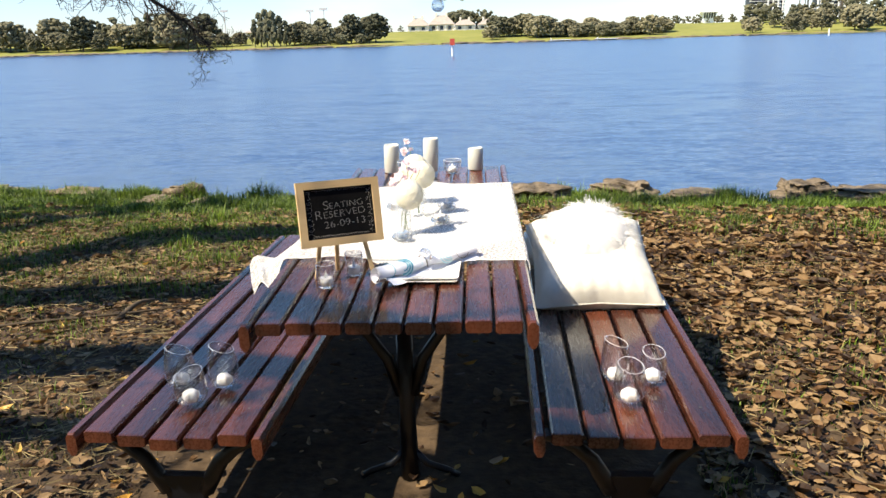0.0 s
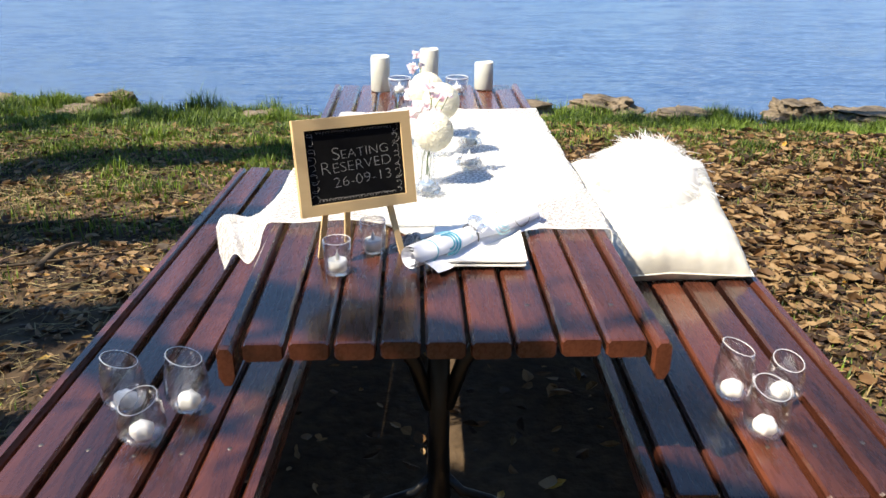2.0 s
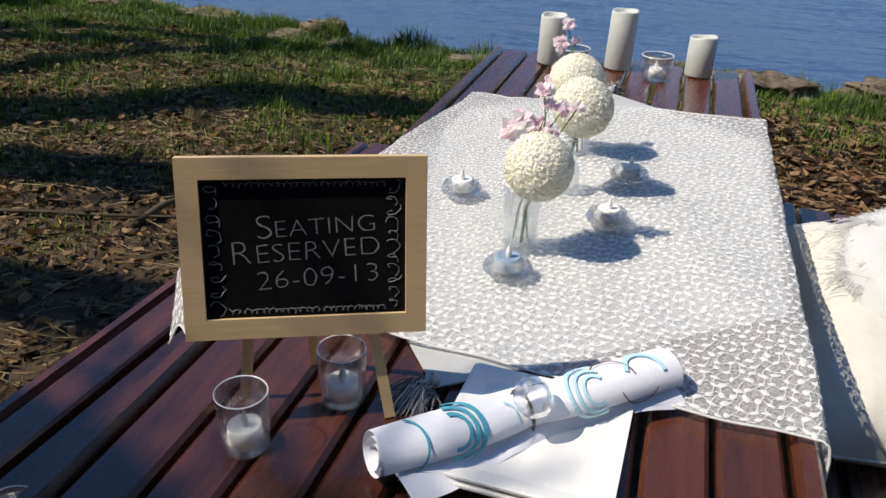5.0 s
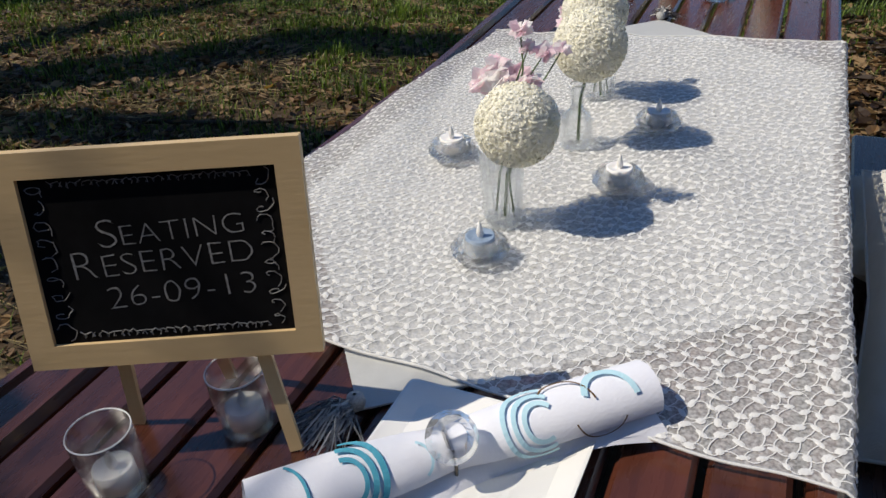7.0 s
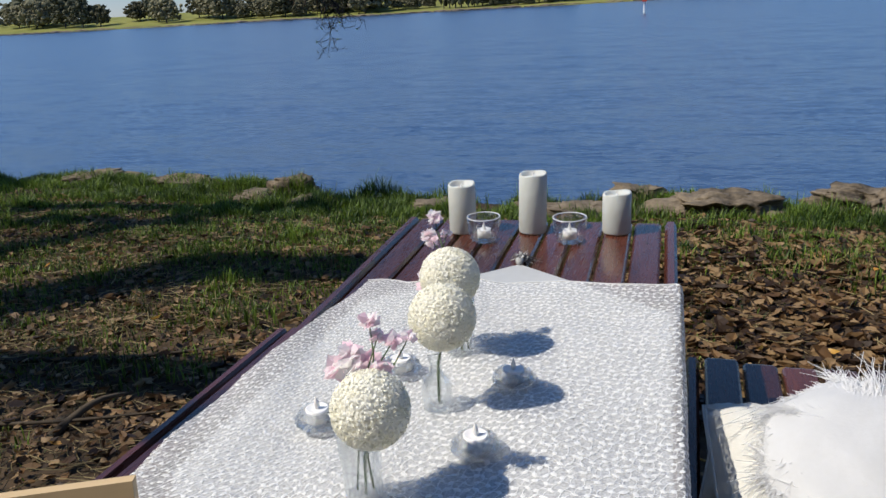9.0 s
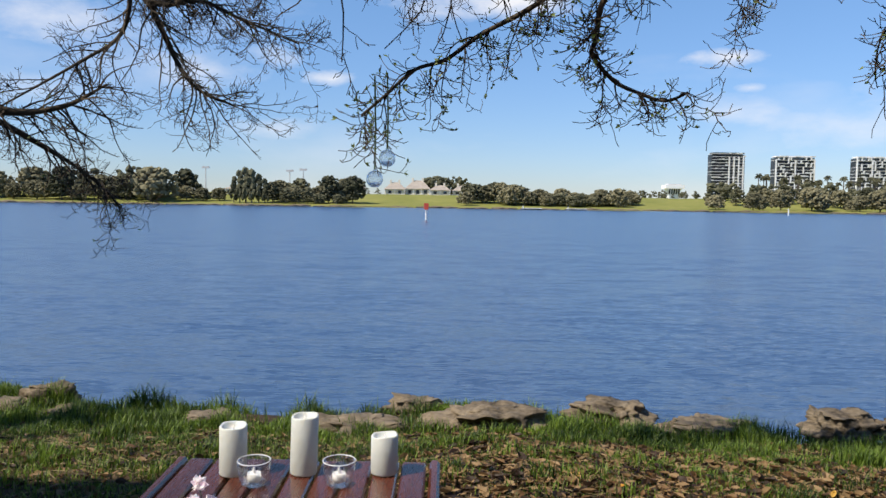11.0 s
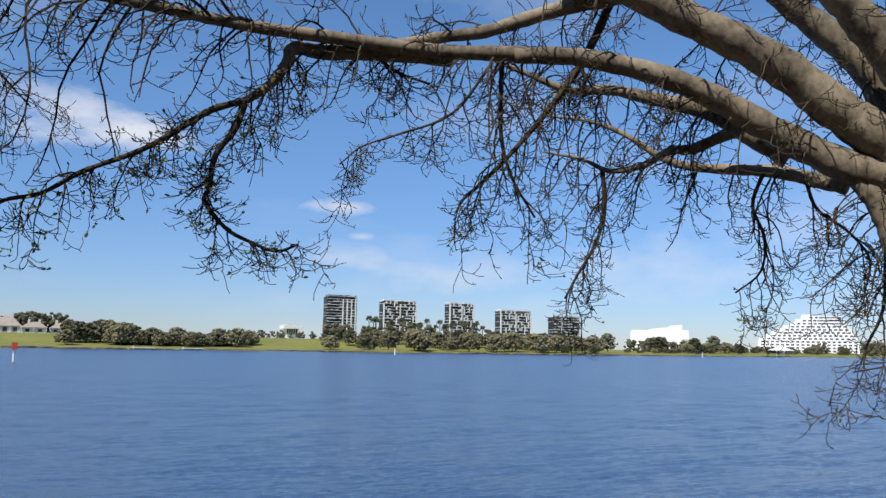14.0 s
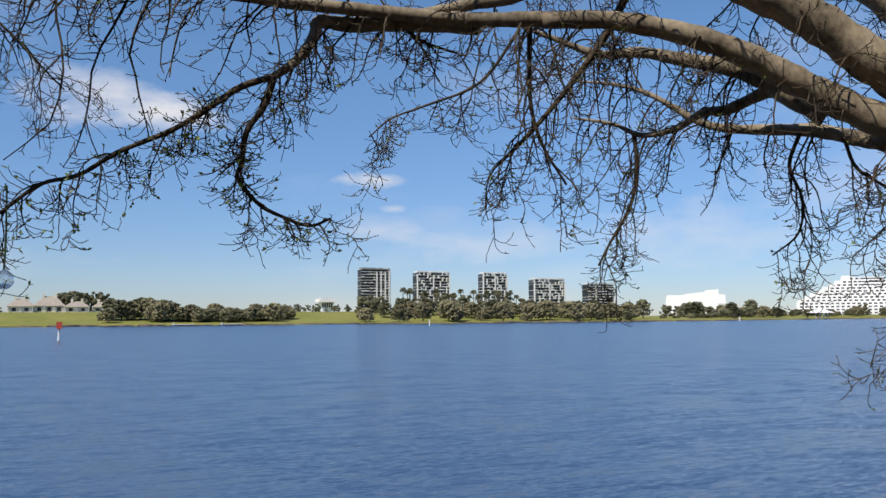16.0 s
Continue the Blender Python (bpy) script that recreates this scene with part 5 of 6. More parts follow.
# ---- cushions ----
def cushion(name, label, m, w, h, puff, seed, material, group=""):
    t = thing(name, label, "cushion", m, group)
    s = Shape()
    n = 34
    rng = random.Random(seed)
    for sgn in (1, -1):
        base = len(s.v)
        for j in range(n + 1):
            for i in range(n + 1):
                u, v = 2 * i / n - 1, 2 * j / n - 1
                k = max(0.0, (1 - u ** 4) * (1 - v ** 4)) ** 0.55
                pin = 1 - 0.075 * (1 - abs(v)) * abs(u) ** 2
                pin2 = 1 - 0.075 * (1 - abs(u)) * abs(v) ** 2
                wr = 0.008 * noise.noise(Vector((u * 3.2 + seed, v * 3.2, sgn))) * k ** 0.5
                edge = max(abs(u), abs(v))
                pleat = 0.014 * math.sin(30 * (u if abs(v) > abs(u) else v)) * max(0, edge - 0.6) * (1 - edge) * 6
                s.v.append((u * w / 2 * pin, v * h / 2 * pin2, sgn * (puff * k + wr + pleat)))
        for j in range(n):
            for i in range(n):
                a = base + j * (n + 1) + i
                q = (a, a + 1, a + n + 2, a + n + 1)
                s.f.append(q if sgn > 0 else q[::-1])
    part("cover", s, material, t, smooth=True)
    edge_pts = []
    for c in range(4):
        for i in range(12):
            f = 2 * i / 12 - 1
            u, v = ((f, -1), (1, f), (-f, 1), (-1, -f))[c]
            edge_pts.append((u * w / 2 * (1 - 0.075 * (1 - abs(v)) * abs(u) ** 2), v * h / 2 * (1 - 0.075 * (1 - abs(u)) * abs(v) ** 2), 0))
    part("seam", Shape().tube(edge_pts + edge_pts[:1], [0.0035] * 49, 5), material, t, smooth=True)
    return t


cushion("cushion", "plump cream linen cushion leaning on the bench", Matrix.Translation((0.720, 1.150, 0.575)) @ pose(0, 0, 0, 22, 0, 1), 0.50, 0.56, 0.105, 1, LINEN, "cushions on the bench")


cushion("cushion", "soft cream cushion lying flat behind another one", Matrix.Translation((0.700, 1.475, 0.535)) @ pose(0, 0, 0, 4, 0, -3), 0.47, 0.36, 0.062, 4, LINEN, "cushions on the bench")


def feather_cushion():
    m = Matrix.Translation((0.712, 1.215, 0.688)) @ pose(0, 0, 0, 20, 0, 3)
    t = thing("feather_cushion", "round white feathery cushion lying on a cream cushion", "cushion", m)
    part("core", Shape().ball((0, 0, 0.0), (0.170, 0.190, 0.074), 0.05, 4, 5, 3.0), FUR, t, smooth=True)
    s = Shape()
    rng = random.Random(9)
    for i in range(15000):
        z = rng.uniform(0.0, 1)
        a = rng.uniform(0, 6.28)
        r = math.sqrt(1 - z * z)
        d = Vector((r * math.cos(a), r * math.sin(a), z))
        p = Vector((d.x * 0.160, d.y * 0.182, d.z * 0.065))
        lay = noise.noise_vector(d * 3.1) * 1.5
        tang = Vector((-d.y, d.x, 0)) * rng.uniform(-.5, .5) + Vector((d.x, d.y, 0)) * rng.uniform(-0.3, 0.6) + Vector((lay.x, lay.y, -0.1))
        k = rng.uniform(0.016, 0.046) * (1.9 if i % 23 == 0 else 1) * (1 + 0.9 * noise.noise(d * 4.3))
        q = p + (d * 0.14 + tang * 0.8) * k * 0.6
        e = q + (tang * 0.9 + Vector((rng.uniform(-.5, .5), rng.uniform(-.5, .5), rng.uniform(-.5, .2)))) * k * 0.7
        s.tube([p, q, e], [0.0009, 0.0008, 0.0004], 3, cap=False)
    part("feather_trim", s, FUR, t, "fine white feather fronds")


feather_cushion()


# ---- trees ----
def smooth_line(pts, n):
    """A rounded line through control points."""
    P = [Vector(p) for p in pts]
    P = [P[0] * 2 - P[1]] + P + [P[-1] * 2 - P[-2]]
    out = []
    for i in range(1, len(P) - 2):
        for k in range(n):
            t = k / n
            a, b, c, d = P[i - 1], P[i], P[i + 1], P[i + 2]
            out.append(0.5 * ((2 * b) + (c - a) * t + (2 * a - 5 * b + 4 * c - d) * t * t + (3 * b - a - 3 * c + d) * t ** 3))
    out.append(P[-2])
    return out


def limb(parent, name, pts, r0, r1, sides=12, label="", n=5, bark=None):
    line = smooth_line(pts, n)
    k = len(line) - 1
    rad = [(r0 + (r1 - r0) * (i / k) ** 0.9) * (1 + 0.05 * math.sin(i * 2.3) + 0.04 * math.sin(i * 5.1 + 1)) for i in range(k + 1)]
    part(name, Shape().tube(line, rad, sides), bark or BARK, parent, label, True)
    return line, rad


def shoot(s, buds, rng, p, d, length, r, level, curl, green):
    """A short side twig that bends upwards to a swollen bud and bears smaller ones."""
    n = 4 if level == 1 else 3
    d = d.normalized()
    pts, rad = [Vector(p)], [r]
    for i in range(n):
        d = (d + Vector((rng.gauss(0, 0.22), rng.gauss(0, 0.22), rng.gauss(0, 0.14) + curl * (i + 1) / n))).normalized()
        pts.append(pts[-1] + d * length / n)
        rad.append(max(0.0027, r * (1 - 0.5 * (i + 1) / n)))
    rad[-1] = rad[-2] * 1.25 if level == 2 else rad[-1]
    s.tube(pts, rad, 3, cap=False)
    if level == 1:
        for k in range(rng.randint(0, 2)):
            i = rng.randint(1, n - 1)
            ax = (pts[i + 1] - pts[i]).normalized()
            side = ax.orthogonal()
            side.rotate(Matrix.Rotation(rng.uniform(0, 6.28), 3, ax))
            shoot(s, buds, rng, pts[i].lerp(pts[i + 1], rng.random()), ax * 0.6 + side.normalized() * 0.9, rng.uniform(0.035, 0.10), r * 0.8, 2, curl * 1.3, green)
    if rng.random() < green:
        e, ax = pts[-1], d
        for k in range(3):
            sd = ax.orthogonal()
            sd.rotate(Matrix.Rotation(rng.uniform(0, 6.28), 3, ax))
            w = sd.normalized()
            ln = rng.uniform(0.018, 0.042)
            b = len(buds.v)
            mid = e + (ax * 0.7 + w * 0.6) * ln * 0.5
            cr = ax.cross(w).normalized() * ln * 0.22
            buds.v += [tuple(e), tuple(mid + cr), tuple(e + (ax * 0.7 + w * 0.7) * ln), tuple(mid - cr)]
            buds.f.append((b, b + 1, b + 2, b + 3))


def grow(s, buds, rng, p, d, length, r, droop, green, curl=0.25, fork=True):
    """A twig that hangs from its limb, turns its tip up at the end and bears curled side twigs."""
    n = 8
    pts, rad = [Vector(p)], [r]
    d = d.normalized()
    for i in range(n):
        f = i / n
        pull = droop * (1.0 if f < 0.72 else -1.2)
        d = (d + Vector((rng.gauss(0, 0.19), rng.gauss(0, 0.19), rng.gauss(0, 0.12) - pull))).normalized()
        pts.append(pts[-1] + d * length / n)
        rad.append(max(0.0030, r * (1 - 0.62 * (i + 1) / n)))
    s.tube(pts, rad, 4, cap=False)
    for i in range(1, n):
        ax = (pts[i + 1] - pts[i]).normalized()
        side = ax.orthogonal()
        side.rotate(Matrix.Rotation(rng.uniform(0, 6.28), 3, ax))
        q = pts[i].lerp(pts[i + 1], rng.random())
        if fork and rng.random() < 0.16:
            grow(s, buds, rng, q, ax * 0.7 + side.normalized() * 0.7, length * rng.uniform(0.35, 0.65), rad[i] * 0.75, droop * 0.9, green, curl, False)
        for k in range(1 if rng.random() < 0.82 else 0):
            side.rotate(Matrix.Rotation(2.4, 3, ax))
            shoot(s, buds, rng, q, ax * rng.uniform(0.3, 0.8) + side.normalized() * 0.8, rng.uniform(0.07, 0.22), max(0.0032, rad[i] * 0.6), 1, curl, green)


def dress(s, buds, rng, line, rad, f0, f1, count, length, droop, green, r=0.010, lean=(0, 0, -0.2), curl=0.25):
    k = len(line) - 1
    for j in range(count):
        f = (f0 + (f1 - f0) * (j + rng.uniform(0.1, 0.9)) / count) * k
        i = min(k - 1, int(f))
        p = line[i].lerp(line[i + 1], f - i)
        ax = (line[i + 1] - line[i]).normalized()
        side = ax.orthogonal()
        side.rotate(Matrix.Rotation(rng.uniform(0, 6.28), 3, ax))
        d = ax * rng.uniform(0.3, 0.9) + side.normalized() * rng.uniform(0.5, 1) + Vector(lean)
        grow(s, buds, rng, p, d, length * rng.uniform(0.55, 1.2), min(r, rad[i] * 0.6), droop, green, curl)


def right_tree():
    t = thing("leaning_tree", "leaning grey-barked bare tree with drooping budding twigs", "tree")
    rng = random.Random(31)
    tw, buds = Shape(), Shape()
    limb(t, "trunk", [(7.55, 0.30, -0.45), (7.30, 0.90, 0.20), (6.68, 2.05, 1.20), (6.51, 2.37, 1.85), (6.28, 2.64, 2.36), (6.04, 2.87, 2.74), (5.78, 3.06, 3.05), (5.64, 3.10, 3.21)], 0.53, 0.185, 18, "thick smooth grey-brown leaning trunk")
    A = limb(t, "limb", [(5.79, 2.86, 2.73), (5.54, 3.05, 2.83), (5.27, 3.24, 2.92), (4.95, 3.43, 3.10), (4.70, 3.52, 3.23), (4.44, 3.60, 3.36), (4.16, 3.69, 3.47), (3.82, 3.82, 3.56), (3.47, 3.94, 3.60), (3.10, 4.07, 3.58)], 0.138, 0.052, 12)
    A1 = limb(t, "limb", [(3.42, 3.97, 3.60), (3.04, 4.12, 3.60), (2.69, 4.28, 3.60), (2.32, 4.41, 3.62), (1.96, 4.51, 3.64), (1.62, 4.57, 3.64), (1.29, 4.61, 3.65), (0.99, 4.62, 3.66), (0.69, 4.62, 3.66), (0.28, 4.59, 3.65), (-0.19, 4.54, 3.61), (-0.64, 4.47, 3.50)], 0.055, 0.024, 12)
    S = limb(t, "limb", [(2.78, 4.33, 3.59), (2.31, 4.51, 3.60), (1.99, 4.60, 3.57), (1.78, 4.63, 3.57), (1.75, 4.64, 3.48), (1.70, 4.66, 3.39), (1.62, 4.68, 3.29), (1.51, 4.70, 3.20)], 0.062, 0.026, 9)
    A2 = limb(t, "limb", [(1.51, 4.70, 3.20), (1.31, 4.75, 3.12), (1.16, 4.80, 3.01), (1.06, 4.82, 2.93), (0.90, 4.85, 2.82), (0.61, 4.88, 2.67), (0.40, 4.90, 2.52), (0.20, 4.89, 2.45), (0.02, 4.89, 2.29), (-0.13, 4.88, 2.16)], 0.024, 0.009, 8, bark=TWIG)
    A3 = limb(t, "limb", [(1.50, 4.71, 3.18), (1.46, 4.77, 3.02), (1.36, 4.83, 2.85), (1.34, 4.87, 2.65), (1.32, 4.89, 2.56), (1.46, 4.89, 2.40), (1.62, 4.87, 2.32), (1.78, 4.84, 2.27), (1.91, 4.80, 2.32)], 0.024, 0.009, 8, bark=TWIG)
    B2 = limb(t, "limb", [(4.25, 3.50, 4.35), (3.97, 3.79, 4.17), (3.78, 3.92, 4.07), (3.53, 4.06, 4.01), (3.28, 4.20, 3.92), (3.02, 4.32, 3.82), (2.75, 4.41, 3.76), (2.43, 4.50, 3.68), (2.20, 4.50, 3.65), (2.0, 4.51, 3.64)], 0.070, 0.026, 12)
    B = limb(t, "limb", [(5.74, 2.91, 2.83), (5.52, 3.04, 3.01), (5.31, 3.15, 3.17), (5.08, 3.25, 3.34), (4.81, 3.36, 3.56), (4.51, 3.49, 3.74), (4.20, 3.61, 3.88), (3.80, 3.76, 4.06), (3.35, 3.92, 4.19)], 0.170, 0.098, 12)
    C = limb(t, "limb", [(5.91, 2.96, 2.97), (5.72, 3.09, 3.22), (5.58, 3.16, 3.40), (5.42, 3.21, 3.65), (5.19, 3.32, 3.88), (5.01, 3.40, 4.04), (4.75, 3.50, 4.27)], 0.140, 0.085, 12)
    D = limb(t, "limb", [(5.80, 2.78, 2.88), (5.63, 2.84, 3.09), (5.47, 2.87, 3.29), (5.29, 2.89, 3.54), (5.06, 2.95, 3.78), (4.89, 2.98, 3.92), (4.62, 3.05, 4.14)], 0.185, 0.088, 12)
    D2 = limb(t, "limb", [(5.76, 2.91, 3.19), (5.60, 2.94, 3.54), (5.48, 2.94, 3.76), (5.40, 2.91, 3.92), (5.29, 2.86, 4.14)], 0.104, 0.054, 12)
    E = limb(t, "limb", [(5.24, 3.70, 3.10), (5.05, 3.87, 3.27), (4.91, 3.97, 3.39), (4.72, 4.12, 3.50), (4.49, 4.31, 3.58), (4.23, 4.49, 3.66), (3.98, 4.68, 3.67), (3.68, 4.83, 3.80), (3.43, 4.94, 3.90)], 0.100, 0.012, 9)
    E2 = limb(t, "limb", [(5.08, 3.91, 3.29), (5.01, 4.03, 3.32), (4.86, 4.27, 3.23), (4.75, 4.42, 3.23), (4.65, 4.60, 3.14), (4.47, 4.80, 3.11), (4.29, 4.95, 3.22), (4.05, 5.15, 3.29)], 0.059, 0.009, 8)
    Fl = limb(t, "limb", [(5.58, 3.51, 2.88), (5.52, 3.68, 2.94), (5.37, 3.93, 3.04), (5.21, 4.19, 3.09), (5.04, 4.45, 3.14), (4.90, 4.64, 3.23), (4.66, 4.86, 3.46), (4.45, 5.06, 3.59), (4.16, 5.32, 3.66)], 0.069, 0.009, 9)
    L5 = limb(t, "limb", [(3.90, 3.88, 4.27), (3.83, 3.98, 4.09), (3.78, 4.07, 3.87), (3.68, 4.21, 3.59), (3.51, 4.39, 3.28), (3.30, 4.55, 2.98), (3.09, 4.67, 2.74)], 0.042, 0.012, 8, bark=TWIG)
    L6 = limb(t, "limb", [(3.09, 4.21, 3.60), (3.10, 4.23, 3.50), (3.16, 4.33, 3.12), (3.25, 4.34, 2.84), (3.41, 4.29, 2.56)], 0.022, 0.008, 8, bark=TWIG)
    L7 = limb(t, "limb", [(4.43, 4.85, 3.13), (4.47, 4.88, 2.88), (4.45, 4.94, 2.57), (4.33, 5.06, 2.27), (4.25, 5.12, 2.08)], 0.020, 0.008, 8, bark=TWIG)
    L8 = limb(t, "limb", [(5.29, 3.99, 3.04), (5.25, 4.07, 2.79), (5.31, 4.02, 2.54), (5.29, 4.05, 2.28), (5.16, 4.18, 2.12)], 0.017, 0.006, 8, bark=TWIG)
    L9 = limb(t, "limb", [(5.41, 3.72, 2.95), (5.46, 3.67, 2.72), (5.58, 3.52, 2.55), (5.65, 3.41, 2.34), (5.62, 3.44, 2.10)], 0.015, 0.006, 8, bark=TWIG)
    G = limb(t, "limb", [(6.13, 2.50, 1.96), (5.96, 2.68, 2.08), (5.80, 2.84, 2.15), (5.62, 2.99, 2.23), (5.50, 3.06, 2.27), (5.46, 3.09, 2.40), (5.42, 3.12, 2.56), (5.36, 3.16, 2.71), (5.29, 3.22, 2.84)], 0.116, 0.064, 12)
    H = limb(t, "limb", [(5.74, 2.91, 3.62), (5.84, 2.78, 3.68), (5.99, 2.61, 3.64), (6.13, 2.50, 3.52), (6.29, 2.37, 3.36), (6.47, 2.16, 3.19)], 0.037, 0.062, 9)
    H2 = limb(t, "limb", [(6.36, 2.33, 3.33), (6.30, 2.53, 3.44), (6.25, 2.75, 3.44), (6.18, 2.97, 3.45), (6.16, 3.15, 3.39)], 0.057, 0.022, 8, bark=TWIG)
    H3 = limb(t, "limb", [(6.32, 2.59, 3.47), (6.29, 2.64, 3.34), (6.27, 2.70, 3.16), (6.28, 2.73, 2.88)], 0.027, 0.012, 8, bark=TWIG)
    K = limb(t, "limb", [(5.51, 1.90, 3.00), (5.29, 1.89, 3.27), (5.06, 1.93, 3.43), (4.81, 1.99, 3.58)], 0.141, 0.094, 12)
    R1 = limb(t, "limb", [(6.01, 2.17, 1.72), (5.83, 2.37, 1.61), (5.64, 2.57, 1.67), (5.44, 2.76, 1.64), (5.22, 2.96, 1.61), (5.01, 3.12, 1.56)], 0.011, 0.005, 8, bark=TWIG)
    R2 = limb(t, "limb", [(6.16, 3.61, 2.69), (6.02, 3.54, 2.35), (5.85, 3.47, 1.98), (5.62, 3.46, 1.71)], 0.017, 0.009, 8, bark=TWIG)
    M1 = limb(t, "limb", [(2.17, 4.45, 3.67), (2.41, 4.53, 3.52), (2.71, 4.54, 3.46)], 0.017, 0.008, 8, bark=TWIG)
    N1 = limb(t, "limb", [(3.44, 4.94, 3.88), (3.22, 5.18, 3.50), (2.83, 5.39, 3.32), (2.59, 5.49, 3.22), (2.43, 5.55, 3.07)], 0.015, 0.006, 8, bark=TWIG)
    for row, f0, count, length, droop, green, r in (
            (A, 0.30, 16, 0.60, 0.26, 0.05, 0.009), (A1, 0.0, 52, 0.66, 0.27, 0.06, 0.010), (S, 0.35, 13, 0.60, 0.28, 0.08, 0.009), (A2, 0.1, 28, 0.36, 0.30, 0.42, 0.008), (A3, 0.1, 20, 0.29, 0.30, 0.32, 0.008),
            (B2, 0.1, 18, 0.60, 0.20, 0.04, 0.009), (B, 0.30, 18, 0.65, 0.22, 0.04, 0.009), (C, 0.4, 7, 0.60, 0.20, 0.03, 0.009), (D, 0.4, 8, 0.60, 0.20, 0.03, 0.009), (D2, 0.3, 5, 0.60, 0.20, 0.03, 0.009),
            (E, 0.2, 22, 0.72, 0.27, 0.08, 0.010), (E2, 0.2, 17, 0.70, 0.29, 0.10, 0.010), (Fl, 0.15, 22, 0.70, 0.29, 0.10, 0.010), (L5, 0.25, 17, 0.60, 0.29, 0.14, 0.009), (L6, 0.2, 11, 0.55, 0.30, 0.16, 0.008),
            (L7, 0.15, 13, 0.52, 0.30, 0.10, 0.008), (L8, 0.15, 12, 0.55, 0.28, 0.06, 0.008), (L9, 0.15, 12, 0.55, 0.28, 0.05, 0.008), (G, 0.55, 12, 0.75, 0.28, 0.04, 0.009), (H, 0.1, 9, 0.55, 0.22, 0.04, 0.009),
            (H2, 0.1, 9, 0.55, 0.25, 0.04, 0.009), (H3, 0.1, 6, 0.40, 0.26, 0.04, 0.008), (K, 0.3, 5, 0.60, 0.20, 0.03, 0.009), (R1, 0.1, 10, 0.36, 0.22, 0.05, 0.007), (R2, 0.2, 9, 0.50, 0.26, 0.05, 0.008),
            (M1, 0.1, 6, 0.45, 0.28, 0.08, 0.008), (N1, 0.15, 12, 0.45, 0.28, 0.08, 0.008)):
        dress(tw, buds, rng, *row, f0, 1.0, round(count * 0.80), length, droop, green, r * 0.9)
    dress(tw, buds, rng, *A1, 0.42, 1.0, 18, 1.05, 0.24, 0.05, 0.011)
    part("twig_tangle", tw, TWIG, t, "fine drooping budded twigs")
    part("young_foliage", buds, BUD, t, "small fresh green leaves")


def left_tree():
    t = thing("bare_tree", "bare dark-twigged tree reaching out over the river", "tree")
    rng = random.Random(77)
    tw, buds = Shape(), Shape()
    limb(t, "trunk", [(-9.4, 6.3, -0.6), (-9.1, 6.6, 1.2), (-8.3, 7.1, 3.0), (-7.2, 7.5, 4.4)], 0.42, 0.24, 14, "grey leaning trunk")
    top = limb(t, "limb", [(-7.6, 7.3, 4.0), (-6.2, 7.7, 5.2), (-4.6, 8.0, 5.7), (-3.6, 8.1, 5.5), (-3.19, 8.13, 4.92), (-2.99, 8.49, 4.11), (-2.78, 8.73, 3.45), (-2.49, 8.82, 2.9), (-2.0, 8.89, 2.66)], 0.10, 0.011, 9, bark=TWIG)
    l2 = limb(t, "limb", [(-3.1, 8.3, 4.4), (-3.06, 8.51, 3.94), (-3.19, 8.58, 3.41), (-3.64, 8.55, 3.09), (-4.41, 8.34, 2.57)], 0.04, 0.010, 8, bark=TWIG)
    l3 = limb(t, "limb", [(-8.3, 7.1, 3.0), (-6.6, 7.6, 3.3), (-5.08, 7.99, 2.92), (-4.41, 8.34, 2.54), (-3.83, 8.53, 2.6), (-3.36, 8.6, 2.86)], 0.10, 0.012, 8, bark=TWIG)
    l4 = limb(t, "limb", [(-6.6, 7.6, 3.3), (-5.05, 8.4, 2.69), (-4.28, 8.78, 2.24), (-3.73, 8.96, 1.85), (-3.42, 9.1, 1.5)], 0.06, 0.006, 8, bark=TWIG)
    l5 = limb(t, "limb", [(-2.86, 8.62, 3.75), (-2.53, 8.57, 3.76), (-2.28, 8.59, 3.77), (-1.94, 8.67, 3.62), (-1.60, 8.73, 3.49), (-1.27, 8.78, 3.36)], 0.036, 0.008, 8, bark=TWIG)
    l6 = limb(t, "limb", [(-3.6, 8.1, 5.5), (-2.0, 8.0, 5.2), (-0.6, 8.0, 4.6), (0.2, 8.2, 3.9)], 0.035, 0.007, 8, bark=TWIG)
    l7 = limb(t, "limb", [(-2.86, 8.62, 3.75), (-2.60, 8.55, 3.73), (-2.37, 8.55, 3.84), (-2.06, 8.52, 4.11), (-1.69, 8.47, 4.41), (-1.29, 8.40, 4.74), (-0.92, 8.28, 5.08)], 0.032, 0.016, 8, bark=TWIG)
    l8 = limb(t, "limb", [(-1.35, 8.41, 4.67), (-1.47, 8.50, 4.31), (-1.58, 8.58, 3.95), (-1.75, 8.62, 3.60)], 0.013, 0.007, 8, bark=TWIG)
    dress(tw, buds, rng, *top, 0.45, 1.0, 44, 0.85, 0.06, 0.03, 0.012)
    dress(tw, buds, rng, *l2, 0.1, 1.0, 20, 0.75, 0.05, 0.03, 0.011)
    dress(tw, buds, rng, *l3, 0.35, 1.0, 38, 0.8, 0.05, 0.03, 0.012)
    dress(tw, buds, rng, *l4, 0.3, 1.0, 32, 0.6, 0.08, 0.03, 0.010)
    dress(tw, buds, rng, *l5, 0.1, 1.0, 34, 0.62, 0.05, 0.04, 0.010)
    dress(tw, buds, rng, *l7, 0.05, 1.0, 30, 0.62, 0.08, 0.04, 0.010)
    dress(tw, buds, rng, *l8, 0.1, 1.0, 12, 0.5, 0.10, 0.04, 0.009)
    dress(tw, buds, rng, *l6, 0.3, 1.0, 26, 1.0, 0.24, 0.04, 0.010)
    part("twig_tangle", tw, TWIG, t, "fine dark bare twigs")
    part("young_foliage", buds, BUD, t)


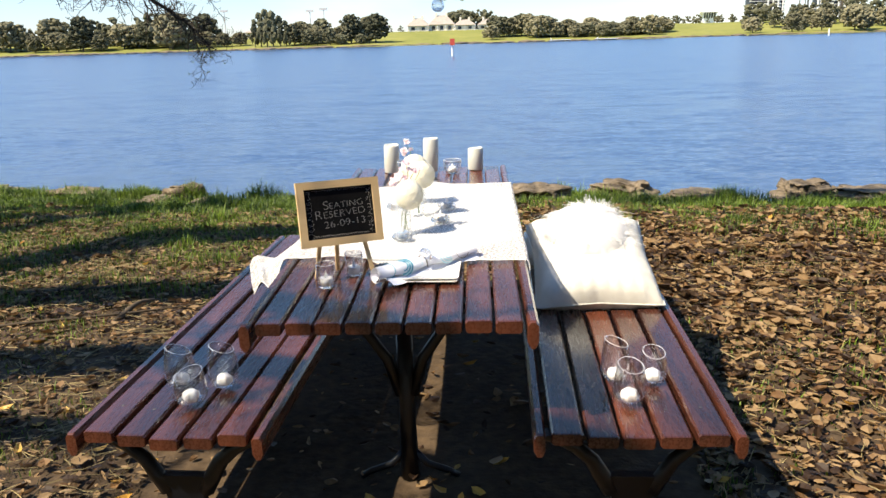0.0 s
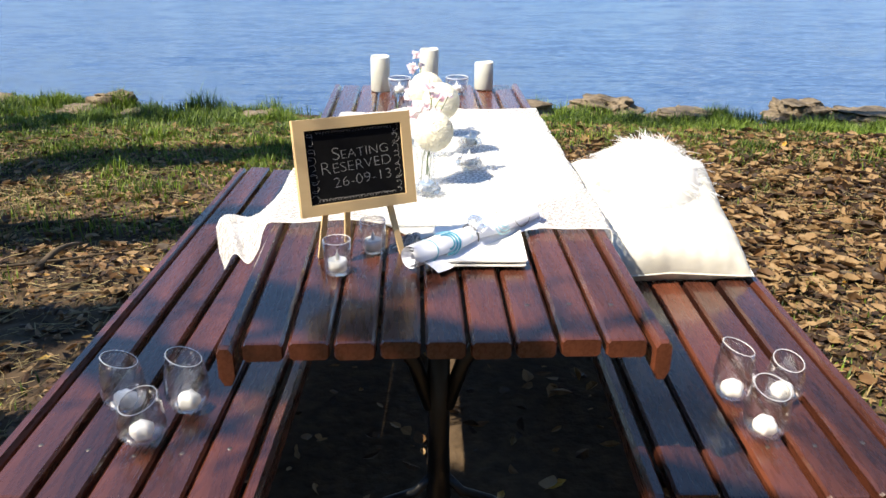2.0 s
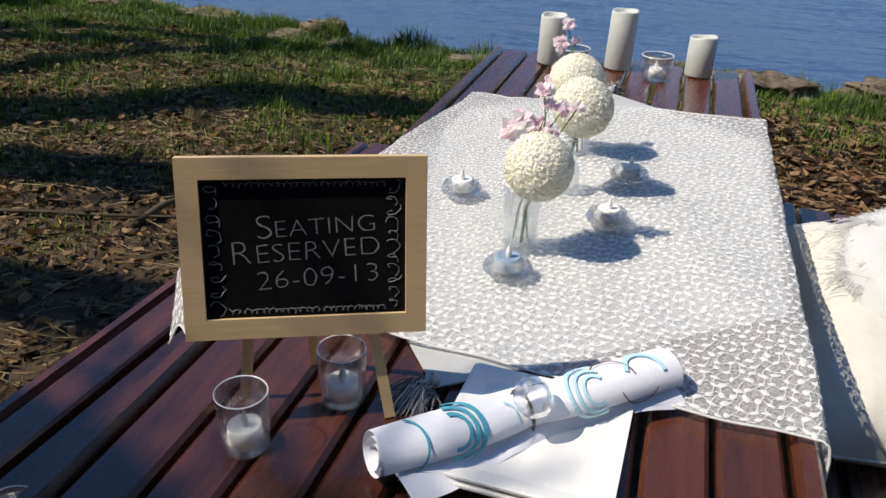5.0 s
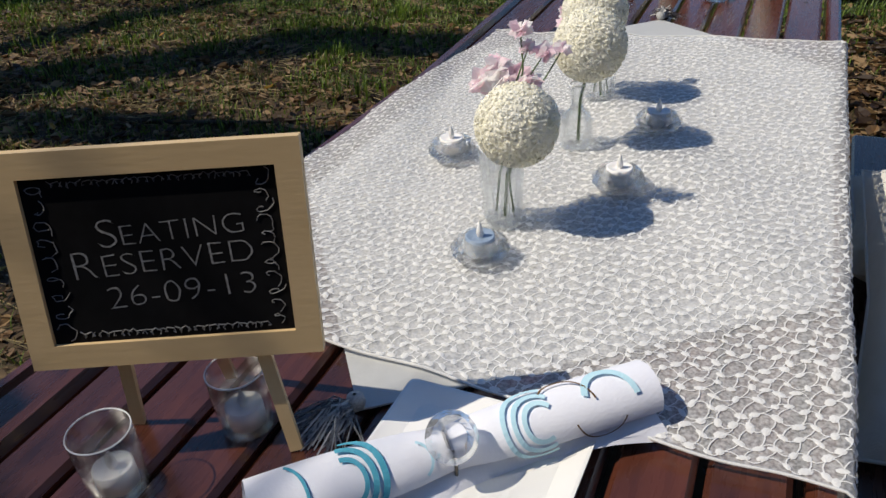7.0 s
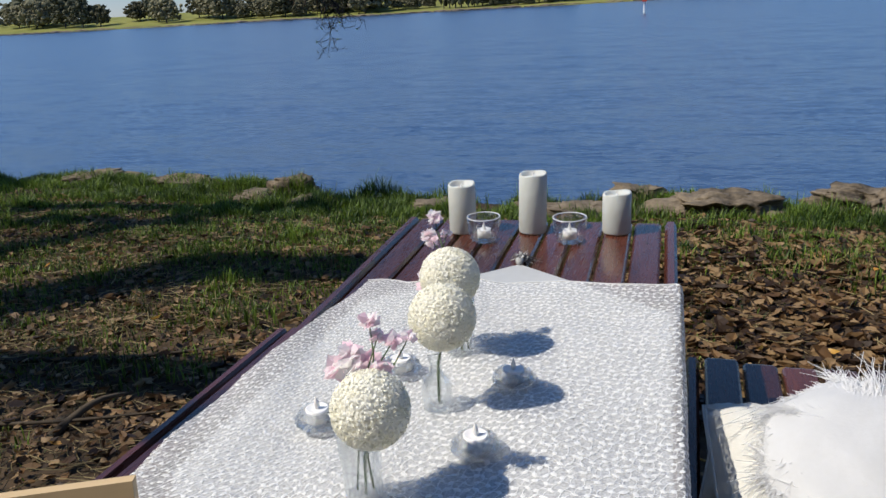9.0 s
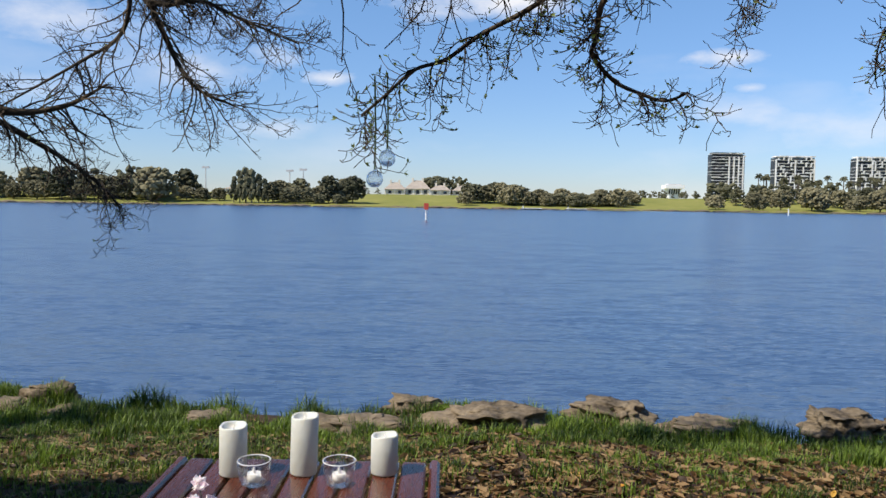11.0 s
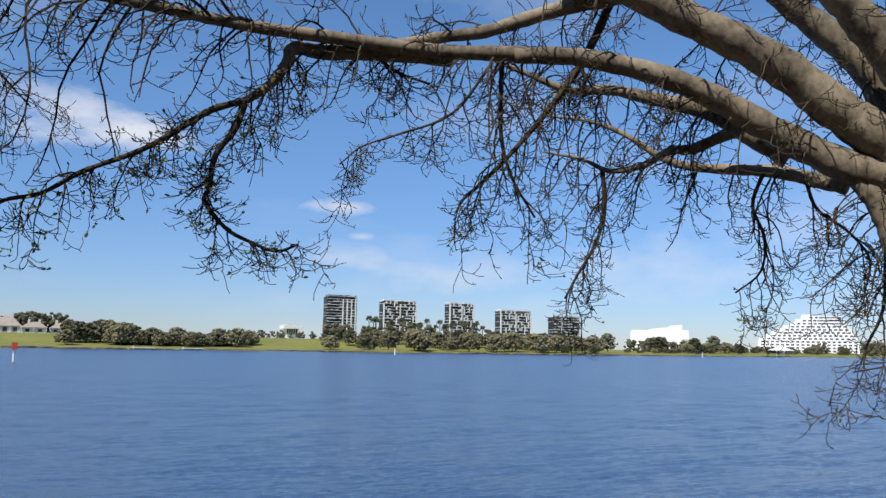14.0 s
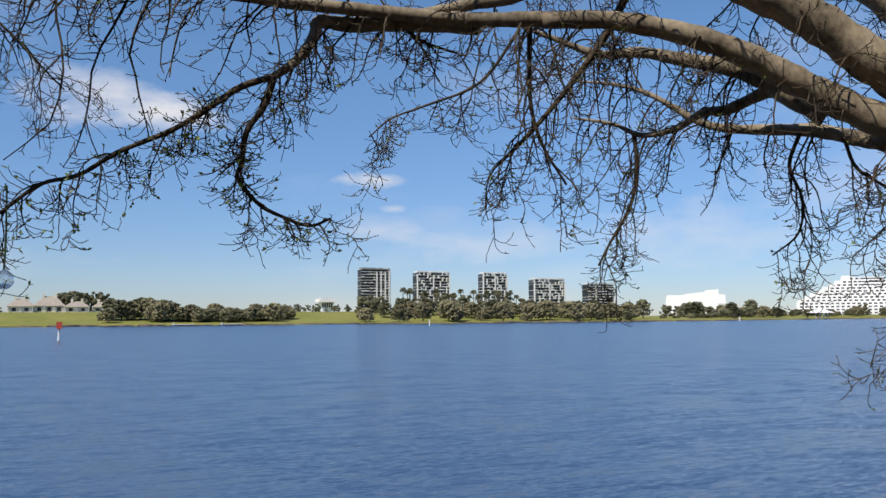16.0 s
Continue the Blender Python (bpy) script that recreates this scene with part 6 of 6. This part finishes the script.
def shade_tree():
    """The tree beside the path whose limbs shade the grass and the near end of the table."""
    t = thing("bare_shade_tree", "bare spreading tree that shades the picnic spot", "tree")
    rng = random.Random(13)
    tw, buds = Shape(), Shape()
    limb(t, "trunk", [(-9.5, -2.6, -0.3), (-9.4, -2.2, 1.5), (-9.1, -1.6, 3.0), (-8.8, -1.2, 3.9)], 0.46, 0.34, 14)
    rows = [limb(t, "limb", [(-8.9, -1.3, 3.7), (-8.0, 0.3, 4.8), (-6.8, 1.2, 5.2), (-5.9, 1.85, 5.1), (-5.2, 2.0, 5.0), (-4.4, 2.15, 5.0)], 0.36, 0.19),
            limb(t, "limb", [(-8.8, -1.2, 3.8), (-7.6, 0.1, 4.4), (-6.2, 0.6, 4.7), (-4.8, 0.78, 4.7), (-3.9, 0.95, 4.5)], 0.30, 0.12),
            limb(t, "limb", [(-8.9, -1.4, 3.7), (-7.0, -1.2, 4.6), (-5.0, -1.05, 4.9), (-3.6, -1.1, 4.6), (-2.9, -1.3, 4.5), (-2.2, -1.6, 4.4)], 0.15, 0.05),
            limb(t, "limb", [(-7.0, -0.9, 4.6), (-5.5, -0.28, 4.5), (-4.6, -0.1, 4.3), (-4.0, 0.06, 4.1), (-3.2, 0.2, 4.0)], 0.26, 0.08),
            limb(t, "limb", [(-8.9, -1.3, 3.7), (-9.6, 0.8, 5.0), (-8.8, 2.4, 6.0), (-7.6, 2.6, 6.1), (-6.8, 2.9, 6.0)], 0.26, 0.10),
            limb(t, "limb", [(-9.6, 0.8, 5.0), (-9.3, 2.9, 6.2), (-8.2, 3.2, 6.3), (-7.0, 3.5, 6.2)], 0.26, 0.12),
            limb(t, "limb", [(-8.0, 0.3, 4.8), (-7.6, 2.4, 5.6), (-7.0, 3.8, 5.8), (-6.0, 4.6, 5.7)], 0.16, 0.06)]
    for i, r in enumerate(rows):
        dress(tw, buds, rng, *r, 0.25, 1.0, (7, 7, 22, 7, 16, 16, 16)[i], (1.5, 1.3, 0.8, 0.8, 1.5, 1.5, 1.5)[i], 0.12, 0.0, 0.02)
    part("twig_tangle", tw, TWIG, t)


def park_tree(seed, height, width):
    """An unseen leafy tree, added to hold skylight off the picnic spot."""
    t = thing("park_tree", "unseen dark leafy tree added to block skylight", "tree", group="park trees round the lawn")
    part("trunk", Shape().tube([(0, 0, -0.4), (0.15, 0.1, height * 0.3), (0.1, -0.1, height * 0.6)], [0.34, 0.26, 0.14], 9), BARK, t, smooth=True)
    rng = random.Random(seed)
    s = Shape()
    for k in range(190):
        h, a = rng.random(), rng.uniform(0, 6.28)
        r = width / 2 * rng.uniform(0.2, 1) * math.sqrt(max(0.08, 1 - (2 * h - 0.8) ** 2 / 1.5))
        w = width * rng.uniform(0.05, 0.11)
        s.ball((r * math.cos(a), r * math.sin(a), height * (0.16 + 0.80 * h)), (w, w, w * 0.7), 0.9, 2, seed * 2.3 + k, 2.2)
    part("crown", s, DARK_LEAF, t)
    return t


right_tree()
left_tree()
shade_tree()
# added half ring of trees behind the camera, only there to deepen the shade
park = [park_tree(3, 12.5, 10.5), park_tree(8, 13.5, 11.5)]
for i in range(15):
    an = radians(176 + i * 12.4)
    x, y = 17.5 * math.cos(an), 17.5 * math.sin(an) - 0.5
    m = Matrix.Translation((x, y, -0.05)) @ pose(0, 0, 0, 0, 0, i * 73)
    if i < 2:
        park[i].matrix_basis = m
    else:
        copy_thing(park[i % 2], m).matrix_basis = m


# ---- hanging glass globes ----
def globe(x, y, z, top):
    t = thing("hanging_globe", "clear glass globe votive hung on a green ribbon", "hanging votive", pose(x, y, z), group="hanging globes")
    R = 0.055
    prof = [(0.0005, -R * 0.97)] + [(R * math.cos(radians(a)), R * math.sin(radians(a))) for a in range(-75, 76, 10)] + [(0.012, R * 0.98), (0.011, R * 1.15)]
    part("glass", shell(prof, 0.002, 30), THICK_GLASS, t, smooth=True)
    part("bead_filling", Shape().ball((0, 0, -0.032), (0.038, 0.038, 0.014), 0.5, 2, 3, 4), CRYSTAL, t, "clear beads in the globe")
    part("ribbon", Shape().tube([(0, 0, R * 1.1), (0.003, 0, (top - z) * 0.5), (-0.004, 0, top - z)], [0.008, 0.007, 0.007], 4, flat=0.2), RIBBON, t, "flat green ribbon")


globe(-0.05, 4.94, 1.76, 2.42)
globe(0.03, 4.94, 1.895, 2.44)


# ---- rocks, roots, leaves and grass on the near bank ----
def rock(x, y, sx, sy, sz, seed, turn=0, lift=0.0):
    """A boulder with a flat worn top and ledges along its bedding."""
    s = Shape()
    s.ball((0, 0, 0), (sx, sy, sz), 0.46, 5, seed, 1.7)
    cut = sz * 0.62
    for i, (a, b, c) in enumerate(s.v):
        ledge = 1 + 0.07 * math.sin(c / sz * 13 + seed + 2 * noise.noise(Vector((a * 3, b * 3, seed)))) + 0.05 * noise.noise(Vector((a * 9, b * 9, c * 22 + seed)))
        c = c if c < cut else cut + (c - cut) * 0.22
        c += 0.035 * sz / 0.2 * noise.noise(Vector((a * 7, b * 7, seed + 3)))
        s.v[i] = (a * ledge, b * ledge, c)
    t = part("shore_rock", s, ROCK, smooth=True, m=pose(x, y, ground_z(x, min(y, edge_y(x))) + lift - 0.01, 0, 0, turn))
    tagged(t, "weathered brown boulder at the grassy river edge", "rock", "boulders along the bank")


for x, y, a, b, c, sd, tn in ((-3.05, 6.70, 0.22, 0.18, 0.26, 1, 10), (-3.3, 6.45, 0.22, 0.2, 0.13, 14, 70), (-2.75, 6.35, 0.22, 0.16, 0.09, 2, 40), (-1.50, 6.2, 0.24, 0.18, 0.11, 3, 20), (-0.28, 5.88, 0.40, 0.26, 0.15, 9, -10),
                              (0.13, 6.75, 0.22, 0.2, 0.18, 4, 0), (0.78, 6.12, 0.46, 0.30, 0.25, 5, 8), (1.86, 6.60, 0.34, 0.26, 0.20, 6, -20), (2.55, 6.18, 0.34, 0.24, 0.16, 7, 5),
                              (3.72, 6.30, 0.27, 0.26, 0.22, 8, 30), (4.25, 6.10, 0.36, 0.26, 0.16, 10, -25), (5.6, 5.5, 0.4, 0.3, 0.14, 11, 15), (-4.6, 7.05, 0.4, 0.25, 0.13, 12, 0), (-5.8, 7.3, 0.35, 0.3, 0.15, 13, 60)):
    rock(x, y, a, b, c, sd, tn)


def root(pts, r, label):
    line = smooth_line([(x, y, ground_z(x, y) + h) for x, y, h in pts], 4)
    k = len(line) - 1
    tagged(part("tree_root", Shape().tube(line, [r * 0.7 * (1 - 0.75 * i / k) for i in range(k + 1)], 7), TWIG, smooth=True), label, "root", "roots and fallen sticks")


root([(-2.9, 1.7, 0.01), (-2.3, 1.95, 0.02), (-1.75, 2.1, 0.03), (-1.2, 2.35, 0.01)], 0.02, "weathered grey root lying across the leaves")
root([(-1.78, 2.02, 0.0), (-1.72, 2.2, 0.05), (-1.66, 2.36, 0.02)], 0.03, "short grey root stump on the ground")
root([(-2.6, 2.5, 0.01), (-1.9, 2.62, 0.02), (-1.3, 2.9, 0.01)], 0.022, "thin grey stick among dry leaves")
root([(1.15, 0.3, 0.01), (1.35, -0.1, 0.02), (1.5, -0.5, 0.01)], 0.02, "thin pale root beside the bench")


def under_table(x, y):
    return -0.95 < x < 1.0 and -0.1 < y < 2.4


def build_leaves():
    rng = np.random.default_rng(3)
    V, F = [], []
    n = 0
    want = 82000
    tries = 0
    while n < want and tries < want * 8:
        tries += 1
        x, y = rng.uniform(-6.0, 8.0), rng.uniform(-4.5, 6.5)
        if y > edge_y(x) - 0.15:
            continue
        dens = 0.06 if under_table(x, y) else (0.92 if x > 0 else 0.45)
        dens *= max(0.3, min(1.0, (edge_y(x) - y) / 1.8)) * (0.75 + 0.5 * (noise.noise(Vector((x * 0.9, y * 0.9, 7))) * 0.5 + 0.5))
        dens *= 0.12 + 0.88 * max(0.0, min(1.0, (y + 2.6) / 2.2)) * max(0.3, min(1.0, (6.0 + x) / 1.5)) * max(0.3, min(1.0, (8.0 - x) / 1.5))
        dens *= 1 - 0.8 * lush(x, y, edge_y(x))
        if rng.uniform() > dens:
            continue
        ln, w = (0.013 + 0.033 * rng.uniform() ** 1.25) * (1.0 if x > 0 else 0.8), rng.uniform(0.24, 0.78)
        a, tip, cur = rng.uniform(0, 6.283), rng.normal(0, 0.28), rng.uniform(-0.9, 1.3)
        lop, bow = rng.uniform(0.45, 1.35), rng.normal(0, 0.20)
        R = Euler((tip, rng.normal(0, 0.20), a)).to_matrix()
        z = ground_z(x, y) + rng.uniform(0.002, 0.030)
        b = len(V)
        if y < 1.6 and abs(x) < 2.6:
            ln *= 0.85
            along = (-1, -0.72, -0.38, 0, 0.38, 0.72, 1.05)
            wide = (0, 0.5, 0.9, 1.0, 0.85, 0.45, 0)
            for i in range(7):
                q = R @ Vector((along[i] * ln, bow * (1 - along[i] ** 2) * ln, 0.3 * cur * along[i] ** 2 * ln))
                V.append((x + q.x, y + q.y, z + q.z))
            for side, wd in ((1, w * lop), (-1, w)):
                for i in range(1, 6):
                    q = R @ Vector((along[i] * ln, (side * wd * wide[i] * (1 + 0.12 * math.sin(i * 2.6 + a)) + bow * (1 - along[i] ** 2)) * ln, (cur * 0.5 * wide[i] + 0.3 * cur * along[i] ** 2) * ln))
                    V.append((x + q.x, y + q.y, z + q.z))
            for o in (7, 12):
                F += [(b, b + 1, b + o), (b + 5, b + 6, b + o + 4)] + [(b + i, b + i + 1, b + o + i, b + o + i - 1) for i in range(1, 5)]
            n += 1
            continue
        for px, py, pz in ((-1, 0, 0.25 * cur), (-0.35, w * lop, cur * 0.5), (0.4, w * 0.8, cur * 0.6), (1.05, bow, 0.5 * cur), (0.4, -w * 0.8 * lop, cur * 0.45), (-0.35, -w, cur * 0.5), (-0.35, bow, 0), (0.4, bow * 1.3, 0)):
            q = R @ Vector((px * ln, py * ln, pz * ln))
            V.append((x + q.x, y + q.y, z + q.z))
        F += [(b, b + 6, b + 1), (b + 1, b + 6, b + 7, b + 2), (b + 2, b + 7, b + 3), (b + 3, b + 7, b + 4), (b + 4, b + 7, b + 6, b + 5), (b + 5, b + 6, b)]
        n += 1
    s = Shape()
    s.v, s.f = V, F
    tagged(part("leaf_litter", s, LEAF), "dense brown and tan fallen leaves on the ground", "leaves", kind="stuff")
    s = Shape()
    for k in range(230):
        x, y = rng.uniform(-3.5, 4.5), rng.uniform(-1.0, 4.5)
        if k < 60:
            x, y = rng.uniform(-2.4, -0.9), rng.uniform(-0.6, 2.0)
        elif k < 80:
            x, y = rng.normal(0.12, 0.12), rng.normal(0.25, 0.12)
        ln = rng.uniform(0.020, 0.036)
        R = Euler((rng.normal(0, 0.3), rng.normal(0, 0.3), rng.uniform(0, 6.28))).to_matrix()
        z = ground_z(x, y) + rng.uniform(0.012, 0.03)
        b = len(s.v)
        for px, py, pz in ((-1, 0.1, 0.3), (-0.4, 0.40, 0.30), (0.4, 0.34, 0.36), (1.05, 0.1, 0.5), (0.4, -0.3, 0.1), (-0.4, -0.42, 0.2), (-0.4, 0, 0), (0.4, 0.04, 0.06)):
            q = R @ Vector((px * ln, py * ln, pz * ln))
            s.v.append((x + q.x, y + q.y, z + q.z))
        s.f += [(b, b + 6, b + 1), (b + 1, b + 6, b + 7, b + 2), (b + 2, b + 7, b + 3), (b + 3, b + 7, b + 4), (b + 4, b + 7, b + 6, b + 5), (b + 5, b + 6, b)]
    tagged(part("yellow_leaves", s, YELLOW_LEAF), "scattered yellow fallen leaves", "leaves", kind="stuff")


def build_grass(name, count, material, label, seed, chance, h0, h1, area):
    rng = np.random.default_rng(seed)
    V, F = [], []
    n = tries = 0
    while n < count and tries < count * 14:
        tries += 1
        x, y = rng.uniform(area[0], area[1]), rng.uniform(area[2], area[3])
        e = edge_y(x)
        if y > e + 0.12 or rng.uniform() > chance(x, y, e):
            continue
        near = max(0.0, 1 - (e - y) / 1.4)
        tuft = noise.noise(Vector((x * 3.4, y * 3.4, 9))) * 0.5 + 0.5
        h = rng.uniform(h0, h1) * (0.65 + 0.6 * near) * (0.30 + 1.9 * tuft * tuft + (0.5 if rng.uniform() < 0.02 else 0))
        a = rng.uniform(0, 6.283)
        c, sn = math.cos(a), math.sin(a)
        w = rng.uniform(0.0022, 0.005)
        ben = rng.uniform(0.1, 0.75) * h
        z = ground_z(x, y) - 0.005
        b = len(V)
        V += [(x - sn * w, y + c * w, z), (x + sn * w, y - c * w, z),
              (x + c * ben * 0.3 + sn * w * 0.8, y + sn * ben * 0.3 - c * w * 0.8, z + h * 0.6), (x + c * ben * 0.3 - sn * w * 0.8, y + sn * ben * 0.3 + c * w * 0.8, z + h * 0.6),
              (x + c * ben, y + sn * ben, z + h)]
        F += [(b, b + 1, b + 2, b + 3), (b + 3, b + 2, b + 4)]
        n += 1
    s = Shape()
    s.v, s.f = V, F
    tagged(part(name, s, material), label, "grass", kind="stuff")


def build_straw():
    """Dead stalks and thin twigs lying on the soil."""
    rng = np.random.default_rng(17)
    s = Shape()
    n = 0
    while n < 15000:
        x, y = rng.uniform(-5.0, 6.0), rng.uniform(-1.2, 5.6)
        if under_table(x, y) or y > edge_y(x) - 0.3 or rng.uniform() > (1.0 if x < 0 else 0.45) * patch(x, y, 1.6, 40) * 1.4:
            continue
        a, ln, w = rng.uniform(0, 6.283), rng.uniform(0.02, 0.085), rng.uniform(0.0009, 0.0024)
        bow, z = rng.normal(0, 0.12) * ln, ground_z(x, y) + rng.uniform(0.004, 0.026)
        c, d = math.cos(a), math.sin(a)
        b = len(s.v)
        for k, h in ((-1, rng.uniform(-0.004, 0.012)), (0, 0.004), (1, rng.uniform(-0.004, 0.02))):
            px, py = x + c * k * ln - d * bow * (1 - k * k), y + d * k * ln + c * bow * (1 - k * k)
            s.v += [(px - d * w, py + c * w, z + h), (px + d * w, py - c * w, z + h), (px, py, z + h + w * 1.2)]
        s.f += [(b + i, b + (i + 1) % 3, b + 3 + (i + 1) % 3, b + 3 + i) for i in range(3)] + [(b + 3 + i, b + 3 + (i + 1) % 3, b + 6 + (i + 1) % 3, b + 6 + i) for i in range(3)]
        n += 1
    tagged(part("fallen_straw", s, STRAW), "dead straw stalks scattered on the soil", "straw", kind="stuff")


def patch(x, y, f, o):
    return noise.noise(Vector((x * f, y * f, o))) * 0.5 + 0.5


def lush(x, y, e):
    band = max(0.0, 1 - (e - y) / (4.6 if x < 0 else 3.0))
    return min(1.0, band * 1.1) * max(0.03, 2.2 * patch(x, y, 1.5, 3) - 0.5)


def sparse(x, y, e):
    if under_table(x, y):
        return 0.0
    return max(0.0, patch(x, y, 1.1, 21) - (0.34 if x < 0 else 0.39)) * 2.2


build_leaves()
build_straw()
build_grass("bank_grass", 150000, GRASS, "bright green grass along the river bank", 5, lush, 0.066, 0.135, (-8.5, 8.5, 2.2, 7.6))
build_grass("lawn_tufts", 52000, GRASS, "short green grass tufts among dry leaves", 6, sparse, 0.03, 0.075, (-5.5, 6, -1.2, 5.8))
build_grass("dry_tufts", 36000, STRAW, "short straw-coloured grass among dry leaves", 8, sparse, 0.03, 0.085, (-5.5, 6, -1.2, 5.8))
